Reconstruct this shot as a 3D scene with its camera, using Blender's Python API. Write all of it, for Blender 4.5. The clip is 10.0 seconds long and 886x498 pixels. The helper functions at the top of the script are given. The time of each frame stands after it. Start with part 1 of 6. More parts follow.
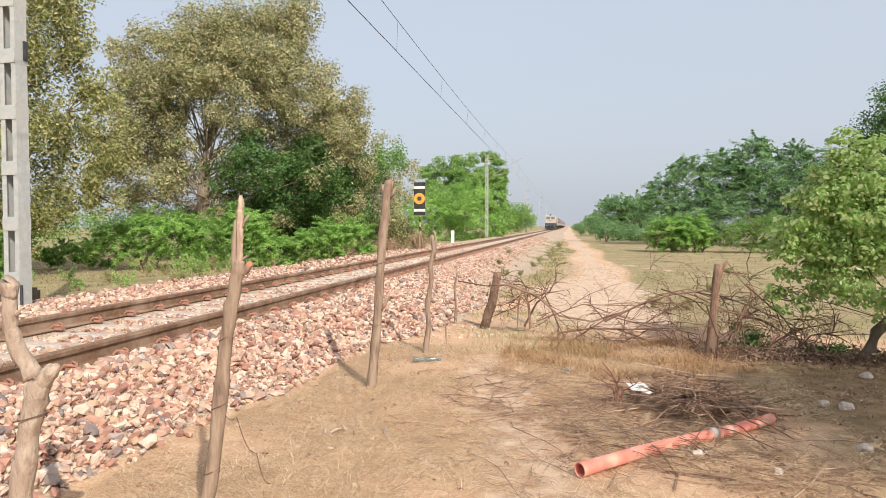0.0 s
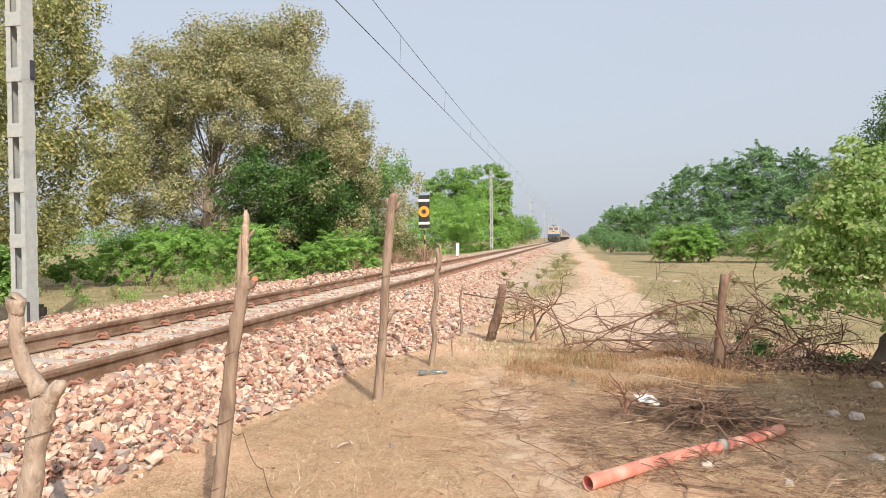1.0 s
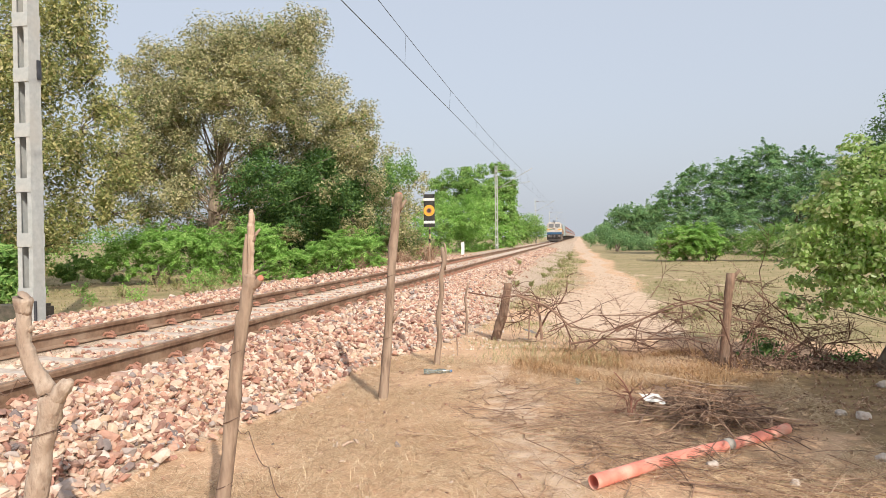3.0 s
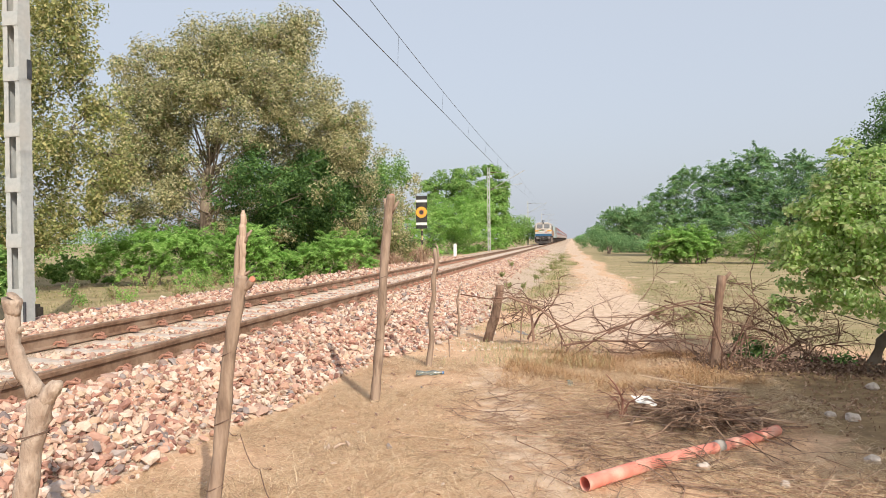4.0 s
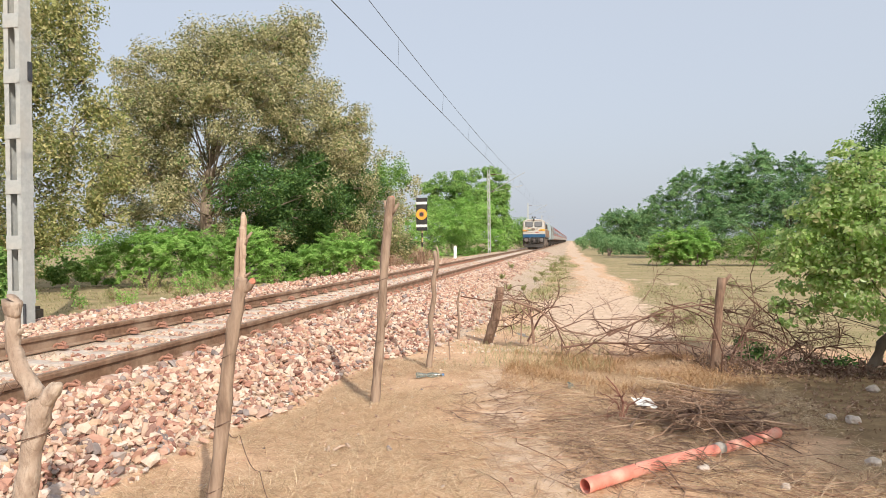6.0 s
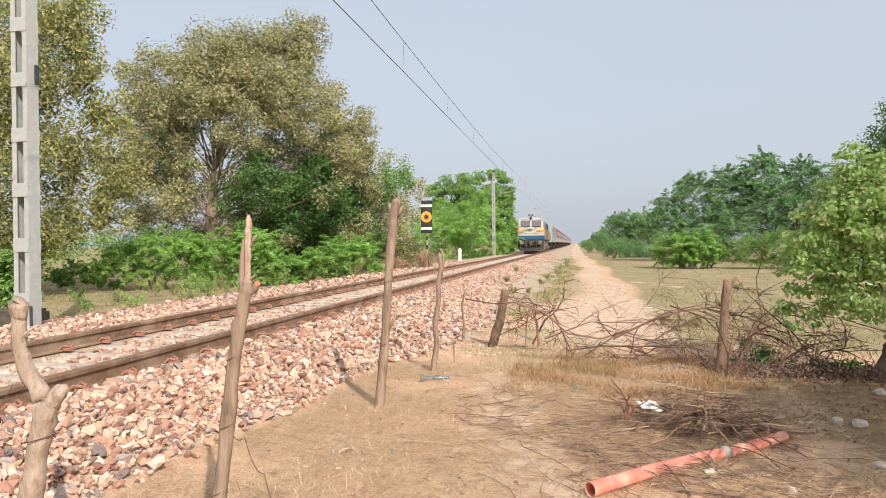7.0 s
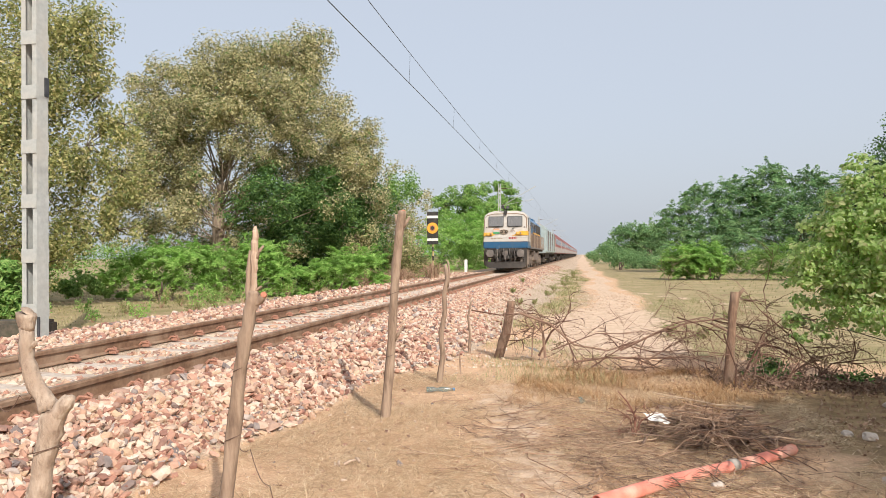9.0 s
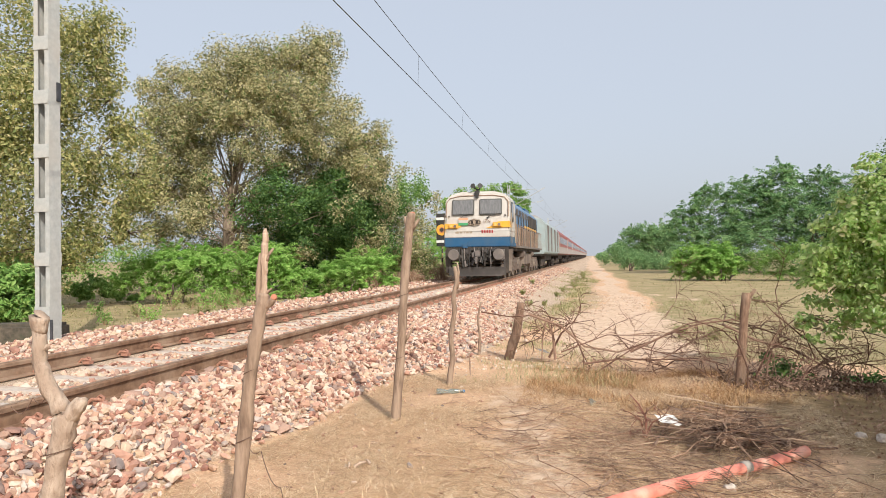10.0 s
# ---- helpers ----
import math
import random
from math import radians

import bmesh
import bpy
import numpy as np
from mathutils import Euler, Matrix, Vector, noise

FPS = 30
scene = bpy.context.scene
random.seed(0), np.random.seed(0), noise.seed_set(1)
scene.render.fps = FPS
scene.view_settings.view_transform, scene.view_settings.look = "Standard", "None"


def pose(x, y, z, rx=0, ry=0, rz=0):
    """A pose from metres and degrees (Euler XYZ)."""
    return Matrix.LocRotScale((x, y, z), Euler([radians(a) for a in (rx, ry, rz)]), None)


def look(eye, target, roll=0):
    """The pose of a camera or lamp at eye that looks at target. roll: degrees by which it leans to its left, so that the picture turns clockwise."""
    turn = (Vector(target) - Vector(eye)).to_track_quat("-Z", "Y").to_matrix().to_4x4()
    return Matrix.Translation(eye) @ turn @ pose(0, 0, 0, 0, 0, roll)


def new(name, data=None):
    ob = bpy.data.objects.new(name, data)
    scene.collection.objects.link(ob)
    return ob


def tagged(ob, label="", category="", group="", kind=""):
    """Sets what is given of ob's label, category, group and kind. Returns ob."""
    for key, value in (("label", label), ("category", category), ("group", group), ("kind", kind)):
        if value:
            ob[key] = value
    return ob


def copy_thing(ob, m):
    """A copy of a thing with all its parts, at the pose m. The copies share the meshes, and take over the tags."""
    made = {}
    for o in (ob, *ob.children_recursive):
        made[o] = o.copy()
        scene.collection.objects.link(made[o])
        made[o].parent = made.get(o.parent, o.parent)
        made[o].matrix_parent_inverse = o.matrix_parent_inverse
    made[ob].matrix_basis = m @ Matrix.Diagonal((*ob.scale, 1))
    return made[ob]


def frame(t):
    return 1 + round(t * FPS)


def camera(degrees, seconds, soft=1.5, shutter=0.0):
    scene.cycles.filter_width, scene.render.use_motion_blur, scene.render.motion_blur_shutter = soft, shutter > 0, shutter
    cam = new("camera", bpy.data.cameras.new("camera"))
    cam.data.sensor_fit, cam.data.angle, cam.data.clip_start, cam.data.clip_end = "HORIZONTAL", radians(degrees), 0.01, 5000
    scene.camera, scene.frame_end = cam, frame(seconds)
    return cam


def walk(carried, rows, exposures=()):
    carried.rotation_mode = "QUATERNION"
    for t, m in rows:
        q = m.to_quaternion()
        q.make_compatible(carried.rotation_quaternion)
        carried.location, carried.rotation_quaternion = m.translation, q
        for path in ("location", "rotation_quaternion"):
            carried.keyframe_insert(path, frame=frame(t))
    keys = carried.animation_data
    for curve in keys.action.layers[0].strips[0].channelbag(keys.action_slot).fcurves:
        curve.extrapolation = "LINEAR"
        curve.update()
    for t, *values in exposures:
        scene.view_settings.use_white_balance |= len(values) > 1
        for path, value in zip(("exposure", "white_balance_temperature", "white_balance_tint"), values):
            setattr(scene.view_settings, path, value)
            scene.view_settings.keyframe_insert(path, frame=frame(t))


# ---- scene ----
cam = camera(66.0, 10.0, soft=0.55)

# the camera is held in the hand at one spot; only its aim drifts
EYE = (0.0, 0.0, 1.57)
AIM = ((0.0, 88.09, 0.11, 10.48),
       (0.5, 88.69, 0.56, 10.61),
       (1.0, 89.16, 0.70, 10.88),
       (1.5, 89.08, 0.52, 10.87),
       (2.0, 88.99, 0.79, 10.78),
       (2.5, 89.00, 0.78, 11.34),
       (4.0, 89.21, 0.60, 10.67),
       (4.5, 89.09, 0.58, 10.07),
       (5.0, 89.43, 0.83, 10.27),
       (5.5, 89.39, 0.76, 10.48),
       (7.0, 89.61, 0.55, 11.08),
       (7.5, 90.20, 0.70, 11.29),
       (8.0, 90.24, 0.54, 11.41),
       (8.5, 90.20, 0.44, 11.35),
       (9.0, 90.55, 0.52, 11.59),
       (9.5, 90.78, 0.55, 12.03),
       (10.0, 90.71, 0.75, 12.38))
walk(cam, [(t, pose(*EYE, rx, ry, rz)) for t, rx, ry, rz in AIM])

# ---- daylight ----
SUN_EL, SUN_X, SUN_Y = 37.0, 0.574, -0.819
world = bpy.data.worlds.new("sky")
scene.world = world
world.use_nodes = True
wn = world.node_tree.nodes
sky = wn.new("ShaderNodeTexSky")
sky.sky_type = "NISHITA"
sky.sun_disc = False
sky.sun_elevation = radians(SUN_EL)
sky.sun_rotation = math.atan2(SUN_X, SUN_Y)
sky.air_density, sky.dust_density, sky.ozone_density = 1.0, 6.0, 2.0
wn["Background"].inputs["Strength"].default_value = 0.13
# a dusty noon sky: the whole dome is veiled by pale haze
veil = wn.new("ShaderNodeMix")
veil.data_type = "RGBA"
veil.inputs[0].default_value = 0.64
veil.inputs[7].default_value = (6.05, 6.5, 7.25, 1)
world.node_tree.links.new(sky.outputs[0], veil.inputs[6])
world.node_tree.links.new(veil.outputs[2], wn["Background"].inputs["Color"])
sun = new("sun", bpy.data.lights.new("sun", "SUN"))
sun.data.energy, sun.data.angle, sun.data.color = 4.6, radians(0.6), (1.0, 0.94, 0.85)
d = Vector((SUN_X, SUN_Y, 0)).normalized() * math.cos(radians(SUN_EL)) + Vector((0, 0, math.sin(radians(SUN_EL))))
sun.matrix_world = look(d * 50, (0, 0, 0))
scene.view_settings.exposure = 0.04


# ---- materials ----
def ramp(nt, fac, stops):
    r = nt.nodes.new("ShaderNodeValToRGB")
    el = r.color_ramp.elements
    while len(el) < len(stops):
        el.new(0.5)
    for e, (p, c) in zip(el, stops):
        e.position, e.color = p, (*c, 1)
    nt.links.new(fac, r.inputs[0])
    return r.outputs[0]


def math_node(nt, op, a, b):
    m = nt.nodes.new("ShaderNodeMath")
    m.operation = op
    for i, v in enumerate((a, b)):
        if isinstance(v, (int, float)):
            m.inputs[i].default_value = v
        else:
            nt.links.new(v, m.inputs[i])
    return m.outputs[0]


def mix(nt, fac, a, b, blend="MIX"):
    m = nt.nodes.new("ShaderNodeMix")
    m.data_type, m.blend_type = "RGBA", blend
    for i, v in ((0, fac), (6, a), (7, b)):
        if isinstance(v, (int, float)):
            m.inputs[i].default_value = v
        elif isinstance(v, tuple):
            m.inputs[i].default_value = (*v, 1)
        else:
            nt.links.new(v, m.inputs[i])
    return m.outputs[2]


def noise_tex(nt, scale, detail=4.0, stretch=None, rough=0.6):
    tc = nt.nodes.new("ShaderNodeTexCoord")
    n = nt.nodes.new("ShaderNodeTexNoise")
    n.inputs["Scale"].default_value, n.inputs["Detail"].default_value, n.inputs["Roughness"].default_value = scale, detail, rough
    src = tc.outputs["Object"]
    if stretch:
        mp = nt.nodes.new("ShaderNodeMapping")
        mp.inputs["Scale"].default_value = stretch
        nt.links.new(src, mp.inputs["Vector"])
        src = mp.outputs[0]
    nt.links.new(src, n.inputs["Vector"])
    return n.outputs[0]


def bump(nt, height, strength, distance, target):
    b = nt.nodes.new("ShaderNodeBump")
    b.inputs["Strength"].default_value, b.inputs["Distance"].default_value = strength, distance
    nt.links.new(height, b.inputs["Height"])
    nt.links.new(b.outputs[0], target.inputs["Normal"])


def surface(name, stops, scale=8.0, rough=0.8, metal=0.0, dirt=None, dirt_scale=1.2, bump_size=0.004, stretch=None, spec=0.4):
    """A grained surface: stops over fine noise, dirt over coarse noise, bump."""
    m = bpy.data.materials.new(name)
    m.use_nodes = True
    nt = m.node_tree
    p = nt.nodes["Principled BSDF"]
    n1 = noise_tex(nt, scale, 6.0, stretch)
    col = ramp(nt, n1, stops)
    if dirt:
        n2 = noise_tex(nt, dirt_scale, 5.0, stretch)
        col = mix(nt, ramp(nt, n2, [(0.45, (0, 0, 0)), (0.7, (1, 1, 1))]), col, dirt)
    nt.links.new(col, p.inputs["Base Color"])
    p.inputs["Roughness"].default_value, p.inputs["Metallic"].default_value = rough, metal
    p.inputs["Specular IOR Level"].default_value = spec
    if bump_size:
        bump(nt, n1, 0.6, bump_size, p)
    return m


def island_surface(name, stops, rough=0.85, scale=30.0, bump_size=0.004, grain=0.35):
    """For many small pieces: each one takes its own colour."""
    m = bpy.data.materials.new(name)
    m.use_nodes = True
    nt = m.node_tree
    p = nt.nodes["Principled BSDF"]
    g = nt.nodes.new("ShaderNodeNewGeometry")
    oi = nt.nodes.new("ShaderNodeObjectInfo")
    r = math_node(nt, "FRACT", math_node(nt, "ADD", g.outputs["Random Per Island"], oi.outputs["Random"]), 0)
    col = ramp(nt, r, stops)
    n1 = noise_tex(nt, scale, 5.0)
    col = mix(nt, grain, col, ramp(nt, n1, [(0.3, (0.25, 0.25, 0.25)), (0.7, (1, 1, 1))]), "MULTIPLY")
    nt.links.new(col, p.inputs["Base Color"])
    p.inputs["Roughness"].default_value = rough
    p.inputs["Specular IOR Level"].default_value = 0.3
    bump(nt, n1, 0.7, bump_size, p)
    return m


def leaf_surface(name, stops, shine=0.5, through_light=0.3):
    """Leaves: each one its own green; light comes through."""
    m = bpy.data.materials.new(name)
    m.use_nodes = True
    nt = m.node_tree
    p = nt.nodes["Principled BSDF"]
    g = nt.nodes.new("ShaderNodeNewGeometry")
    col = ramp(nt, g.outputs["Random Per Island"], stops)
    big = noise_tex(nt, 0.6, 3.0)
    col = mix(nt, 0.5, col, ramp(nt, big, [(0.35, (0.55, 0.6, 0.55)), (0.65, (1, 1, 0.95))]), "MULTIPLY")
    nt.links.new(col, p.inputs["Base Color"])
    p.inputs["Roughness"].default_value = shine
    p.inputs["Specular IOR Level"].default_value = 0.35
    tr = nt.nodes.new("ShaderNodeBsdfTranslucent")
    nt.links.new(col, tr.inputs["Color"])
    ms = nt.nodes.new("ShaderNodeMixShader")
    ms.inputs[0].default_value = through_light
    nt.links.new(p.outputs[0], ms.inputs[1])
    nt.links.new(tr.outputs[0], ms.inputs[2])
    nt.links.new(ms.outputs[0], nt.nodes["Material Output"].inputs["Surface"])
    return m


def ground_surface():
    m = bpy.data.materials.new("earth")
    m.use_nodes = True
    nt = m.node_tree
    p = nt.nodes["Principled BSDF"]

    def attr(n):
        a = nt.nodes.new("ShaderNodeAttribute")
        a.attribute_name = n
        return a.outputs["Fac"]

    fine = noise_tex(nt, 60.0, 6.0, None, 0.7)
    mid = noise_tex(nt, 5.0, 6.0, None, 0.65)
    big = noise_tex(nt, 0.7, 5.0)
    sand = mix(nt, 0.5, ramp(nt, fine, [(0.34, (0.33, 0.20, 0.12)), (0.64, (0.78, 0.525, 0.345))]),
               ramp(nt, mid, [(0.3, (0.44, 0.265, 0.16)), (0.7, (0.70, 0.475, 0.305))]))
    pale = ramp(nt, mid, [(0.3, (0.46, 0.325, 0.228)), (0.7, (0.70, 0.53, 0.395))])
    stony = ramp(nt, fine, [(0.35, (0.27, 0.195, 0.14)), (0.5, (0.45, 0.345, 0.255)), (0.65, (0.62, 0.49, 0.39))])
    turf = mix(nt, 0.5, ramp(nt, mid, [(0.35, (0.21, 0.18, 0.085)), (0.65, (0.42, 0.315, 0.18))]),
               ramp(nt, big, [(0.35, (0.20, 0.19, 0.085)), (0.65, (0.46, 0.35, 0.22))]))
    # a darker brown earth, mixed in by the litter mask
    dark_earth = ramp(nt, mid, [(0.3, (0.17, 0.11, 0.06)), (0.7, (0.36, 0.25, 0.14))])

    def soft(a):
        s = math_node(nt, "ADD", a, math_node(nt, "ADD", math_node(nt, "MULTIPLY", math_node(nt, "SUBTRACT", mid, 0.5), 1.3), math_node(nt, "MULTIPLY", math_node(nt, "SUBTRACT", big, 0.5), 0.9)))
        return ramp(nt, s, [(0.35, (0, 0, 0)), (0.65, (1, 1, 1))])

    col = mix(nt, soft(attr("turf")), sand, turf)
    col = mix(nt, soft(attr("litter")), col, dark_earth)
    col = mix(nt, soft(attr("stony")), col, stony)
    col = mix(nt, soft(attr("path")), col, pale)
    nt.links.new(col, p.inputs["Base Color"])
    p.inputs["Roughness"].default_value = 0.95
    p.inputs["Specular IOR Level"].default_value = 0.15
    bump(nt, math_node(nt, "ADD", mid, math_node(nt, "MULTIPLY", fine, 0.4)), 0.8, 0.03, p)
    return m


EARTH = ground_surface()
GRAVEL = island_surface("pale_gravel", [(0, (0.42, 0.29, 0.20)), (0.4, (0.60, 0.455, 0.34)), (0.8, (0.70, 0.57, 0.45)), (1, (0.48, 0.33, 0.24))], 0.9, 25.0, 0.003, 0.25)
STONE = island_surface("ballast_stone", [(0.0, (0.43, 0.215, 0.155)), (0.15, (0.57, 0.37, 0.275)), (0.3, (0.70, 0.555, 0.445)), (0.42, (0.55, 0.385, 0.26)),
                                          (0.55, (0.48, 0.26, 0.19)), (0.68, (0.24, 0.12, 0.095)), (0.78, (0.67, 0.50, 0.38)), (0.86, (0.69, 0.57, 0.49)),
                                          (0.93, (0.19, 0.155, 0.15)), (1.0, (0.46, 0.29, 0.215))], 0.85, 25.0, 0.004, 0.35)
RAIL = surface("rusty_rail", [(0.3, (0.13, 0.07, 0.042)), (0.7, (0.27, 0.16, 0.10))], 14, 0.75, 0.1, (0.36, 0.255, 0.18), 2.0)
RAILTOP = surface("worn_railhead", [(0.3, (0.30, 0.19, 0.13)), (0.7, (0.42, 0.28, 0.2))], 14, 0.45, 0.5, bump_size=0.001)
CONCRETE = surface("sleeper_concrete", [(0.3, (0.42, 0.36, 0.31)), (0.7, (0.58, 0.50, 0.43))], 18, 0.9, 0, (0.36, 0.24, 0.17), 3.0)
MOSSY = surface("dark_mossy_masonry", [(0.3, (0.05, 0.045, 0.035)), (0.7, (0.15, 0.12, 0.09))], 9, 0.95, 0, (0.07, 0.075, 0.045), 2.0, 0.02)
RUST = surface("rusty_clip", [(0.3, (0.24, 0.10, 0.065)), (0.7, (0.44, 0.24, 0.17))], 40, 0.8)
MAST = surface("galvanised_steel", [(0.3, (0.37, 0.38, 0.37)), (0.7, (0.49, 0.50, 0.48))], 12, 0.55, 0.15, (0.48, 0.45, 0.40), 0.8, 0.001)
WIRE = surface("dark_wire", [(0.3, (0.04, 0.045, 0.05)), (0.7, (0.08, 0.08, 0.09))], 10, 0.5, 0.4, bump_size=0)
IRONWIRE = surface("rusty_wire", [(0.3, (0.10, 0.06, 0.045)), (0.7, (0.18, 0.11, 0.08))], 10, 0.7, 0.2, bump_size=0)
CERAMIC = surface("brown_ceramic", [(0.3, (0.10, 0.05, 0.035)), (0.7, (0.15, 0.07, 0.05))], 10, 0.25)
POSTWOOD = surface("bare_post_wood", [(0.25, (0.12, 0.078, 0.055)), (0.5, (0.25, 0.172, 0.122)), (0.75, (0.38, 0.28, 0.205))], 9, 0.9, 0,
                   (0.36, 0.265, 0.195), 2.5, 0.012, (4, 4, 0.7))
PALEWOOD = surface("weathered_grey_wood", [(0.25, (0.24, 0.165, 0.12)), (0.5, (0.42, 0.325, 0.25)), (0.75, (0.58, 0.47, 0.38))], 14, 0.9, 0,
                   (0.28, 0.19, 0.135), 7.0, 0.03, (3, 3, 1.3))
DARKPOST = surface("old_dark_post_wood", [(0.25, (0.105, 0.060, 0.045)), (0.5, (0.225, 0.135, 0.090)), (0.75, (0.375, 0.247, 0.173))], 11, 0.95, 0, (0.2, 0.14, 0.1), 3.0, 0.015, (4, 4, 0.7))
CUTWOOD = surface("peeled_wood", [(0.3, (0.30, 0.20, 0.14)), (0.7, (0.54, 0.41, 0.31))], 12, 0.85, 0, None, 1, 0.006, (4, 4, 0.6))
REDWOOD = surface("cut_end_wood", [(0.3, (0.36, 0.13, 0.08)), (0.7, (0.5, 0.22, 0.14))], 20, 0.85)
BARK = surface("bark", [(0.3, (0.06, 0.044, 0.034)), (0.7, (0.16, 0.12, 0.09))], 6, 0.95, 0, (0.19, 0.155, 0.12), 1.2, 0.02, (3, 3, 0.6))
PALEBARK = surface("pale_bark", [(0.3, (0.16, 0.115, 0.085)), (0.7, (0.36, 0.28, 0.21))], 5, 0.95, 0, (0.40, 0.33, 0.26), 1.0, 0.03, (3, 3, 0.5))
TWIG = island_surface("dry_twig", [(0, (0.27, 0.155, 0.10)), (0.5, (0.42, 0.27, 0.18)), (1, (0.52, 0.38, 0.265))], 0.9, 20)
DARKTWIG = island_surface("old_twig", [(0, (0.13, 0.075, 0.055)), (0.5, (0.22, 0.14, 0.10)), (1, (0.33, 0.23, 0.17))], 0.9, 20)
HEDGEWOOD = island_surface("brown_thorn_wood", [(0, (0.13, 0.068, 0.047)), (0.5, (0.23, 0.125, 0.088)), (1, (0.38, 0.25, 0.18))], 0.9, 20)
REDTWIG = island_surface("red_brown_twig", [(0, (0.15, 0.07, 0.05)), (0.5, (0.25, 0.115, 0.08)), (1, (0.33, 0.18, 0.13))], 0.9, 20)
STRAW = island_surface("straw", [(0, (0.20, 0.12, 0.065)), (0.22, (0.40, 0.26, 0.145)), (0.4, (0.62, 0.43, 0.25)), (0.7, (0.74, 0.54, 0.33)), (1, (0.86, 0.70, 0.49))], 0.8, 20, 0.001, 0.15)
BROWNGRASS = island_surface("brown_matted_grass", [(0, (0.22, 0.11, 0.048)), (0.5, (0.41, 0.235, 0.11)), (1, (0.62, 0.41, 0.23))], 0.85, 20, 0.001, 0.15)
GREENGRASS = island_surface("green_grass", [(0, (0.21, 0.215, 0.09)), (0.5, (0.34, 0.315, 0.15)), (1, (0.50, 0.425, 0.245))], 0.8, 20, 0.001, 0.15)
PVC = surface("red_plastic_pipe", [(0.3, (0.64, 0.17, 0.12)), (0.7, (0.74, 0.28, 0.21))], 9, 0.6, 0, (0.70, 0.42, 0.32), 5.0, 0.001)
PVCGREY = surface("grey_sleeve", [(0.3, (0.30, 0.27, 0.24)), (0.7, (0.45, 0.40, 0.35))], 20, 0.6)
WHITEPAINT = surface("white_paint", [(0.3, (0.74, 0.73, 0.70)), (0.7, (0.82, 0.81, 0.78))], 5, 0.6, 0, (0.62, 0.58, 0.52), 2.0, 0.001)
PALESTONE = surface("pale_stone", [(0.3, (0.42, 0.34, 0.28)), (0.7, (0.62, 0.54, 0.47))], 25, 0.9)
PLASTIC = surface("clear_plastic_litter", [(0.3, (0.30, 0.36, 0.34)), (0.7, (0.52, 0.58, 0.55))], 12, 0.2, 0, None, 1, 0.004)
PLASTIC.node_tree.nodes["Principled BSDF"].inputs["Transmission Weight"].default_value = 0.75
L_OLIVE = leaf_surface("dusty_olive_leaf", [(0, (0.21, 0.225, 0.11)), (0.35, (0.44, 0.425, 0.215)), (0.7, (0.66, 0.59, 0.335)), (1, (0.78, 0.69, 0.47))], 0.55, 0.45)
L_OLIVEGREEN = leaf_surface("olive_green_leaf", [(0, (0.17, 0.22, 0.08)), (0.4, (0.38, 0.40, 0.155)), (0.75, (0.58, 0.54, 0.24)), (1, (0.72, 0.61, 0.34))], 0.5, 0.45)
L_GREEN = leaf_surface("green_leaf", [(0, (0.046, 0.108, 0.033)), (0.5, (0.102, 0.212, 0.056)), (1, (0.210, 0.335, 0.092))])
L_BRIGHT = leaf_surface("bright_feathery_leaf", [(0, (0.21, 0.40, 0.08)), (0.5, (0.35, 0.60, 0.145)), (1, (0.55, 0.73, 0.25))], 0.6, 0.4)
L_MID = leaf_surface("mid_green_leaf", [(0, (0.15, 0.30, 0.07)), (0.5, (0.28, 0.47, 0.12)), (1, (0.46, 0.60, 0.20))], 0.6, 0.38)
L_FAR = leaf_surface("grey_green_leaf", [(0, (0.13, 0.275, 0.12)), (0.5, (0.235, 0.415, 0.18)), (1, (0.42, 0.56, 0.25))], 0.7, 0.34)
L_NEAR = leaf_surface("broad_green_leaf", [(0, (0.36, 0.54, 0.17)), (0.5, (0.57, 0.73, 0.29)), (0.85, (0.73, 0.82, 0.42)), (1, (0.76, 0.70, 0.42))], 0.3, 0.66)
L_WEED = leaf_surface("yellowish_weed_leaf", [(0, (0.19, 0.22, 0.08)), (0.5, (0.32, 0.34, 0.13)), (1, (0.46, 0.43, 0.20))], 0.6, 0.3)


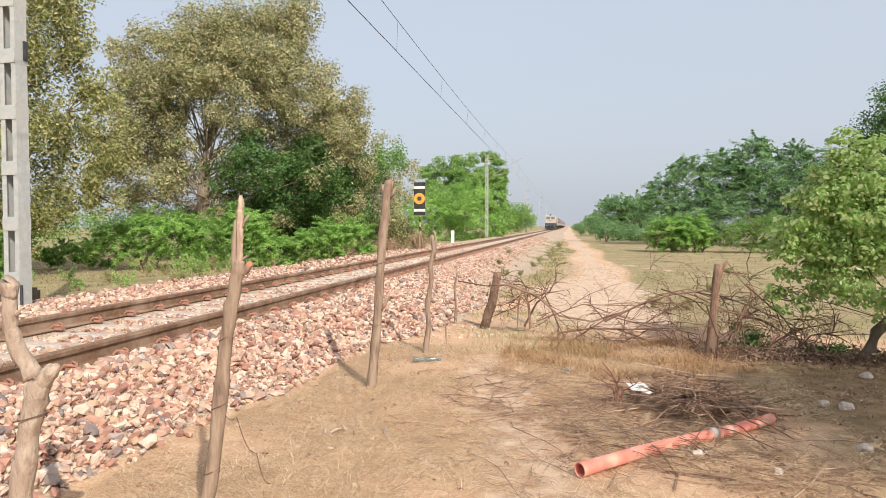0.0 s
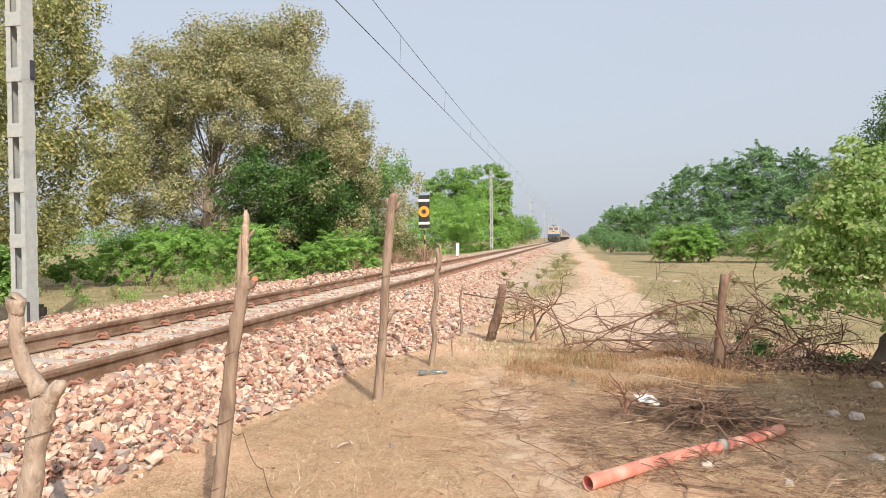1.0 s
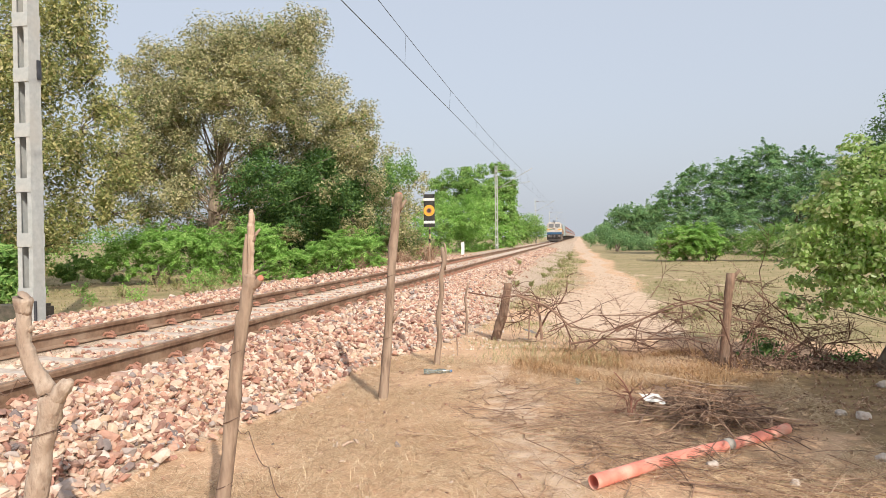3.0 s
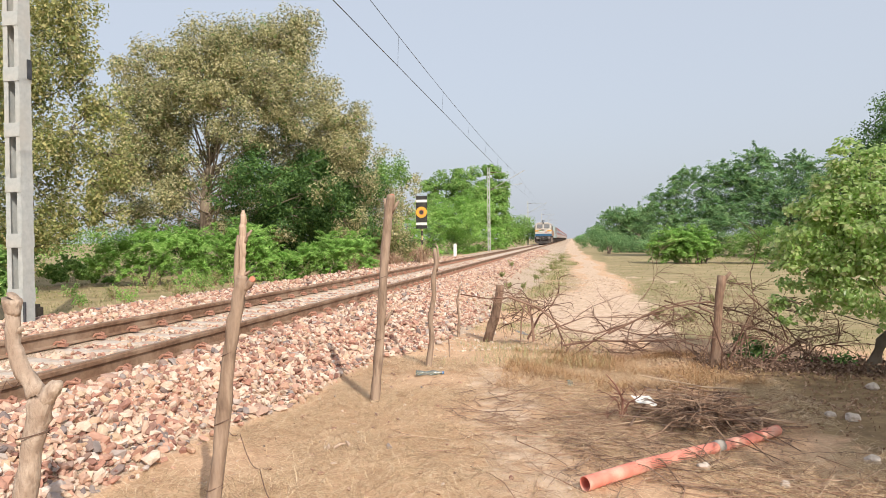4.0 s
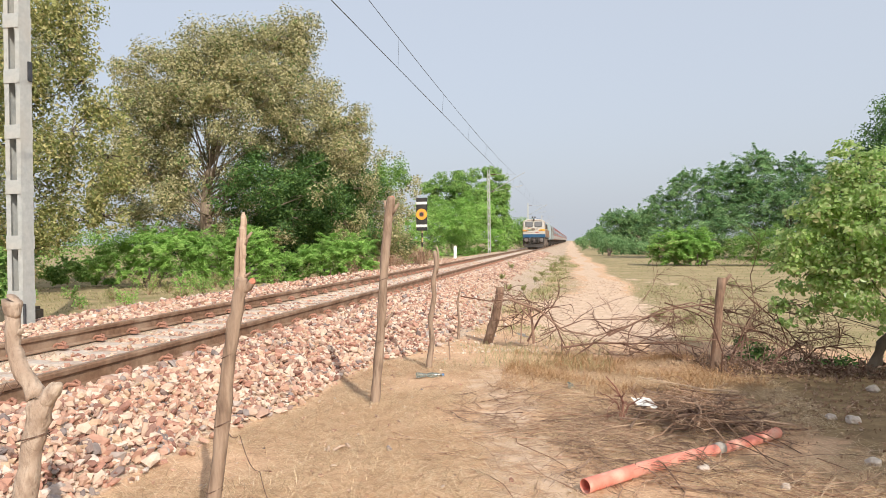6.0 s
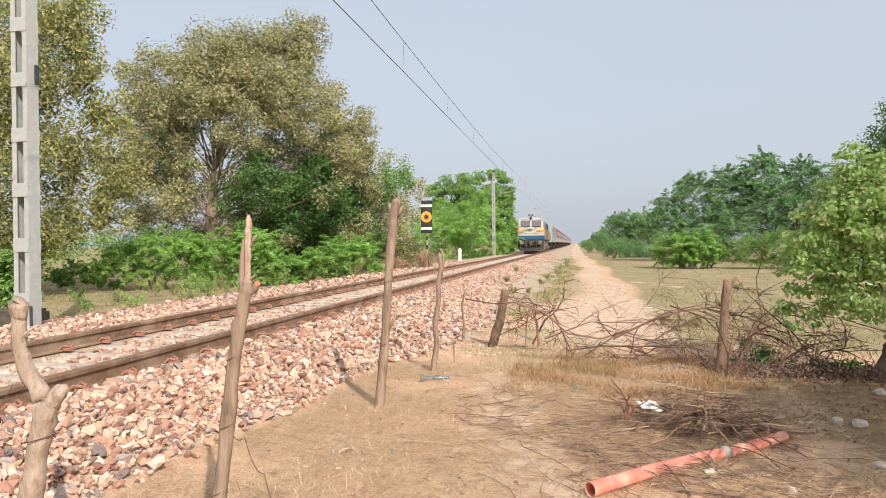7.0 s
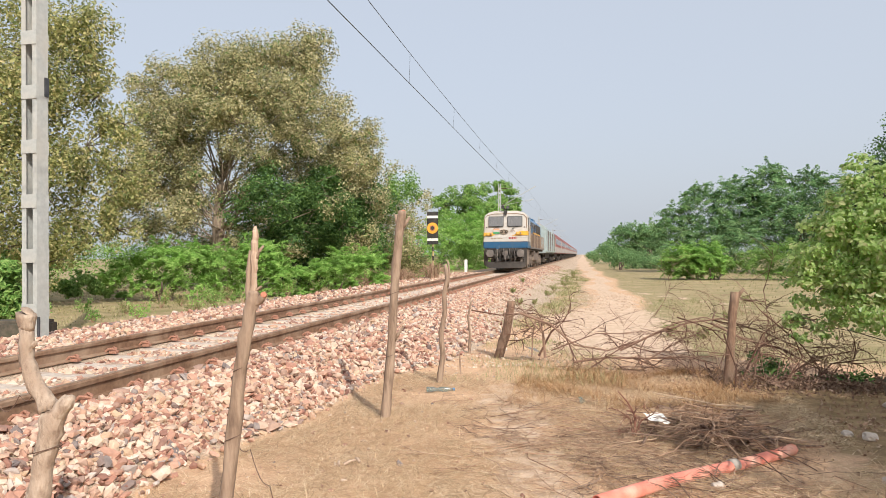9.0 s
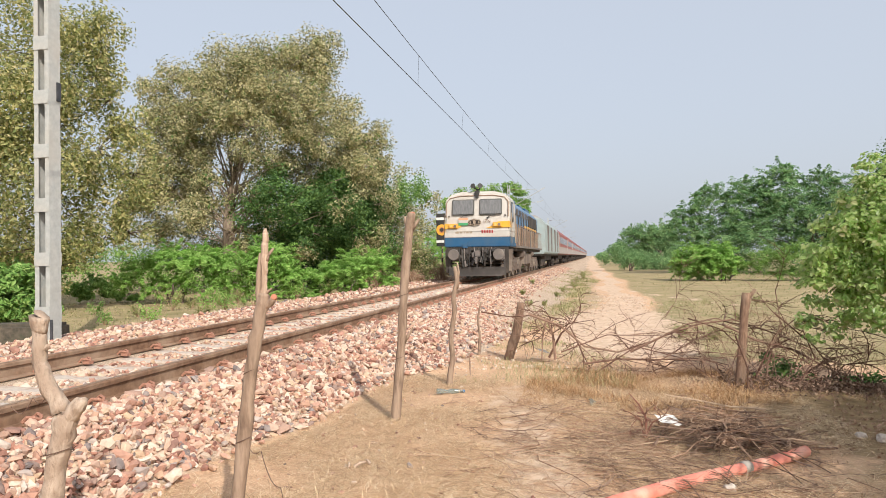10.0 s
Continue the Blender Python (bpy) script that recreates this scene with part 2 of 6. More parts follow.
# ---- mesh helpers ----
class Geo:
    """Collects vertices and faces of one mesh."""

    def __init__(self):
        self.v, self.f = [], []

    def tube(self, pts, radii, n=6, cap=True):
        pts = [Vector(p) for p in pts]
        base = len(self.v)
        for i, p in enumerate(pts):
            t = (pts[min(i + 1, len(pts) - 1)] - pts[max(i - 1, 0)]).normalized()
            a = t.cross(Vector((0.31, 0.17, 0.93)) if abs(t.z) < 0.9 else Vector((1, 0.1, 0))).normalized()
            b = t.cross(a)
            r = radii[i] if isinstance(radii, (list, tuple)) else radii
            for k in range(n):
                w = 2 * math.pi * k / n
                self.v.append(p + (a * math.cos(w) + b * math.sin(w)) * r)
        for i in range(len(pts) - 1):
            for k in range(n):
                k2 = (k + 1) % n
                s = base + i * n
                self.f.append((s + k, s + k2, s + n + k2, s + n + k))
        if cap and n > 2:
            self.f.append(tuple(base + k for k in reversed(range(n))))
            self.f.append(tuple(base + (len(pts) - 1) * n + k for k in range(n)))

    def box(self, c, s, rot=None):
        base = len(self.v)
        for dx, dy, dz in ((-1, -1, -1), (1, -1, -1), (1, 1, -1), (-1, 1, -1), (-1, -1, 1), (1, -1, 1), (1, 1, 1), (-1, 1, 1)):
            q = Vector((dx * s[0] / 2, dy * s[1] / 2, dz * s[2] / 2))
            self.v.append((rot @ q if rot else q) + Vector(c))
        for q in ((0, 3, 2, 1), (4, 5, 6, 7), (0, 1, 5, 4), (1, 2, 6, 5), (2, 3, 7, 6), (3, 0, 4, 7)):
            self.f.append(tuple(base + k for k in q))

    def prism(self, profile, y0, y1):
        """Extrudes a closed x, z outline along y."""
        base, n = len(self.v), len(profile)
        for y in (y0, y1):
            self.v += [Vector((x, y, z)) for x, z in profile]
        for k in range(n):
            k2 = (k + 1) % n
            self.f.append((base + k, base + k2, base + n + k2, base + n + k))
        self.f.append(tuple(base + k for k in reversed(range(n))))
        self.f.append(tuple(base + n + k for k in range(n)))

    def column(self, profile, z0, z1):
        """Extrudes a closed x, y outline upwards."""
        base, n = len(self.v), len(profile)
        for z in (z0, z1):
            self.v += [Vector((x, y, z)) for x, y in profile]
        for k in range(n):
            k2 = (k + 1) % n
            self.f.append((base + k, base + k2, base + n + k2, base + n + k))
        self.f.append(tuple(base + k for k in reversed(range(n))))
        self.f.append(tuple(base + n + k for k in range(n)))

    def mesh(self, name, material, smooth=False, bevel=0.0):
        bm = bmesh.new()
        vs = [bm.verts.new(p) for p in self.v]
        for f in self.f:
            try:
                bm.faces.new([vs[i] for i in f])
            except ValueError:
                pass
        bmesh.ops.recalc_face_normals(bm, faces=bm.faces[:])
        if bevel:
            sharp = [e for e in bm.edges if len(e.link_faces) == 2 and e.calc_face_angle() > 0.6]
            bmesh.ops.bevel(bm, geom=sharp, offset=bevel, segments=2, affect="EDGES", clamp_overlap=True)
        me = bpy.data.meshes.new(name)
        bm.to_mesh(me)
        bm.free()
        me.materials.append(material)
        if smooth:
            me.polygons.foreach_set("use_smooth", [True] * len(me.polygons))
        return me


def part(name, geo, material, parent=None, label="", smooth=False, bevel=0.0):
    me = geo if isinstance(geo, bpy.types.Mesh) else geo.mesh(name, material, smooth, bevel)
    ob = new(name, me)
    ob.parent = parent
    if label:
        ob["label"] = label
    return ob


def thing(name, loc=(0, 0, 0)):
    ob = new(name)
    ob.location = loc
    ob.empty_display_size = 0.2
    return ob


def quick_mesh(name, verts, faces, material, smooth=False):
    """verts (n, 3) and faces (m, k) as arrays."""
    me = bpy.data.meshes.new(name)
    n, m, k = len(verts), len(faces), faces.shape[1]
    me.vertices.add(n)
    me.vertices.foreach_set("co", np.asarray(verts, dtype=np.float32).ravel())
    me.loops.add(m * k)
    me.loops.foreach_set("vertex_index", np.asarray(faces, dtype=np.int32).ravel())
    me.polygons.add(m)
    me.polygons.foreach_set("loop_start", np.arange(0, m * k, k, dtype=np.int32))
    me.update(calc_edges=True)
    me.materials.append(material)
    me.polygons.foreach_set("use_smooth", [smooth] * m)
    return me


RNG = np.random.default_rng(7)


def unit(n, rng=RNG):
    v = rng.normal(size=(n, 3))
    return v / np.linalg.norm(v, axis=1, keepdims=True)


def leaves(name, pts, size, material, aspect=0.5, droop=0.3, rng=RNG, out=None, order=0.75, broad=False, along=None):
    """A four-cornered folded leaf at each point. out: the way each leaf's face is turned, roughly."""
    n = len(pts)
    up = unit(n, rng)
    if out is not None:
        up = up * order + out * 0.55 + np.array([0, 0, 0.45])
        up /= np.linalg.norm(up, axis=1, keepdims=True)
    axis = unit(n, rng)
    axis[:, 2] -= droop
    if along is not None:
        axis = along + axis * 0.35
    axis -= up * np.sum(axis * up, axis=1, keepdims=True)
    axis /= np.linalg.norm(axis, axis=1, keepdims=True) + 1e-9
    side = np.cross(axis, up)
    ln = (size * rng.uniform(0.6, 1.3, n))[:, None]
    w = ln * aspect * 0.5
    a = pts - axis * ln * 0.5
    c = pts + axis * ln * 0.5 - up * ln * 0.08
    if broad:
        # an ovate leaf in two halves, folded along its midrib
        b1, b2 = pts - axis * ln * 0.18, pts + axis * ln * 0.2
        lift1, lift2 = up * w * 0.35, up * w * 0.2
        v = np.stack([a, b1 + side * w + lift1, b2 + side * w * 0.8 + lift2, c, b2 - side * w * 0.8 + lift2, b1 - side * w + lift1], axis=1).reshape(-1, 3)
        k = 6 * np.arange(n)[:, None]
        return quick_mesh(name, v, np.concatenate([k + np.array([[0, 1, 2, 3]]), k + np.array([[0, 3, 4, 5]])], axis=0), material)
    b = pts + side * w + up * w * 0.3
    e = pts - side * w + up * w * 0.3
    v = np.stack([a, b, c, e], axis=1).reshape(-1, 3)
    f = np.arange(4 * n).reshape(-1, 4)
    return quick_mesh(name, v, f, material)


def smooth01(a, b, x):
    t = np.clip((x - a) / (b - a), 0, 1)
    return t * t * (3 - 2 * t)


# ---- ground ----
TRACK_X, RAIL_Z = -4.92, 0.57
RAIL_R, RAIL_L = TRACK_X + 0.873, TRACK_X - 0.873


def toe_right(y):
    return 2.06 + 0.3 * smooth01(5.0, 6.2, y) + 0.7 * smooth01(7.6, 10.5, y) + 0.9 * smooth01(12, 30, y)


def height(x, y):
    """Height of the ground: flat land, the track bed, small unevenness."""
    x, y = np.asarray(x, dtype=float), np.asarray(y, dtype=float)
    xr = x - TRACK_X
    tr = toe_right(y)
    right = 0.40 * (1 - smooth01(0, 1, (xr - 1.4) / (tr - 1.4)))
    left = 0.10 + 0.29 * (1 - smooth01(0, 1, (-xr - 3.25) / 0.9))
    left = np.where(xr < -4.15, 0.10 * (1 - smooth01(-4.15, -9, xr)), left)
    z = np.where(xr > 1.4, right, np.where(xr < -3.25, left, np.where(np.abs(xr) < 0.8, 0.335, 0.395)))
    rough = np.where((xr > tr) & (x < 12), 1.0, 0.3)
    z = z + rough * (0.018 * np.sin(2.1 * x + 1.3 * y) * np.sin(1.7 * y - 0.8 * x) + 0.012 * np.sin(5.3 * x + 2 * y) * np.sin(4.1 * y + 1))
    return z


def rut_x(y):
    return -0.22 - 0.175 * (y - 4.2)


def path_x(y):
    return 0.24 * np.sin(y * 0.33) * smooth01(14, 20, y) + 0.4 + 0.55 * smooth01(14, 27, y) - 0.95 * smooth01(30, 110, y)


def lines(dense0, dense1, step, far0, far1, grow=1.12):
    a = list(np.arange(dense0, dense1 + step / 2, step))
    s, p = step, dense1
    while p < far1:
        s *= grow
        p += s
        a.append(p)
    s, p = step, dense0
    while p > far0:
        s *= grow
        p -= s
        a.insert(0, p)
    return np.array(a)


def build_ground():
    gx = lines(-9.0, 4.5, 0.09, -2500, 2500)
    gy = lines(1.5, 13.0, 0.09, -60, 4000)
    X, Y = np.meshgrid(gx, gy)
    Z = height(X, Y)
    v = np.stack([X, Y, Z], axis=-1).reshape(-1, 3)
    w = len(gx)
    i, j = np.meshgrid(np.arange(w - 1), np.arange(len(gy) - 1))
    k = (j * w + i).ravel()
    f = np.stack([k, k + 1, k + w + 1, k + w], axis=1)
    me = quick_mesh("ground", v, f, EARTH, True)
    x, y = v[:, 0], v[:, 1]
    xr = x - TRACK_X
    half = 1.3 - 0.85 * smooth01(15, 27, y) + 0.22 * np.sin(y * 0.8) + 0.5 * smooth01(45, 110, y)
    path = 0.92 * (1 - smooth01(half * 0.3, half * 1.75, np.abs(x - path_x(y)))) * smooth01(9.5, 12, y)
    # a side track that leaves to the field
    path = np.maximum(path, 0.62 * (1 - smooth01(0.05, 0.5, np.abs(x - 1.1 - (31.8 - y) * 0.337))) * smooth01(18, 21, y) * smooth01(32, 30, y))
    path = np.maximum(path, 0.58 * (1 - smooth01(0.1, 0.75, np.abs(x - rut_x(y)))) * smooth01(9.5, 7.5, y) * smooth01(0.5, 3.0, y))
    path = np.maximum(path, 0.5 * (1 - smooth01(0.5, 1.0, np.hypot((x - 0.45) / 1.1, y - 5.75))))
    turf = np.maximum(smooth01(0.3, 1.5, x - path_x(y)) * smooth01(9, 12, y), smooth01(-3.2, -4.5, xr))
    turf = np.maximum(turf, 0.62 * smooth01(12, 18, y) * smooth01(-0.2, -1.1, x - path_x(y)) * (xr > 2.0))
    turf = turf - 0.5 * (xr < -3.5) * smooth01(0.35, 0.8, np.sin(0.8 * x + 0.5 * np.sin(0.7 * y)) * np.sin(0.55 * y + 0.4 * x))
    stony = (1 - smooth01(-0.25, 0.12 + 0.5 * smooth01(9, 14, y), xr - toe_right(y))) * (xr > -3.0)
    stony = np.maximum(stony, 0.4 * smooth01(11, 16, y) * (xr > 0) * smooth01(0.3, -0.6, x - path_x(y)))
    stony = np.maximum(stony, 0.42 * (1 - smooth01(0.4, 1.2, np.hypot((x - 0.75) / 0.9, (y - 24) / 4.0))))
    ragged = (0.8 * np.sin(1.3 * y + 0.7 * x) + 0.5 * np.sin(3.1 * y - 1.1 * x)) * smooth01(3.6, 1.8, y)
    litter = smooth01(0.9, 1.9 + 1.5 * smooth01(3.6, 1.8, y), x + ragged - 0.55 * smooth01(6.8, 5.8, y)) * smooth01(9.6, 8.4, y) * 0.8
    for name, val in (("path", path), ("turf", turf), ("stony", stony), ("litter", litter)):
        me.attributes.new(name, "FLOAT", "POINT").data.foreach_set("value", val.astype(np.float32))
    ob = new("ground", me)
    tagged(ob, "sandy dry earth with a worn path and sparse turf", "ground", kind="structure")


build_ground()


# ---- the railway track ----
def rail_profile(x):
    half = [(0.068, 0), (0.068, 0.011), (0.012, 0.028), (0.010, 0.115), (0.034, 0.128), (0.036, 0.16), (0.028, 0.172)]
    z0 = RAIL_Z - 0.172
    return [(x + a, z0 + b) for a, b in half] + [(x - a, z0 + b) for a, b in reversed(half)]


def sleeper_mesh():
    g = Geo()
    ends = [(-1.375, 0.02), (-0.55, -0.025), (0.55, -0.025), (1.375, 0.02)]
    for x, z in ends:
        for hw, zz in ((0.135, -0.2), (0.11, z), (-0.11, z), (-0.135, -0.2)):
            g.v.append(Vector((x, hw, zz)))
    for s in range(3):
        for k in range(4):
            g.f.append((s * 4 + k, s * 4 + (k + 1) % 4, s * 4 + 4 + (k + 1) % 4, s * 4 + 4 + k))
    g.f.append((3, 2, 1, 0))
    g.f.append((12, 13, 14, 15))
    return g.mesh("sleeper", CONCRETE, bevel=0.012)


def clip_mesh():
    """A sprung rail clip: a bent bar on a shoulder block."""
    g = Geo()
    pts = [(0.0, -0.055, 0.02), (0.035, -0.05, 0.055), (0.085, -0.03, 0.05), (0.10, 0.0, 0.03), (0.085, 0.03, 0.05), (0.035, 0.05, 0.06), (0.0, 0.045, 0.035)]
    g.tube(pts, 0.014, 6)
    g.box((0.075, 0, 0.012), (0.09, 0.07, 0.035))
    return g.mesh("rail_clip", RUST)


def build_track():
    track = tagged(thing("railway_track"), "single broad-gauge track with rusty rails on concrete sleepers", "railway track", kind="structure")
    for x in (RAIL_R, RAIL_L):
        g = Geo()
        g.prism(rail_profile(x), -12, 640)
        rail = part("rail", g, RAIL, track, "brown rusty steel rail")
        h = Geo()
        h.box((x, 314, RAIL_Z + 0.001), (0.05, 652, 0.004))
        part("railhead", h, RAILTOP, rail, "worn running surface")
    sm, cm = sleeper_mesh(), clip_mesh()
    far = Geo()
    for i in range(-6, 330):
        y = 0.3 + i * 0.65
        if i < 110:
            s = part("sleeper", sm, None, track)
            s.location = (TRACK_X + random.uniform(-0.02, 0.02), y + random.uniform(-0.03, 0.03), RAIL_Z - 0.182)
        else:
            far.box((TRACK_X, y, RAIL_Z - 0.27), (2.75, 0.24, 0.17))
        if 0 <= i < 62:
            for x in (RAIL_R, RAIL_L):
                for sgn in (1, -1):
                    c = part("rail_clip", cm, None, track)
                    c.location = (x + sgn * 0.03, y, RAIL_Z - 0.165)
                    c.rotation_euler = (0, 0, 0 if sgn > 0 else math.pi)
    tagged(part("far_sleepers", far, CONCRETE, track), kind="stuff")


build_track()


# ---- wooden fence posts ----
def knobby(pts, radii, seed, sub=5):
    """A crooked stick through the points: finer stations with small swellings."""
    rnd = random.Random(seed)
    out, rr = [], []
    for i in range(len(pts) - 1):
        a, b = Vector(pts[i]), Vector(pts[i + 1])
        for k in range(sub):
            t = k / sub
            j = Vector((rnd.uniform(-1, 1), rnd.uniform(-1, 1), 0)) * radii[i] * 0.1
            out.append(a.lerp(b, t) + j)
            rr.append((radii[i] * (1 - t) + radii[i + 1] * t) * rnd.uniform(0.92, 1.09))
    out.append(Vector(pts[-1]))
    rr.append(radii[-1])
    return out, rr


def stick(g, pts, radii, seed, n=10, sub=5):
    a, b = knobby(pts, radii, seed, sub)
    g.tube(a, b, n)


def gnarl(g, r, seed):
    """Splits, ridges and small knots of old bark."""
    o = Vector((seed * 2.7, 0, 0))
    for v in g.v:
        q = Vector((v.x, v.y, v.z * 0.22))
        ridge = noise.noise(q * (2.4 / r) + o)
        knot = max(0.0, noise.noise(v * (0.6 / r) + o) - 0.35)
        v += Vector((noise.noise(q * (2.0 / r) - o), ridge, 0)) * 0.13 * r + Vector((0.4, -0.6, 0)) * knot * 0.35 * r


def fence_post(pts, radii, seed, label, forks=(), peeled=None, cut=None, ties=(), wood=None):
    p0 = Vector(pts[0])
    post = tagged(thing("fence_post", p0), label, "fence post", "rough fence posts")
    loc = [Vector(p) - p0 for p in pts]
    g = Geo()
    stick(g, [loc[0] - Vector((0, 0, 0.15))] + loc, [radii[0]] + list(radii), seed, 18, 3)
    gnarl(g, radii[0], seed)
    part("stake", g, wood or POSTWOOD, post, smooth=True)
    for fp, fr in forks:
        g = Geo()
        stick(g, [Vector(p) - p0 for p in fp], fr, seed + 3, 12, 2)
        gnarl(g, fr[0], seed + 1)
        part("branch_stub", g, wood or POSTWOOD, post, smooth=True)
    if peeled:
        g = Geo()
        stick(g, [Vector(p) - p0 for p in peeled[0]], peeled[1], seed + 9, 7, 4)
        part("split_wood", g, CUTWOOD, post, "split and peeled bare wood")
    if cut:
        g = Geo()
        c = Vector(cut[0]) - p0
        g.tube([c, c + Vector(cut[1])], [cut[2], cut[2] * 0.9], 9)
        part("cut_end", g, REDWOOD, post, "reddish sawn end")
    for z, r in ties:
        g = Geo()
        ring = []
        q = None
        for i in range(len(loc) - 1):
            if loc[i].z <= z <= loc[i + 1].z:
                q = loc[i].lerp(loc[i + 1], (z - loc[i].z) / (loc[i + 1].z - loc[i].z))
        if q is not None:
            for k in range(16):
                w = 2 * math.pi * k / 12
                ring.append(q + Vector((math.cos(w) * r, math.sin(w) * r, 0.012 * k / 8 + 0.012 * math.cos(w))))
            g.tube(ring, 0.0025, 4)
            part("wire_tie", g, IRONWIRE, post, "twisted rusty wire tie")
    return post


fence_post([(-2.251, 2.45, 0.468), (-2.214, 2.45, 0.659), (-2.191, 2.45, 0.778), (-2.174, 2.45, 0.850), (-2.154, 2.45, 0.921), (-2.146, 2.45, 0.964)], [0.0440, 0.0428, 0.0440, 0.0451, 0.0509, 0.0393], 11, "grey forked wooden fence post with a knobbed stub", wood=PALEWOOD, forks=[([(-2.171, 2.45, 0.949), (-2.206, 2.45, 0.999), (-2.236, 2.45, 1.041), (-2.264, 2.45, 1.095), (-2.280, 2.45, 1.154), (-2.285, 2.45, 1.220), (-2.285, 2.45, 1.285)], [0.0440, 0.0347, 0.0312, 0.0301, 0.0301, 0.0301, 0.0289]), ([(-2.282, 2.45, 1.273), (-2.288, 2.45, 1.311), (-2.282, 2.45, 1.344), (-2.273, 2.45, 1.361)], [0.0278, 0.0370, 0.0370, 0.0208]), ([(-2.149, 2.45, 0.916), (-2.113, 2.45, 0.960), (-2.085, 2.45, 0.982), (-2.061, 2.45, 1.002)], [0.0393, 0.0347, 0.0278, 0.0116]), ([(-2.127, 2.45, 0.955), (-2.110, 2.45, 0.988), (-2.096, 2.45, 1.007)], [0.0208, 0.0162, 0.0069]), ([(-2.280, 2.45, 1.206), (-2.252, 2.45, 1.214), (-2.238, 2.45, 1.223)], [0.0185, 0.0139, 0.0069])], ties=[(0.30, 0.058)])
fence_post([(-1.755, 3.00, 0.075), (-1.683, 3.00, 0.427), (-1.634, 3.00, 0.813), (-1.605, 3.00, 1.057), (-1.580, 3.00, 1.198), (-1.552, 3.00, 1.322), (-1.537, 3.00, 1.376), (-1.533, 3.00, 1.408)], [0.0359, 0.0345, 0.0345, 0.0331, 0.0317, 0.0303, 0.0317, 0.0221], 12, "bare wooden fence post with a splintered top", forks=[([(-1.540, 3.00, 1.341), (-1.505, 3.00, 1.365), (-1.487, 3.00, 1.387)], [0.0193, 0.0179, 0.0166]), ([(-1.551, 3.00, 1.398), (-1.522, 3.00, 1.414), (-1.495, 3.00, 1.433)], [0.0110, 0.0088, 0.0041]), ([(-1.561, 3.00, 1.341), (-1.566, 3.00, 1.422), (-1.562, 3.00, 1.503), (-1.555, 3.00, 1.565), (-1.555, 3.00, 1.603)], [0.0152, 0.0138, 0.0124, 0.0088, 0.0041]), ([(-1.523, 3.00, 1.565), (-1.505, 3.00, 1.602), (-1.484, 3.00, 1.624)], [0.0110, 0.0088, 0.0050])], peeled=([(-1.537, 3.00, 1.395), (-1.533, 3.00, 1.476), (-1.532, 3.00, 1.557), (-1.528, 3.00, 1.638), (-1.525, 3.00, 1.692), (-1.527, 3.00, 1.719)], [0.0166, 0.0152, 0.0174, 0.0171, 0.0138, 0.0069]), cut=([(-1.484, 3.00, 1.390)][0], (0.004, -0.012, 0.004), 0.016), ties=[(0.3, 0.037), (0.62, 0.037), (0.95, 0.034)])
fence_post([(-1.880, 6.330, 0.000), (-1.840, 6.330, 0.400), (-1.800, 6.330, 0.940), (-1.760, 6.330, 1.490), (-1.710, 6.330, 1.890), (-1.690, 6.330, 2.000)], [0.049, 0.044, 0.042, 0.041, 0.042, 0.038], 13, "tall wooden fence post with a sawn fork", forks=[([(-1.790, 6.330, 0.750), (-1.690, 6.330, 0.900)], [0.022, 0.009]), ([(-1.730, 6.330, 1.850), (-1.760, 6.330, 1.970)], [0.025, 0.014]), ([(-1.700, 6.330, 1.830), (-1.620, 6.330, 1.940)], [0.025, 0.011])], cut=([(-1.690, 6.330, 1.980)][0], (0.002, -0.012, 0.012), 0.036), ties=[(0.6, 0.047), (1.2, 0.046)])
fence_post([(-1.750, 8.230, 0.000), (-1.700, 8.230, 0.340), (-1.720, 8.230, 0.620), (-1.670, 8.230, 0.900), (-1.680, 8.230, 1.110), (-1.630, 8.230, 1.280), (-1.660, 8.230, 1.460)], [0.036, 0.032, 0.034, 0.03, 0.03, 0.032, 0.02], 14, "crooked thin wooden fence post", forks=[([(-1.640, 8.230, 1.180), (-1.610, 8.230, 1.390), (-1.630, 8.230, 1.510)], [0.022, 0.014, 0.009])])
fence_post([(-1.280, 10.400, 0.030), (-1.170, 10.400, 0.360), (-1.110, 10.400, 0.640), (-1.080, 10.400, 0.870)], [0.072, 0.068, 0.060, 0.052], 15, "short leaning dark fence post", wood=DARKPOST, forks=[([(-1.110, 10.400, 0.590), (-1.030, 10.400, 0.680)], [0.016, 0.008])])
fence_post([(-1.820, 10.900, -0.020), (-1.800, 10.900, 0.310), (-1.830, 10.900, 0.590), (-1.770, 10.900, 0.840)], [0.024, 0.020, 0.018, 0.014], 16, "thin bent fence stick")
fence_post([(1.650, 8.570, -0.030), (1.690, 8.570, 0.340), (1.710, 8.570, 0.750), (1.750, 8.570, 1.110)], [0.056, 0.048, 0.045, 0.05], 17, "weathered dark gate post among dry branches", wood=DARKPOST, forks=[([(1.740, 8.570, 1.020), (1.850, 8.570, 1.150)], [0.032, 0.016])])
fence_post([(-1.620, 9.000, 0.040), (-1.630, 9.000, 0.190), (-1.640, 9.000, 0.290)], [0.010, 0.008, 0.006], 18, "short thin stick in the earth")



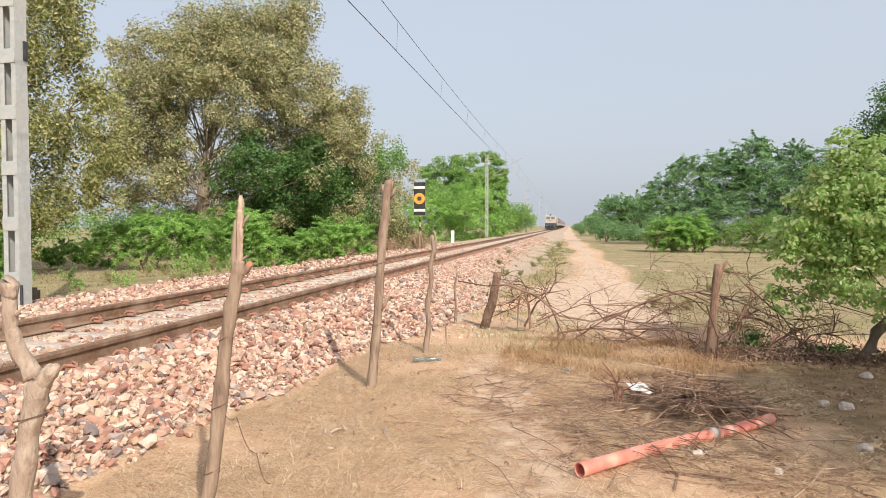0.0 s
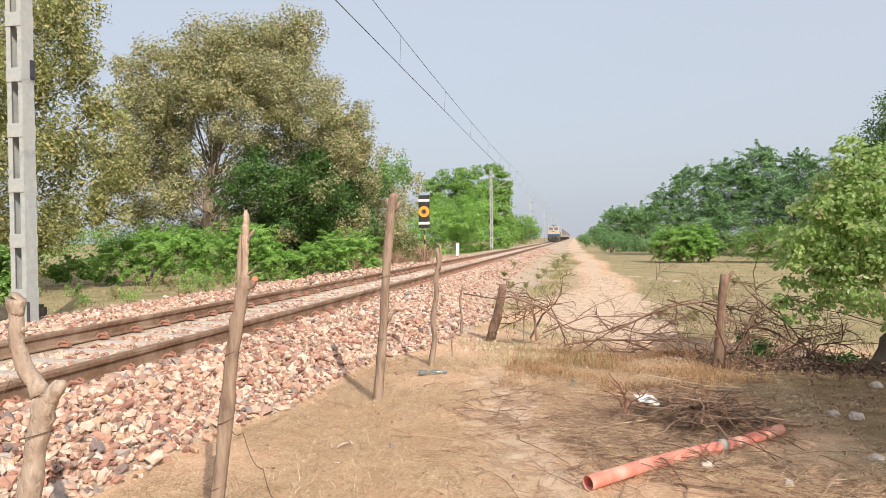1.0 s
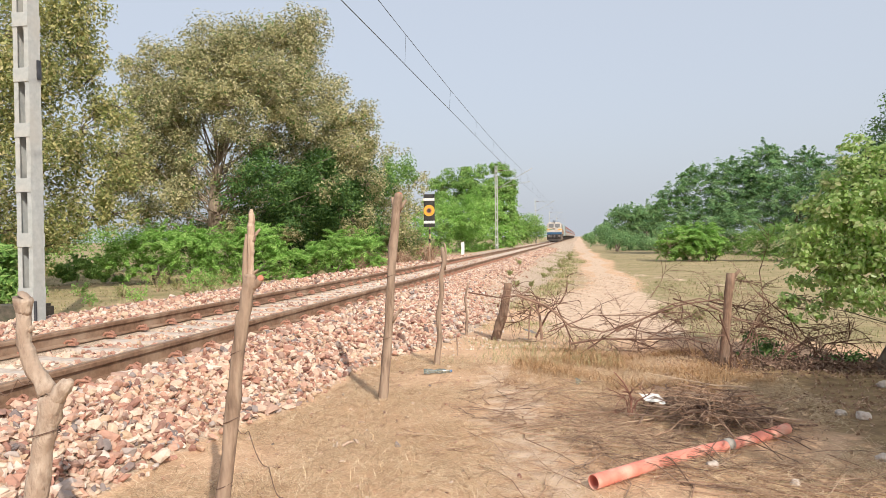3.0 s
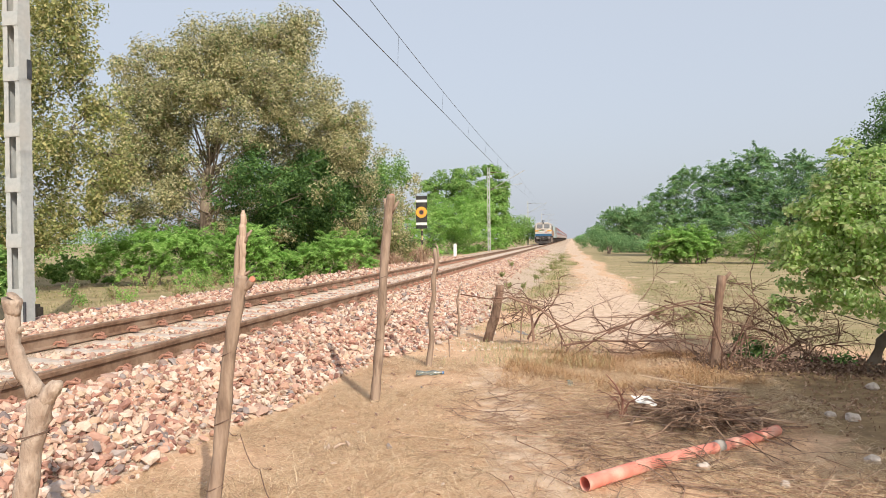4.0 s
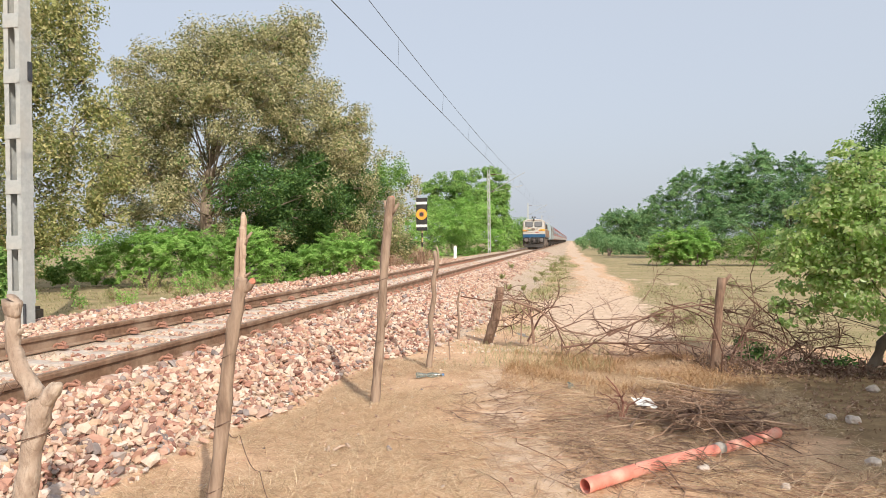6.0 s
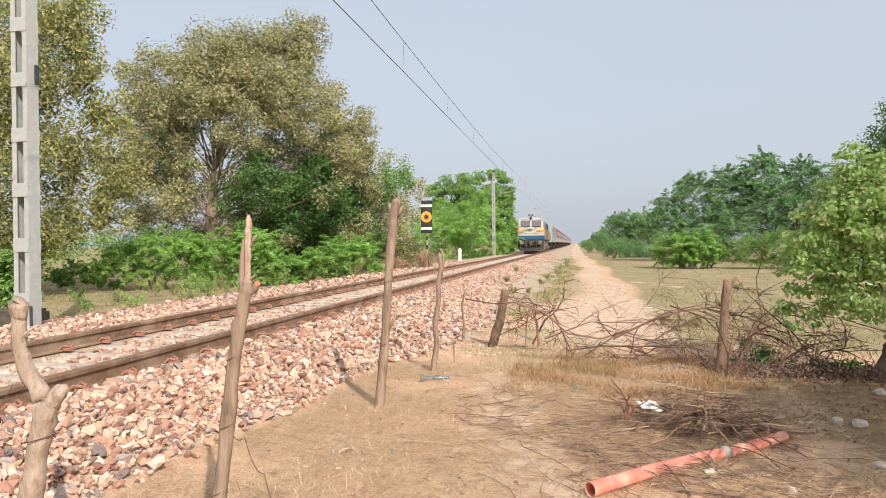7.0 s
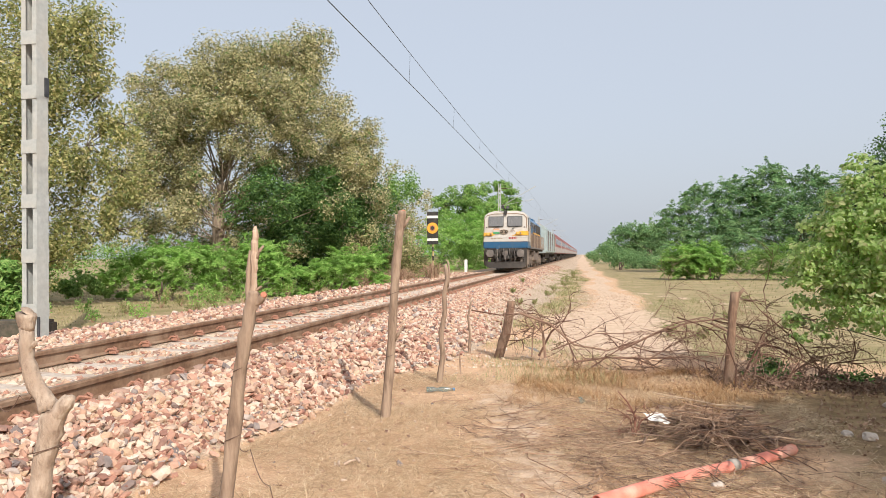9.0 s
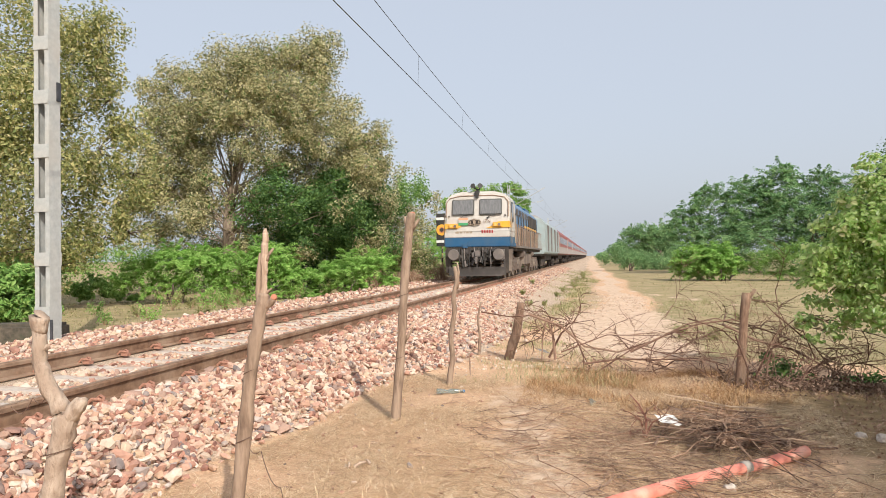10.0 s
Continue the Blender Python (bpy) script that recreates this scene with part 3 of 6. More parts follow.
# ---- masts and wires of the electric line ----
def mast(base, top, first=False):
    """Two channels joined by batten plates, with a bracket arm."""
    m = tagged(thing("line_mast", base), "grey galvanised steel overhead line mast with batten plates", "mast", "overhead line masts")
    h = top - base[2]
    for sx in (-1, 1):
        g = Geo()
        o, q = sx * 0.129, sx * 0.057
        g.column([(o, -0.11), (q, -0.11), (q, -0.098), (o - sx * 0.012, -0.098), (o - sx * 0.012, 0.098), (q, 0.098), (q, 0.11), (o, 0.11)], 0, h)
        part("channel", g, MAST, m)
    bat = Geo()
    bat.box((0, 0, 0), (0.256, 0.012, 0.2))
    bm_ = bat.mesh("batten_plate", MAST)
    z = 0.42
    while z < h - 0.1:
        for sy in (-0.117, 0.117):
            b = part("batten_plate", bm_, None, m)
            b.location = (0, sy, z)
        z += 0.8
    g = Geo()
    g.box((0, 0, -0.2), (0.45, 0.45, 0.4))
    part("footing", g, CONCRETE, m, "concrete footing block", bevel=0.03)
    arm = TRACK_X - base[0]
    g = Geo()
    top_z = 8.05 - base[2]
    g.tube([(0.15, 0, top_z - 1.7), (arm + 0.5, 0, top_z + 0.15)], 0.03, 6)
    part("bracket_tube", g, MAST, m)
    g = Geo()
    g.tube([(0.15, 0, top_z + 0.02), (arm * 0.9, 0, top_z)], 0.016, 5)
    part("stay_tube", g, MAST, m)
    g = Geo()
    g.tube([(0.3, 0, top_z - 1.65), (arm + 0.3, 0, 6.95 - base[2])], 0.018, 5)
    g.tube([(arm + 0.3, 0, 6.95 - base[2]), (arm - 0.3, 0, 6.72 - base[2])], 0.012, 5)
    part("register_arm", g, MAST, m)
    for p, q in (((0.15, 0, top_z - 1.7), (arm + 0.5, 0, top_z + 0.15)), ((0.15, 0, top_z + 0.02), (arm * 0.9, 0, top_z))):
        a, b = Vector(p), Vector(q)
        u = (b - a).normalized()
        g = Geo()
        for k in range(6):
            g.tube([a + u * (0.12 + k * 0.07), a + u * (0.15 + k * 0.07)], 0.06, 8)
        g.tube([a, a + u * 0.55], 0.025, 6)
        part("insulator", g, CERAMIC, m, "brown ribbed insulator")
    if first:
        g = Geo()
        g.box((0.14, 0.07, 3.72), (0.025, 0.07, 0.28))
        part("number_plate", g, WIRE, m, "small dark plate")
        g = Geo()
        g.tube([(0.14, -0.1, 0.0), (0.14, -0.1, 0.33)], 0.02, 6)
        part("earth_strap", g, WIRE, m, "dark earthing strap")
    return m


MASTS = [-50.0, 8.66, 66.4, 127.0, 187.0, 247.0]
for k, y in enumerate(MASTS):
    mast((-7.92, y, 0.40), 8.55, k == 1)


def overhead_wires():
    w = tagged(thing("overhead_wire"), "thin dark messenger and contact wires with droppers", "overhead wire")
    contact, messenger = Geo(), Geo()
    cp, mp, drops = [], [], []

    def stagger(y):
        """The contact wire zigzags from mast to mast."""
        return float(np.interp(y, MASTS, [-0.3, 0.03, -0.38, 0.0, -0.38, 0.0]))

    for a, b in zip(MASTS, MASTS[1:]):
        for k in range(12):
            t = k / 12
            y = a + (b - a) * t
            cp.append((TRACK_X + stagger(y), y, 6.67))
            mp.append((TRACK_X + 0.5 * stagger(y), y, 7.83 - 4 * 0.45 * t * (1 - t)))
        for k in range(8):
            t = (k + 0.5) / 8
            drops.append((a + (b - a) * t, 7.83 - 4 * 0.45 * t * (1 - t)))
    contact.tube(cp, [0.011 if p[1] < 60 else 0.006 for p in cp], 5)
    messenger.tube(mp, [0.009 if p[1] < 60 else 0.005 for p in mp], 5)
    part("contact_wire", contact, WIRE, w)
    part("messenger_wire", messenger, WIRE, w)
    for y, z in drops[:24]:
        g = Geo()
        g.tube([(TRACK_X + stagger(y), y, 6.67), (TRACK_X + 0.5 * stagger(y), y + 0.05, z)], 0.004, 4)
        part("dropper", g, WIRE, w)


overhead_wires()


# ---- trees and bushes ----
def fronds(c, r, n, rng, reach=0.85, width=0.17, sag=0.38):
    """Arching feathery sprays that leave a lobe at c: where the leaflets sit, which way they face and which way they point."""
    k = max(6, n // 46)
    d = unit(k, rng)
    d[:, 2] = np.where(rng.random(k) < 0.72, np.abs(d[:, 2]), d[:, 2])
    start = c + d * (r * rng.uniform(0.25, 0.75, k))[:, None]
    head = d * np.array([1, 1, 0.45]) + rng.normal(size=(k, 3)) * 0.25 + np.array([0, 0, 0.22])
    head /= np.linalg.norm(head, axis=1, keepdims=True)
    side = np.cross(head, np.array([0, 0, 1.0])) + 1e-6
    side /= np.linalg.norm(side, axis=1, keepdims=True)
    ln = r * reach * rng.uniform(0.5, 1.0, k)
    i = rng.integers(0, k, n)
    s = rng.random(n) ** 0.8
    q = rng.uniform(-1, 1, n)
    p = start[i] + head[i] * (ln[i] * s)[:, None] + side[i] * (q * width * ln[i] * (1.1 - 0.75 * s))[:, None]
    p[:, 2] -= sag * ln[i] * s ** 2 + 0.08 * ln[i] * np.abs(q)
    p += rng.normal(size=(n, 3)) * 0.025 * r
    return p, d[i] * 0.6 + np.array([0, 0, 0.4]), side[i] * np.sign(q)[:, None] + head[i] * 0.7


def tree(base, trunk_r, lobes, leaf, material, n_leaves, label, name="tree", category="tree", group="", aspect=0.5, droop=0.3,
         clump=0.22, hollow=0.3, seed=1, stems=1, twigs=True, second=None, order=0.75, broad=False, clumps=34, feathery=0.0,
         lean=(0.0, 0.0), bark=None, hang=0.75):
    """A tapered trunk, limbs to each lobe of the crown, twigs to the clumps, and leaves in uneven clumps.
    lobes: x, y, z, radius. second: another leaf material for the lower, inner lobes round a centre, within a radius.
    feathery: the share of the leaves that sits on arching sprays. lean: how far the trunk's fork stands from its foot."""
    rng = np.random.default_rng(seed)
    rnd = random.Random(seed)
    t = tagged(thing(name, base), label, category, group)
    b = np.array(base)
    L = np.array(lobes, dtype=float)
    trunk = Geo()
    zc = float(np.mean(L[:, 2]))
    fork_z = base[2] + 0.8 * (zc - base[2])
    forks = []
    for s in range(stems):
        off = Vector((rnd.uniform(-1, 1), rnd.uniform(-1, 1), 0)) * (0.35 * (stems > 1))
        fork = Vector((off.x * 2 + rnd.uniform(-0.2, 0.2) + lean[0], off.y * 2 + lean[1], fork_z - base[2]))
        low = Vector((lean[0], lean[1], 0))
        pts = [off + Vector((0, 0, -0.2)), off + low * 0.3 + Vector((rnd.uniform(-1, 1) * trunk_r, 0, 0.3 * fork.z)), off.lerp(fork, 0.65) + Vector((rnd.uniform(-1, 1) * trunk_r, 0, 0)), fork]
        stick(trunk, pts, [trunk_r * 1.35, trunk_r, trunk_r * 0.75, trunk_r * 0.4], seed + s, 9, 3)
        forks.append(fork)
    vol = L[:, 3] ** 2
    per = np.maximum(1, (vol / vol.sum() * n_leaves)).astype(int)
    pts_all, outs, ways = [], [], []
    for (x, y, z, r), n in zip(L, per):
        c = np.array([x, y, z]) - b
        top = rnd.choice(forks)
        fork = top * min(1.0, max(0.4, 0.5 * c[2] / max(0.1, top.z) + rnd.uniform(-0.12, 0.3)))
        mid = fork.lerp(Vector(c), 0.5) + Vector((rnd.uniform(-0.5, 0.5), rnd.uniform(-0.5, 0.5), rnd.uniform(-0.1, 0.45))) * r
        thick = trunk_r * (0.13 if c[2] > 0.6 * top.z else 0.05)
        stick(trunk, [fork, mid, Vector(c)], [thick, thick * 0.55, thick * 0.17], rnd.randrange(9999), 6, 3)
        nc = clumps
        d = unit(nc, rng)
        rad = r * (hollow + (1 - hollow) * rng.random(nc) ** 0.5) * rng.uniform(0.8, 1.12, nc)
        cc = c + d * rad[:, None] * np.array([1, 1, 0.9])
        if twigs:
            for q in cc[:: 3]:
                m2 = Vector(c).lerp(Vector(q), 0.5) + Vector((0, 0, rnd.uniform(-0.1, 0.1) * r))
                trunk.tube([Vector(c), m2, Vector(q)], [trunk_r * 0.06, trunk_r * 0.04, trunk_r * 0.015], 4, False)
        nf = int(n * feathery)
        m = n - nf
        pick = rng.integers(0, nc, m)
        jit = np.clip(rng.normal(size=(m, 3)), -1.7, 1.7) * r * clump * np.array([1.15, 1.15, hang])
        p = cc[pick] + jit
        if feathery:
            p = c + (p - c) * 0.72
        o = (p - c) * 0.5 + jit * 3.0
        o /= np.linalg.norm(o, axis=1, keepdims=True) + 1e-9
        w = unit(m, rng)
        if nf:
            fp, fo, fw = fronds(c, r, nf, rng)
            p, o, w = np.concatenate([p, fp]), np.concatenate([o, fo]), np.concatenate([w, fw])
        k = p[:, 2] + base[2] > 0.08
        pts_all.append(p[k])
        outs.append(o[k])
        ways.append(w[k])
    part("trunk", trunk, bark or BARK, t, smooth=True)
    P, O, W = np.concatenate(pts_all), np.concatenate(outs), np.concatenate(ways)
    along = W if feathery else None
    if second:
        # the creeper hangs round the core, the outer drapes keep the tree's own leaves
        e = np.hypot((P[:, 0] + b[0] - second[1][0]) / second[2], (P[:, 2] + b[2] - second[1][2]) / (0.85 * second[2]))
        patch = 0.4 * np.sin(2.1 * P[:, 0] + 0.8 * P[:, 1]) * np.sin(1.9 * P[:, 2] + 1.0)
        pick = rng.random(len(P)) < np.clip((1.22 - e + patch) * 2.4, 0.07, 1)
        tagged(part("crown", leaves("crown", P[~pick], leaf, material, aspect, droop, rng, O[~pick], order, broad), None, t), kind="stuff")
        tagged(part("lower_crown", leaves("lower_crown", P[pick], leaf, second[0], aspect, droop, rng, O[pick], order, broad), None, t, "darker green creeper leaves"), kind="stuff")
    else:
        tagged(part("crown", leaves("crown", P, leaf, material, aspect, droop, rng, O, order, broad, along), None, t), kind="stuff")
    return t


tree((-16.8, 29.6, 0.0), 0.36, [(-16.73, 26.10, 3.46, 0.87), (-16.15, 26.46, 4.66, 0.92), (-19.21, 28.06, 6.59, 1.27), (-20.39, 28.45, 4.99, 1.22), (-19.20, 29.27, 4.23, 1.22), (-18.11, 28.77, 5.87, 1.30), (-20.70, 29.46, 3.06, 0.95), (-11.33, 32.06, 5.06, 1.18), (-11.95, 31.83, 6.16, 1.18), (-14.82, 28.36, 4.05, 1.19), (-18.76, 30.73, 4.61, 1.55), (-20.42, 30.85, 3.11, 1.29), (-19.51, 27.85, 5.67, 1.27), (-20.78, 28.16, 4.19, 1.10), (-19.72, 32.48, 2.27, 1.20), (-18.28, 28.67, 8.85, 2.25), (-16.56, 29.69, 10.05, 2.25), (-14.25, 30.87, 10.47, 2.25), (-12.80, 31.50, 9.18, 1.83), (-11.30, 32.07, 7.00, 1.55), (-16.43, 27.46, 7.75, 1.33), (-14.72, 27.28, 7.38, 1.41), (-13.98, 28.78, 9.15, 1.33), (-12.53, 29.44, 7.42, 1.33), (-17.12, 28.21, 9.45, 1.37), (-15.85, 28.94, 10.33, 1.23), (-18.34, 27.44, 7.84, 1.23), (-14.28, 27.52, 2.13, 0.82), (-10.92, 29.01, 3.99, 1.16), (-9.91, 30.43, 5.91, 0.90), (-12.57, 28.34, 8.47, 1.28), (-13.27, 26.91, 4.62, 0.94), (-14.36, 28.60, 6.09, 1.17), (-16.39, 29.79, 6.60, 0.95), (-17.15, 31.65, 4.75, 0.8), (-12.65, 27.20, 3.91, 0.89), (-15.45, 30.28, 8.52, 2.25), (-17.90, 28.91, 6.53, 1.3), (-19.5, 27.8, 9.5, 0.95), (-18.9, 28.3, 10.0, 0.9), (-14.0, 30.9, 11.2, 1.2), (-15.3, 30.2, 11.2, 1.0), (-19.29, 28.00, 7.48, 1.55), (-12.35, 31.68, 5.06, 2.11), (-14.33, 30.83, 5.04, 2.11), (-10.80, 32.24, 5.62, 1.27), (-13.38, 31.26, 2.85, 1.83), (-15.31, 30.36, 2.59, 1.69), (-18.94, 28.24, 4.93, 1.41), (-11.61, 31.96, 3.12, 1.41), (-13.39, 31.25, 11.47, 1.35), (-17.09, 29.39, 10.93, 1.27), (-10.26, 32.41, 6.46, 0.70), (-12.64, 31.56, 11.92, 0.99), (-10.64, 32.29, 7.70, 1.01), (-10.16, 32.45, 4.23, 1.01), (-12.32, 31.69, 7.26, 1.55), (-14.29, 30.85, 7.48, 1.69), (-11.10, 32.14, 2.56, 1.27), (-14.59, 30.71, 3.13, 1.41)],
     0.145, L_OLIVE, 170000, "large spreading roadside tree with dusty olive and green leaves", seed=21, second=(L_GREEN, (-12.75, 31.0, 3.6), 2.55), clump=0.165, clumps=20, bark=PALEBARK, hang=1.0, hollow=0.32, order=0.5)
tree((-20.5, 17.5, 0.05), 0.34, [(-16.92, 18.40, 8.10, 2.07), (-16.07, 19.15, 7.54, 1.24), (-16.84, 18.48, 5.84, 2.07), (-15.79, 19.38, 5.23, 1.24), (-16.65, 18.65, 3.56, 1.86), (-15.37, 19.72, 3.61, 1.04), (-17.11, 18.23, 1.97, 1.24), (-18.15, 17.20, 7.33, 3.11), (-18.10, 17.25, 3.82, 2.69), (-14.96, 20.03, 4.55, 0.93), (-15.58, 19.55, 2.51, 0.72), (-16.08, 19.14, 2.14, 0.93), (-16.11, 19.12, 8.97, 1.24), (-15.52, 19.60, 6.90, 0.72), (-14.88, 20.09, 6.05, 0.79), (-15.06, 19.96, 2.51, 0.70), (-16.68, 18.63, 1.43, 0.83)],
     0.14, L_OLIVEGREEN, 50000, "tall olive-leaved tree with thin drooping twigs", seed=22, clump=0.16, clumps=17, hang=1.2, hollow=0.45)
tree((-12.4, 38.0, 0.05), 0.12, [(-10.25, 37.63, 5.89, 1.03), (-10.64, 37.52, 4.61, 1.23), (-11.83, 37.16, 2.53, 1.45), (-9.98, 37.70, 3.00, 1.23), (-9.02, 37.94, 4.76, 0.65), (-11.50, 37.26, 4.30, 1.13), (-10.31, 37.61, 1.39, 1.13), (-9.74, 36.73, 2.02, 0.94), (-9.29, 36.85, 1.07, 0.76), (-10.63, 37.52, 0.75, 0.71)],
     0.15, L_OLIVE, 17000, "sparse dusty small tree hung with creeper", seed=23, clump=0.19, clumps=13, second=(L_MID, (-9.62, 38.0, 5.59), 1.1), hang=1.3)
tree((-15.0, 22.3, 0.05), 0.06, [(-15.92, 21.81, 1.07, 0.67), (-15.23, 22.29, 1.46, 0.94), (-14.27, 22.92, 1.34, 1.12), (-13.08, 23.62, 1.21, 1.07), (-12.07, 24.15, 1.52, 1.01), (-11.43, 24.46, 0.86, 0.78), (-13.78, 23.22, 0.59, 0.78), (-14.93, 22.50, 0.63, 0.67), (-16.43, 21.42, 0.78, 0.49), (-15.55, 22.07, 0.59, 0.49), (-12.55, 23.91, 0.45, 0.58), (-11.62, 24.37, 0.25, 0.45)],
     0.19, L_BRIGHT, 34000, "bright green feathery thorn bush", "bush", "bush", "thorn bushes", 0.17, 0.15, 0.15, 0.7, 24, 4, order=0.5, feathery=0.8)
tree((-9.7, 26.3, 0.0), 0.05, [(-10.64, 25.90, 0.80, 0.82), (-9.58, 26.31, 1.13, 0.91), (-8.62, 26.64, 1.23, 0.86), (-9.38, 26.38, 0.21, 0.56), (-11.06, 25.73, 0.13, 0.52), (-8.08, 26.81, 0.53, 0.52)],
     0.18, L_BRIGHT, 18000, "green feathery thorn bush", "bush", "bush", "thorn bushes", 0.17, 0.15, 0.15, 0.7, 25, 4, order=0.5, feathery=0.8)
tree((-19.5, 33.0, 0.0), 0.1, [(-17.47, 35.98, 1.48, 1.49), (-19.10, 35.15, 1.82, 1.33), (-15.77, 36.76, 1.46, 1.66), (-13.98, 37.48, 2.09, 1.66), (-12.15, 38.11, 1.41, 1.49), (-20.39, 34.41, 1.53, 1.33), (-10.26, 38.66, 1.05, 1.16), (-13.6, 34.6, 4.2, 1.7), (-12.2, 35.0, 2.6, 1.8), (-14.6, 34.2, 2.8, 1.7), (-11.2, 35.2, 4.4, 1.3), (-12.6, 35.0, 5.6, 1.2)],
     0.2, L_GREEN, 44000, "dark green undergrowth below the large tree", "undergrowth", "bush", "", 0.5, 0.1, 0.24, 0.25, 26, 4)
tree((-26.0, 27.0, 0.0), 0.08, [(-28.39, 30.95, 1.64, 1.39), (-27.03, 32.15, 1.62, 1.39), (-25.54, 33.34, 1.75, 1.25), (-29.63, 29.76, 1.38, 2.09), (-23.93, 34.52, 1.88, 1.04)],
     0.16, L_MID, 9000, "low green hedge at the field edge", "hedge", "bush", "", 0.5, 0.1, 0.24, 0.25, 27, 4)
tree((-16.0, 73.0, 0.0), 0.12, [(-15.81, 74.34, 2.43, 2.83), (-13.32, 74.82, 3.97, 3.15), (-10.52, 75.27, 4.56, 3.27), (-13.36, 74.82, 1.14, 2.64), (-9.94, 75.35, 1.41, 2.64), (-17.07, 74.06, 0.24, 1.89), (-7.44, 75.63, 2.32, 1.76), (-8.08, 75.57, 0.45, 1.38), (-10.86, 44.70, 2.49, 1.22), (-10.87, 48.80, 3.38, 1.24), (-11.28, 42.53, 1.73, 1.09), (-12.72, 50.42, 0.89, 1.03), (-12.99, 58.58, 0.37, 1.09), (-12.69, 64.77, 0.12, 1.09), (-11.75, 69.01, -0.11, 1.04), (-10.31, 71.26, -0.06, 0.95), (-8.78, 73.48, 0.18, 0.86), (-13.80, 70.66, 2.96, 2.39), (-10.87, 71.17, 2.93, 2.50), (-8.16, 73.55, 1.40, 1.47), (-12.79, 54.52, 1.52, 1.39)],
     0.35, L_BRIGHT, 39000, "dense bright green thorn thicket", "thicket", "bush", "thorn bushes", 0.17, 0.15, 0.15, 0.7, 28, 4, order=0.5, feathery=0.8)
tree((-17.0, 83.0, 0.0), 0.25, [(-15.05, 84.67, 6.77, 3.21), (-12.23, 85.13, 7.80, 2.99), (-9.9, 85.48, 8.3, 2.3), (-9.5, 85.57, 6.32, 2.1), (-16.78, 84.35, 7.86, 1.85), (-9.0, 85.62, 4.54, 1.7), (-10.84, 85.31, 6.00, 2.85), (-13.62, 84.91, 8.89, 1.99), (-10.10, 85.41, 9.68, 1.57), (-15.08, 84.67, 4.29, 2.85), (-10.87, 85.31, 3.52, 2.56), (-9.2, 85.59, 2.28, 1.5), (-12.30, 85.12, 1.76, 2.42), (-8.6, 85.65, 1.35, 1.1)],
     0.29, L_MID, 48000, "dense round-crowned green tree", seed=29, clump=0.13, hollow=0.72, order=0.5, clumps=22)
tree((-14.0, 125.0, 0.0), 0.2, [(-8.66, 124.70, 3.78, 2.07), (-10.20, 124.58, 2.78, 2.28), (-7.14, 124.80, 2.53, 1.45), (-11.20, 124.50, 3.82, 2.28), (-9.19, 124.66, 1.94, 1.66)],
     0.3, L_MID, 9000, "green trees along the line far off", seed=30)
tree((17.0, 57.0, 0.0), 0.2, [(7.62, 59.51, 4.33, 1.89), (9.82, 59.19, 5.20, 2.09), (12.35, 58.71, 5.56, 2.29), (14.39, 58.25, 6.60, 2.09), (14.77, 58.15, 4.56, 2.73), (10.66, 59.05, 2.85, 2.73), (7.61, 59.52, 2.44, 2.24), (12.75, 58.63, 2.35, 3.23), (8.96, 59.33, 6.40, 0.99), (11.95, 58.80, 6.95, 0.99)],
     0.31, L_FAR, 45000, "wide thorn tree with feathery foliage", seed=31, aspect=0.22, clump=0.15, clumps=34, hollow=0.62, order=0.55, feathery=0.78, group="thorn trees", stems=3)
tree((25.0, 52.0, 0.0), 0.25, [(16.70, 57.63, 4.48, 2.73), (17.65, 57.35, 6.41, 1.79), (16.70, 57.63, 2.27, 2.48), (19.63, 56.70, 4.79, 3.23), (18.91, 56.94, 2.22, 2.73), (17.28, 57.46, 7.31, 1.09), (14.59, 58.20, 7.71, 1.39)],
     0.25, L_FAR, 32000, "tall green thorn tree", seed=32, aspect=0.3, clump=0.15, clumps=34, hollow=0.62, order=0.55, feathery=0.78, group="thorn trees", stems=2)
tree((25.5, 42.0, 0.0), 0.3, [(18.21, 46.57, 5.91, 1.57), (17.45, 46.85, 5.33, 1.33), (18.78, 46.34, 7.32, 1.49), (19.48, 46.05, 8.72, 1.49), (18.61, 46.41, 3.44, 2.28), (20.33, 45.68, 5.41, 2.48), (17.50, 46.84, 2.43, 2.07), (20.70, 45.51, 2.68, 2.48)],
     0.185, L_GREEN, 31000, "tall dark green tree", seed=33, clump=0.22)
tree((10.0, 108.0, 0.0), 0.2, [(6.02, 109.84, 4.63, 2.00), (8.15, 109.70, 4.85, 2.37), (10.66, 109.48, 4.54, 2.55), (7.28, 109.76, 2.41, 2.00), (4.72, 109.90, 3.15, 1.46), (2.98, 109.96, 2.29, 1.00), (11.48, 109.40, 2.17, 2.19), (9.40, 109.60, 3.25, 2.19), (6.0, 109.2, 1.2, 1.6), (9.0, 109.2, 1.2, 1.7), (3.6, 109.4, 1.0, 1.1), (11.5, 109.0, 1.0, 1.6)],
     0.3, L_FAR, 30000, "grey-green trees far along the path", seed=34, feathery=0.35, aspect=0.4, stems=3)
tree((5.0, 240.0, 0.0), 0.1, [(2.2, 240.0, 1.2, 1.3), (4.5, 241.0, 1.8, 1.8), (7.5, 240.0, 2.2, 2.2), (11.0, 241.0, 2.6, 2.6), (15.0, 240.0, 2.4, 2.6), (19.0, 241.0, 2.8, 2.8)],
     0.6, L_FAR, 5000, "low grey-green scrub at the end of the path", "scrub", "bush", "", 0.5, 0.1, 0.24, 0.25, 57, 4)
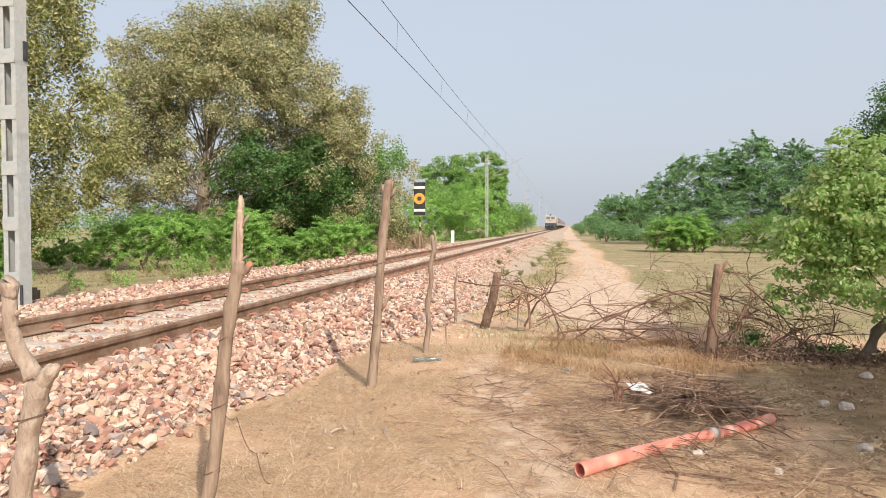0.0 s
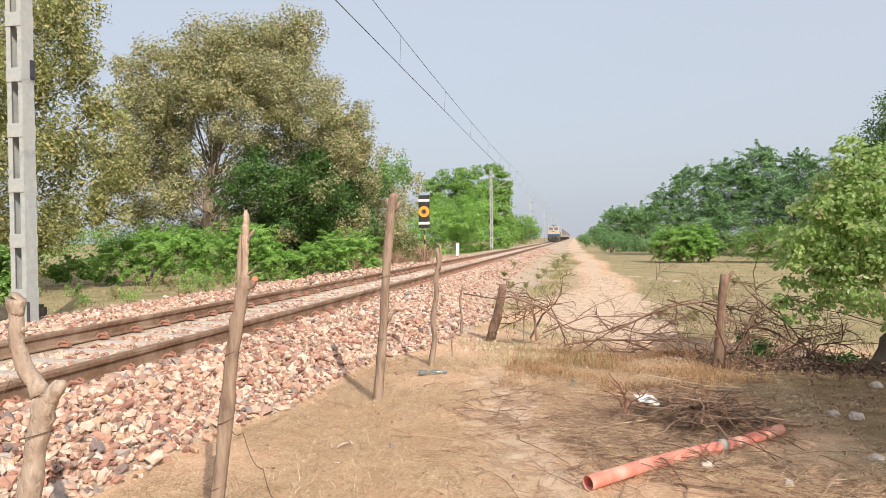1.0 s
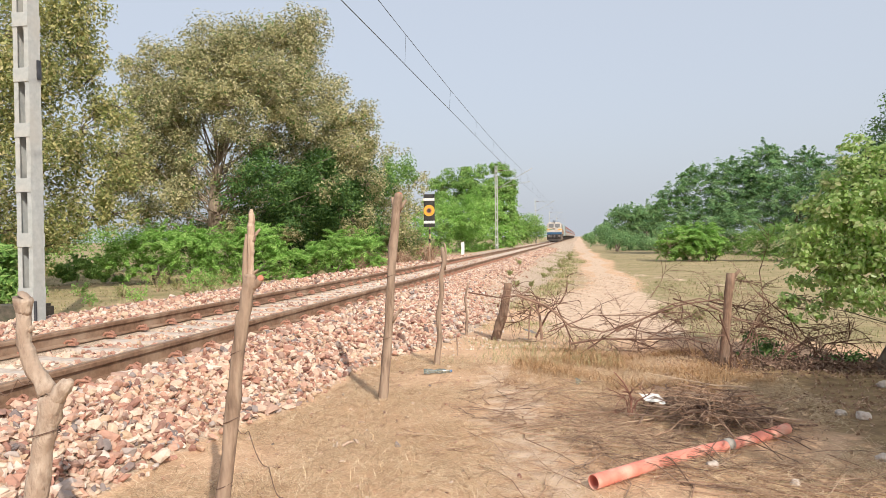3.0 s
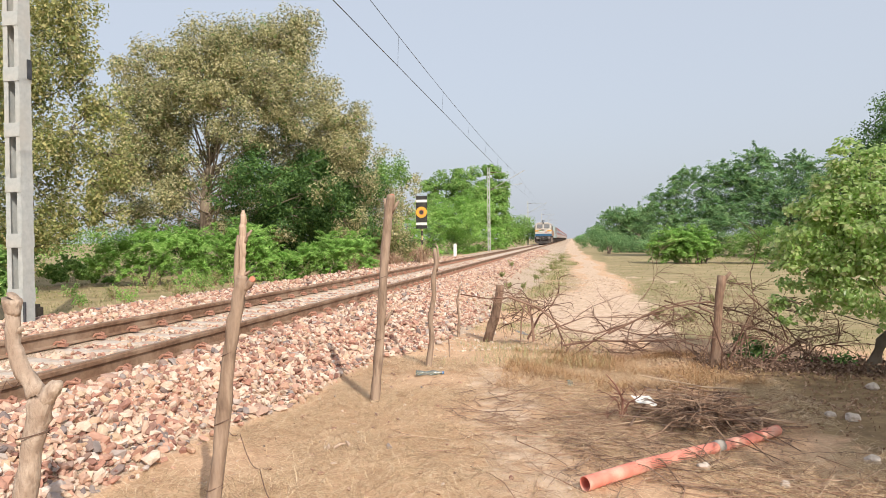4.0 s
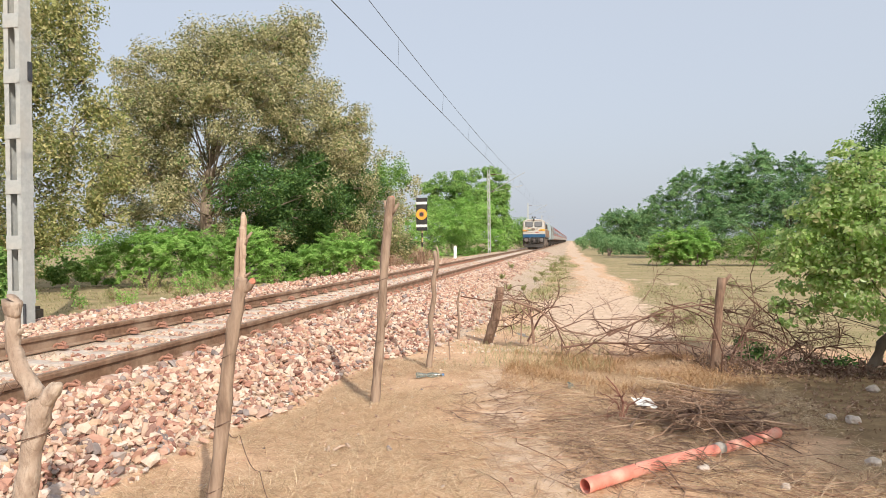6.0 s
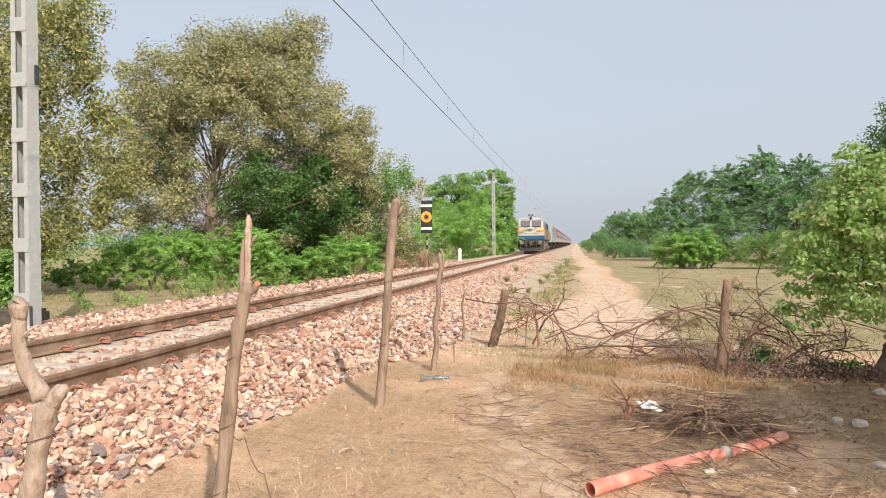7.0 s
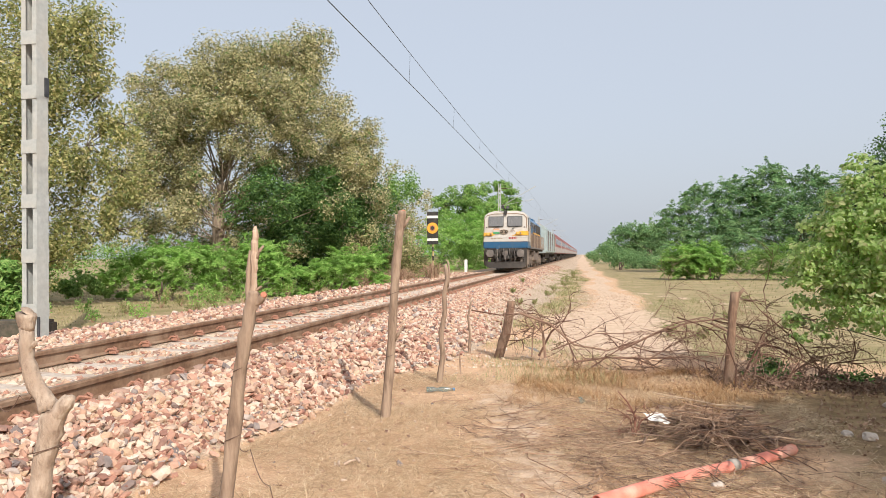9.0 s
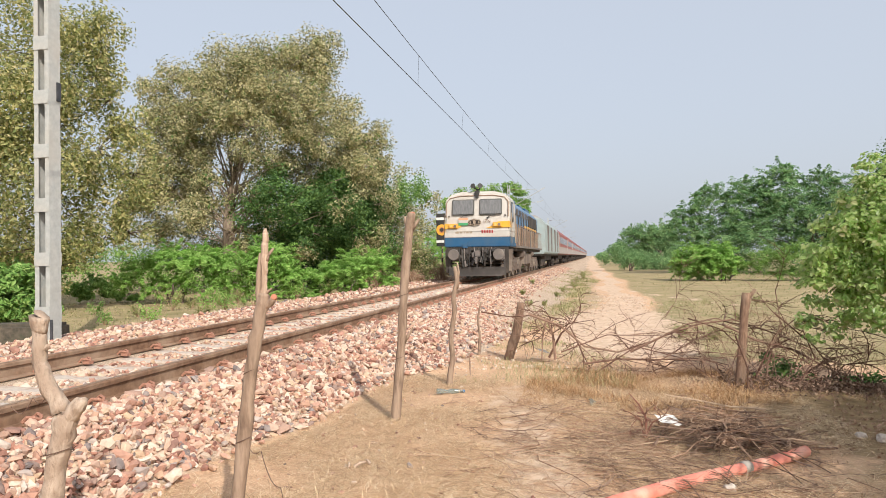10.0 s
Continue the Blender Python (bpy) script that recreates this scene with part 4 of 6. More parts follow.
tree((7.4, 42.0, 0.0), 0.06, [(6.08, 42.57, 1.17, 1.28), (7.02, 42.42, 1.23, 1.21), (5.38, 42.66, 0.78, 0.93), (7.69, 42.31, 0.83, 0.85), (6.39, 42.52, 0.43, 0.71)],
     0.3, L_BRIGHT, 17000, "rounded bright green thorn bush on the turf", "bush", "bush", "thorn bushes", 0.17, 0.15, 0.15, 0.7, 35, 4, order=0.5, feathery=0.85)
tree((13.0, 40.0, 0.0), 0.06, [(10.00, 41.82, 1.07, 1.28), (11.28, 41.50, 1.19, 1.42), (12.50, 41.14, 0.86, 1.35), (8.83, 42.08, 0.66, 0.78), (13.55, 40.81, 0.80, 1.28), (10.57, 41.68, 0.33, 0.78), (12.23, 41.22, 0.11, 0.93)],
     0.2, L_MID, 17000, "low green thorn scrub", "bush", "bush", "thorn bushes", 0.17, 0.15, 0.15, 0.7, 36, 4, order=0.5, feathery=0.8)
tree((3.6, 70.0, 0.0), 0.06, [(4.75, 71.84, 0.39, 0.95), (6.41, 71.71, 0.20, 0.83), (3.07, 71.93, 0.75, 0.78), (1.37, 71.99, 1.35, 0.66), (2.52, 71.96, 2.03, 0.89), (3.92, 71.89, 1.26, 0.95), (5.42, 71.80, 0.96, 0.95), (6.96, 71.66, 0.83, 1.07), (4.20, 71.88, 1.08, 0.83), (7.50, 71.61, 0.36, 0.83)],
     0.22, L_FAR, 12000, "low grey-green scrub beside the path", "scrub", "bush", "", 0.28, 0.1, 0.24, 0.25, 37, 4)
tree((3.26, 8.5, 0.0), 0.062, [(3.00, 8.49, 2.08, 0.36), (3.28, 8.38, 2.19, 0.41), (2.75, 8.57, 1.57, 0.36), (3.07, 8.46, 1.54, 0.52), (3.37, 8.34, 1.66, 0.52), (2.67, 8.59, 1.15, 0.31), (2.94, 8.51, 0.99, 0.33), (3.30, 8.37, 1.09, 0.52), (2.51, 8.64, 0.71, 0.18), (3.73, 8.19, 1.65, 0.52), (3.77, 8.17, 1.04, 0.67), (3.05, 8.47, 2.55, 0.16), (2.72, 8.58, 0.67, 0.15), (2.78, 8.56, 1.90, 0.30), (2.53, 8.64, 1.31, 0.24), (3.15, 8.43, 2.30, 0.33), (2.64, 8.60, 1.47, 0.30), (2.94, 8.51, 1.79, 0.37), (3.25, 8.39, 1.91, 0.45), (2.41, 8.67, 0.77, 0.13), (3.15, 8.43, 1.22, 0.41)],
     0.062, L_NEAR, 14500, "small broad-leaved tree with fresh green leaves", lean=(0.75, -0.1), seed=38, aspect=0.66, droop=0.5, clump=0.14, clumps=19, hollow=0.45, broad=True, order=0.4)
tree((5.3, 3.2, 0.0), 0.12, [(4.3, 3.2, 3.1, 0.85), (4.9, 4.0, 2.8, 0.8), (4.2, 2.1, 3.4, 0.85), (5.2, 2.6, 3.5, 1.0), (5.6, 4.0, 2.8, 0.8), (5.0, 5.0, 2.6, 0.7), (4.4, 4.9, 2.2, 0.5), (5.6, 5.0, 3.0, 0.7)],
     0.085, L_NEAR, 9500, "broad-leaved shade tree beside the gap in the fence", seed=39, aspect=0.66, droop=0.5, clump=0.22, hollow=0.5, broad=True)
tree((-21.0, 18.0, 0.0), 0.07, [(-19.98, 21.01, 1.12, 0.91), (-20.58, 20.43, 1.24, 1.20), (-19.55, 21.42, 0.80, 0.53), (-22.37, 26.92, 0.59, 0.52), (-22.71, 29.21, 0.72, 0.49)],
     0.16, L_MID, 12000, "dark green bush at the edge of the field", "bush", "bush", "thorn bushes", 0.3, 0.15, 0.15, 0.7, 51, 4, order=0.5, feathery=0.7)
tree((-13.5, 40.0, 0.0), 0.05, [(-15.34, 39.10, 0.07, 0.63), (-13.75, 39.69, -0.03, 0.56), (-12.28, 40.16, 0.29, 0.63), (-10.78, 40.59, 0.51, 0.63), (-9.77, 40.85, 0.67, 0.56), (-11.46, 40.41, 0.07, 0.42)],
     0.2, L_BRIGHT, 9000, "low green scrub beyond the ballast", "bush", "bush", "thorn bushes", 0.2, 0.15, 0.15, 0.7, 52, 4, order=0.5, feathery=0.8)
tree((-12.6, 11.2, 0.05), 0.05, [(-11.65, 11.69, 1.04, 0.57), (-11.41, 11.92, 0.74, 0.38), (-11.91, 11.42, 0.83, 0.68), (-11.59, 11.75, 0.47, 0.36), (-11.24, 12.08, 0.79, 0.25)],
     0.13, L_MID, 11000, "dark green bush beside the culvert", "bush", "bush", "thorn bushes", 0.4, 0.15, 0.15, 0.7, 53, 4, order=0.5)
tree((-18.0, 24.0, 0.05), 0.04, [(-18.68, 22.18, 0.34, 0.24), (-18.10, 22.66, 0.49, 0.29), (-18.95, 21.95, 0.61, 0.29), (-18.32, 22.48, 0.75, 0.24), (-17.35, 23.24, 0.07, 0.24), (-17.81, 22.89, 0.26, 0.22)],
     0.13, L_MID, 6000, "patch of low green plants in the field", "plants", "bush", "", 0.4, 0.15, 0.2, 0.6, 54, 4, order=0.5)
tree((1.95, 8.9, 0.0), 0.02, [(1.95, 8.99, 0.00, 0.12), (2.16, 8.94, 0.07, 0.17), (2.41, 8.88, 0.03, 0.15), (2.67, 8.80, -0.00, 0.14), (2.92, 8.72, -0.03, 0.15), (2.26, 8.92, 0.22, 0.11), (3.11, 8.66, 0.02, 0.17), (2.07, 8.96, 0.29, 0.09)],
     0.06, L_GREEN, 2600, "dark low weeds tangled in the dry thorn branches", "weeds", "weeds", "", 0.45, 0.3, 0.3, 0.2, 61, 4)



# ---- the train ----
def paint(name, col, rough=0.4, dirt=(0.3, 0.26, 0.22), metal=0.0):
    lo = tuple(c * 0.86 for c in col)
    return surface(name, [(0.3, lo), (0.7, col)], 3.0, rough, metal, dirt if dirt else None, 1.4, 0.001)


T_WHITE = paint("loco_cream", (0.56, 0.53, 0.49), dirt=(0.44, 0.39, 0.34))
T_BLUE = paint("loco_blue", (0.022, 0.10, 0.21), dirt=(0.05, 0.10, 0.17))
T_SKY = paint("loco_mid_blue", (0.075, 0.18, 0.34), dirt=(0.13, 0.17, 0.23))
T_YELLOW = paint("loco_yellow", (0.75, 0.40, 0.05), dirt=(0.62, 0.36, 0.1))
T_BROWN = paint("grimy_panel", (0.30, 0.20, 0.14), 0.7, (0.18, 0.13, 0.1))
T_TAN = paint("faded_cream_panel", (0.37, 0.30, 0.22), 0.7, (0.28, 0.21, 0.16))
T_DARK = paint("grimy_underframe", (0.04, 0.034, 0.03), 0.85, (0.10, 0.08, 0.066))
T_GREY = paint("dusty_grey", (0.15, 0.13, 0.12), 0.75, (0.24, 0.20, 0.17))
T_COW = paint("dusty_dark_steel", (0.06, 0.053, 0.05), 0.8, (0.11, 0.095, 0.085))
T_DUST = paint("dust_caked_steel", (0.15, 0.115, 0.095), 0.85, (0.26, 0.21, 0.17))
T_RUBBER = paint("grey_window_rubber", (0.10, 0.10, 0.095), 0.7, (0.2, 0.18, 0.16))
T_BLACK = paint("black_rubber", (0.03, 0.03, 0.03), 0.6, (0.08, 0.07, 0.06))
T_STEEL = paint("wheel_steel", (0.30, 0.26, 0.23), 0.45, (0.16, 0.11, 0.08), 0.5)
T_RED = paint("coach_red", (0.27, 0.055, 0.047), 0.5, (0.30, 0.12, 0.10))
T_PALE = paint("coach_pale_grey", (0.38, 0.345, 0.325), 0.55, (0.36, 0.30, 0.27))
T_TEAL = paint("van_pale_teal", (0.35, 0.42, 0.42), 0.5, (0.30, 0.32, 0.31))
T_ROOF = paint("coach_roof_grey", (0.42, 0.41, 0.40), 0.6, (0.3, 0.27, 0.25))
T_SAFFRON = paint("saffron_paint", (0.68, 0.36, 0.22), dirt=None)
T_GREEN = paint("green_paint", (0.08, 0.33, 0.15), dirt=None)
T_MARK = paint("dark_red_lettering", (0.35, 0.05, 0.05), dirt=None)


def glass_surface():
    m = bpy.data.materials.new("dusty_window_glass")
    m.use_nodes = True
    p = m.node_tree.nodes["Principled BSDF"]
    p.inputs["Base Color"].default_value = (0.10, 0.105, 0.11, 1)
    p.inputs["Roughness"].default_value = 0.12
    n = noise_tex(m.node_tree, 3.0, 4.0, (18, 1, 1))
    m.node_tree.links.new(ramp(m.node_tree, n, [(0.35, (0.11, 0.11, 0.115)), (0.65, (0.21, 0.21, 0.21))]), p.inputs["Base Color"])
    return m


T_GLASS = glass_surface()


def lamp_surface(name, col, power):
    m = bpy.data.materials.new(name)
    m.use_nodes = True
    p = m.node_tree.nodes["Principled BSDF"]
    p.inputs["Base Color"].default_value = (*col, 1)
    p.inputs["Emission Color"].default_value = (*col, 1)
    p.inputs["Emission Strength"].default_value = power
    return m


T_LAMP = lamp_surface("marker_lamp", (0.9, 0.36, 0.10), 0.3)


def ring_disc(g, c, r, depth, n=16, axis="y"):
    c = Vector(c)
    a = Vector((0, depth / 2, 0)) if axis == "y" else Vector((depth / 2, 0, 0))
    g.tube([c - a, c + a], [r, r], n)


def wheelset(parent, y, r=0.54):
    g = Geo()
    for x in (-0.84, 0.84):
        s = 1 if x > 0 else -1
        g.tube([(x - 0.065, 0, 0), (x + 0.065, 0, 0)], [r, r], 20)
        g.tube([(x - s * 0.07, 0, 0), (x - s * 0.035, 0, 0)], [r + 0.03, r + 0.03], 20)
        g.tube([(x + s * 0.06, 0, 0), (x + s * 0.11, 0, 0)], [0.16, 0.13], 10)
        for k in range(6):
            w = k * math.pi / 3
            g.box((x + s * 0.072, math.cos(w) * r * 0.55, math.sin(w) * r * 0.55), (0.02, 0.09, 0.09))
    g.tube([(-0.9, 0, 0), (0.9, 0, 0)], [0.09, 0.09], 8)
    ws = part("wheelset", g, T_STEEL, parent, "pair of steel wheels on an axle")
    ws.location = (0, y, r)
    return ws


WHEELSETS = []


def bogie(parent, y, length, axles, r):
    g = Geo()
    for x in (-1.12, 1.12):
        g.box((x, y, 0.72), (0.16, length, 0.26))
        for k in range(axles):
            yy = y + (k - (axles - 1) / 2) * (length * 0.78 / max(1, axles - 1))
            g.box((x * 1.04, yy, r), (0.22, 0.34, 0.4))
            for dy in (-0.33, 0.33):
                g.tube([(x, yy + dy, 0.5), (x, yy + dy, 0.95)], 0.09, 8)
            g.box((x * 1.05, yy + 0.55, 0.35), (0.06, 0.14, 0.42))
        g.tube([(x * 1.06, y - length * 0.45, 0.95), (x * 1.06, y + length * 0.45, 0.9)], 0.03, 5)
    part("bogie_frame", g, T_DUST, parent, "grimy bogie frame with springs and axle boxes", bevel=0.015)
    for k in range(axles):
        WHEELSETS.append((wheelset(parent, y + (k - (axles - 1) / 2) * (length * 0.78 / max(1, axles - 1)), r), r))


def locomotive():
    lo = tagged(thing("locomotive"), "cream, yellow and blue diesel locomotive hauling the train", "locomotive")
    hw = 1.43
    # the cab: an outline in x and z with a chamfered roof, drawn back over the cab's depth
    up = [(-hw, 2.05), (hw, 2.05), (hw, 3.48), (1.24, 3.74), (0.75, 3.88), (-0.75, 3.88), (-1.24, 3.74), (-hw, 3.48)]
    g = Geo()
    g.prism(up, 0.0, 2.3)
    # the windscreen leans back a little
    for v in g.v[:8]:
        v.y += max(0.0, (v.z - 2.6)) * 0.16
    part("cab", g, T_WHITE, lo, "cream painted driver's cab", bevel=0.07)
    g = Geo()
    g.prism([(-hw - 0.01, 1.86), (hw + 0.01, 1.86), (hw + 0.01, 2.10), (-hw - 0.01, 2.10)], -0.03, 2.3)
    part("cab_apron", g, T_WHITE, lo, "cream lower cab front", bevel=0.02)
    g = Geo()
    g.prism([(-hw - 0.02, 1.44), (hw + 0.02, 1.44), (hw + 0.02, 1.88), (-hw - 0.02, 1.88)], -0.06, 2.4)
    hs = part("headstock", g, T_BLUE, lo, "dark blue headstock", bevel=0.03)
    g = Geo()
    g.box((0, -0.065, 1.875), (2 * hw, 0.02, 0.03))
    part("edge_line", g, T_PALE, hs, "pale line along the top edge")
    g = Geo()
    g.box((-0.52, -0.09, 1.50), (0.22, 0.08, 0.22))
    part("socket_box", g, T_BLUE, hs, bevel=0.015)
    g = Geo()
    g.prism([(-hw - 0.006, 2.25), (-0.86, 2.25), (-0.70, 2.33), (-0.70, 2.47), (-hw - 0.006, 2.47)], -0.012, 1.0)
    part("stripe", g, T_YELLOW, lo, "yellow waist stripe")
    g = Geo()
    g.prism([(0.40, 2.26), (0.62, 2.25), (hw + 0.006, 2.27), (hw + 0.006, 2.55), (0.92, 2.53), (0.70, 2.36)], -0.014, 1.0)
    part("stripe", g, T_YELLOW, lo, "yellow waist stripe")
    g = Geo()
    g.tube([(-1.37, 0.02, 2.75), (-1.37, 0.12, 3.40), (-1.20, 0.148, 3.60), (-0.74, 0.165, 3.69), (0.74, 0.165, 3.69), (1.20, 0.148, 3.60), (1.37, 0.12, 3.40), (1.37, 0.02, 2.75)], 0.024, 5)
    part("roof_trim", g, T_BROWN, lo, "brown line along the roof edge")
    for x in (-0.62, 0.60):
        g = Geo()
        rot = Matrix.Rotation(-0.16, 3, "X")
        g.box((x, 0.088, 3.18), (1.0, 0.08, 0.72), rot)
        win = part("windscreen", g, T_RUBBER, lo, "windscreen with dark rubber frame", bevel=0.035)
        h = Geo()
        h.box((x, 0.043, 3.18), (0.90, 0.03, 0.62), rot)
        part("pane", h, T_GLASS, win, "dusty windscreen glass", bevel=0.012)
        w = Geo()
        w.tube([(x - 0.13, -0.005, 2.70), (x, -0.01, 2.80), (x + 0.22, 0.0, 2.82)], 0.016, 5)
        w.box((x - 0.13, 0.0, 2.70), (0.07, 0.05, 0.06))
        part("wiper", w, T_BLACK, lo)
    for x in (-1.24, 1.24):
        g = Geo()
        ring_disc(g, (x, 0.02, 2.80), 0.035, 0.04, 8)
        part("grab_bolt", g, T_DARK, lo)
    for x, z in ((-1.05, 2.36), (0.90, 2.40)):
        g = Geo()
        g.box((x, -0.05, z), (0.40, 0.1, 0.19))
        hl = part("headlight", g, T_YELLOW, lo, "boxed twin headlight", bevel=0.02)
        for dx, r, mat in ((-0.08, 0.06, T_LAMP), (0.09, 0.06, T_STEEL)):
            h = Geo()
            ring_disc(h, (x + dx, -0.11, z), r, 0.03)
            part("lens", h, mat, hl, "glowing orange lens" if mat is T_LAMP else "unlit lens")
    for x, r in ((-0.27, 0.12), (-0.10, 0.16), (0.07, 0.12)):
        g = Geo()
        ring_disc(g, (x, -0.025, 2.52), r, 0.05, 16)
        em = part("crest", g, T_TAN, lo, "round grey emblem")
        g = Geo()
        for w in range(7):
            a = w * 2 * math.pi / 7 + x
            g.box((x + math.cos(a) * r * 0.6, -0.055, 2.52 + math.sin(a) * r * 0.6), (0.05, 0.012, 0.04))
        part("crest_detail", g, T_DARK, em)
    for k, (m_, z) in enumerate(((T_SAFFRON, 2.67), (T_WHITE, 2.56), (T_GREEN, 2.44))):
        g = Geo()
        g.box((-0.60, -0.02 - 0.002 * k, z), (0.42, 0.02, 0.105))
        part("flag_band", g, m_, lo)
    # lettering that cannot be read, and the running number, as bars
    for k, (x, wd, z, hh) in enumerate(((-0.88, 0.15, 2.07, 0.07), (-0.70, 0.12, 2.07, 0.06), (-0.55, 0.05, 2.07, 0.07), (-0.42, 0.13, 2.07, 0.06), (-0.26, 0.12, 2.07, 0.07), (-0.57, 0.74, 2.12, 0.015))):
        g = Geo()
        g.box((x, -0.032, z), (wd, 0.02, hh))
        part("lettering_bar", g, T_TAN, lo)
    for k in range(5):
        g = Geo()
        g.box((0.24 + 0.11 * k, -0.032, 2.10), (0.065, 0.02, 0.13))
        part("number_bar", g, T_MARK, lo)
    cu = bpy.data.curves.new("shed_code", "FONT")
    cu.body, cu.size, cu.extrude, cu.align_x, cu.offset = "IZN", 0.19, 0.003, "CENTER", 0.0
    cu.materials.append(T_BROWN)
    tx = new("shed_code", cu)
    tx.parent = lo
    tx.matrix_basis = pose(0.45, -0.008, 2.50, 90, 0, 0)
    # horns, roof gear
    for x in (-0.13, 0.13):
        g = Geo()
        g.tube([(x * 0.5, 0.38, 3.98), (x * 1.0, 0.16, 4.08), (x * 1.25, 0.02, 4.11)], [0.03, 0.045, 0.115], 12)
        part("horn", g, T_BLACK, lo, "black flared horn")
    g = Geo()
    g.tube([(0, 0.36, 3.80), (0, 0.36, 4.0)], 0.045, 6)
    g.box((0, 0.18, 3.80), (0.20, 0.22, 0.22))
    g.box((0, 0.10, 3.66), (0.13, 0.16, 0.16))
    part("horn_bracket", g, T_BLACK, lo, bevel=0.01)
    # cab sides
    for s in (-1, 1):
        g = Geo()
        g.box((s * hw, 0.95, 2.98), (0.05, 0.86, 0.90))
        sw = part("side_window", g, T_BLACK, lo, bevel=0.02)
        h = Geo()
        h.box((s * (hw + 0.015), 0.95, 3.05), (0.03, 0.66, 0.62))
        part("pane", h, T_GLASS, sw)
        for y in (0.22, 1.6):
            g = Geo()
            g.tube([(s * (hw + 0.07), y, 1.6), (s * (hw + 0.07), y, 2.9)], 0.018, 5)
            part("handrail", g, T_TAN, lo)
    # hood behind the cab, walkway, rails
    hood = [(-1.15, 1.5), (1.15, 1.5), (1.15, 3.52), (0.85, 3.82), (-0.85, 3.82), (-1.15, 3.52)]
    g = Geo()
    g.prism(hood, 2.3, 18.6)
    hd = part("hood", g, T_SKY, lo, "blue engine hood", bevel=0.03)
    for k in range(22):
        for s in (-1, 1):
            y = 2.85 + k * 0.72
            g = Geo()
            g.box((s * 1.16, y, 2.02), (0.04, 0.62, 1.0))
            part("hood_door", g, (T_TAN, T_BROWN, T_BROWN, T_DUST, T_GREY)[k % 5], hd)
            if k % 2 == 0:
                g = Geo()
                g.box((s * 1.17, y + 0.3, 2.3), (0.05, 0.07, 1.7))
                part("hood_seam", g, T_DARK, hd)
    for s in (-1, 1):
        g = Geo()
        g.box((s * 1.162, 13.4, 2.66), (0.036, 8.4, 0.16))
        part("stripe", g, T_YELLOW, hd, "yellow waist stripe")
        g = Geo()
        g.box((s * 1.16, 14.6, 3.1), (0.06, 5.6, 0.66))
        part("radiator_grille", g, T_DARK, hd, "dark radiator grille")
    for k in range(9):
        g = Geo()
        for j in range(5):
            g.box((1.165, 4.0 + k * 1.55, 3.12 + j * 0.07), (0.04, 1.0, 0.035))
        part("louvre", g, T_GREY, hd)
    g = Geo()
    for y, z, l in ((3.6, 3.9, 1.2), (7.5, 3.95, 2.2), (11.5, 3.9, 1.6), (15.5, 3.95, 2.4)):
        g.box((0, y, z), (1.5, l, 0.24))
    part("roof_fans", g, T_BLUE, lo, bevel=0.03)
    for s in (-1, 1):
        g = Geo()
        g.box((s * 1.3, 10.4, 1.47), (0.36, 16.2, 0.1))
        part("walkway", g, T_GREY, lo)
        g = Geo()
        for k in range(17):
            g.tube([(s * 1.44, 2.6 + k * 0.97, 1.5), (s * 1.44, 2.6 + k * 0.97, 2.5)], 0.017, 5)
        g.tube([(s * 1.44, 2.6, 2.5), (s * 1.44, 18.2, 2.5)], 0.02, 5)
        part("walkway_rail", g, T_BROWN, lo, "faded handrail")
    g = Geo()
    g.box((0, 9.5, 0.85), (2.6, 4.6, 0.75))
    part("fuel_tank", g, T_DUST, lo, "dusty fuel tank", bevel=0.12)
    for y in (7.0, 12.1):
        g = Geo()
        g.tube([(1.2, y - 0.4, 1.15), (1.2, y + 0.4, 1.15)], 0.2, 12)
        part("air_reservoir", g, T_DUST, lo, "dusty air cylinder")
    g = Geo()
    g.box((0, 9.5, 1.36), (2.6, 18.6, 0.2))
    part("underframe", g, T_DARK, lo)
    # front gear
    for x in (-0.98, 0.98):
        g = Geo()
        g.box((x, -0.02, 1.10), (0.46, 0.06, 0.46))
        g.tube([(x, 0.05, 1.10), (x, -0.35, 1.10)], [0.17, 0.15], 12)
        g.tube([(x, -0.33, 1.10), (x, -0.40, 1.10)], [0.25, 0.23], 18)
        part("buffer", g, T_GREY, lo, "dusty round buffer")
    g = Geo()
    g.box((0, -0.1, 1.05), (0.30, 0.35, 0.36))
    g.tube([(0, -0.2, 1.05), (0.02, -0.42, 0.95), (0.0, -0.44, 0.7)], [0.09, 0.08, 0.06], 8)
    g.box((0.07, -0.35, 1.14), (0.22, 0.24, 0.28))
    g.box((-0.12, -0.30, 1.08), (0.12, 0.2, 0.2))
    part("coupler", g, T_GREY, lo, "knuckle coupler", bevel=0.025)
    rnd = random.Random(5)
    for k in range(18):
        x0 = -0.80 + 1.6 * k / 17 + rnd.uniform(-0.05, 0.05)
        x1 = x0 + rnd.uniform(-0.22, 0.22)
        low = rnd.uniform(0.55, 0.85)
        g = Geo()
        g.tube([(x0, -0.05, 1.40), (x0 + rnd.uniform(-0.05, 0.05), -0.2, 1.2), ((x0 + x1) / 2, -0.27, low), (x1, -0.2, low + 0.04), (x1 + rnd.uniform(-0.06, 0.06), -0.1, low + rnd.uniform(0.12, 0.3))], rnd.uniform(0.018, 0.034), 6)
        part("brake_hose", g, (T_BLACK, T_DARK, T_BLACK, T_GREY)[k % 4], lo)
    for k in range(5):
        g = Geo()
        z = 0.72 + 0.14 * k
        g.tube([(-1.3 + 0.1 * k, -0.05, z), (-0.2, -0.09, z + 0.03), (1.25 - 0.1 * k, -0.05, z - 0.02)], 0.02, 6)
        part("brake_pipe", g, T_DARK, lo)
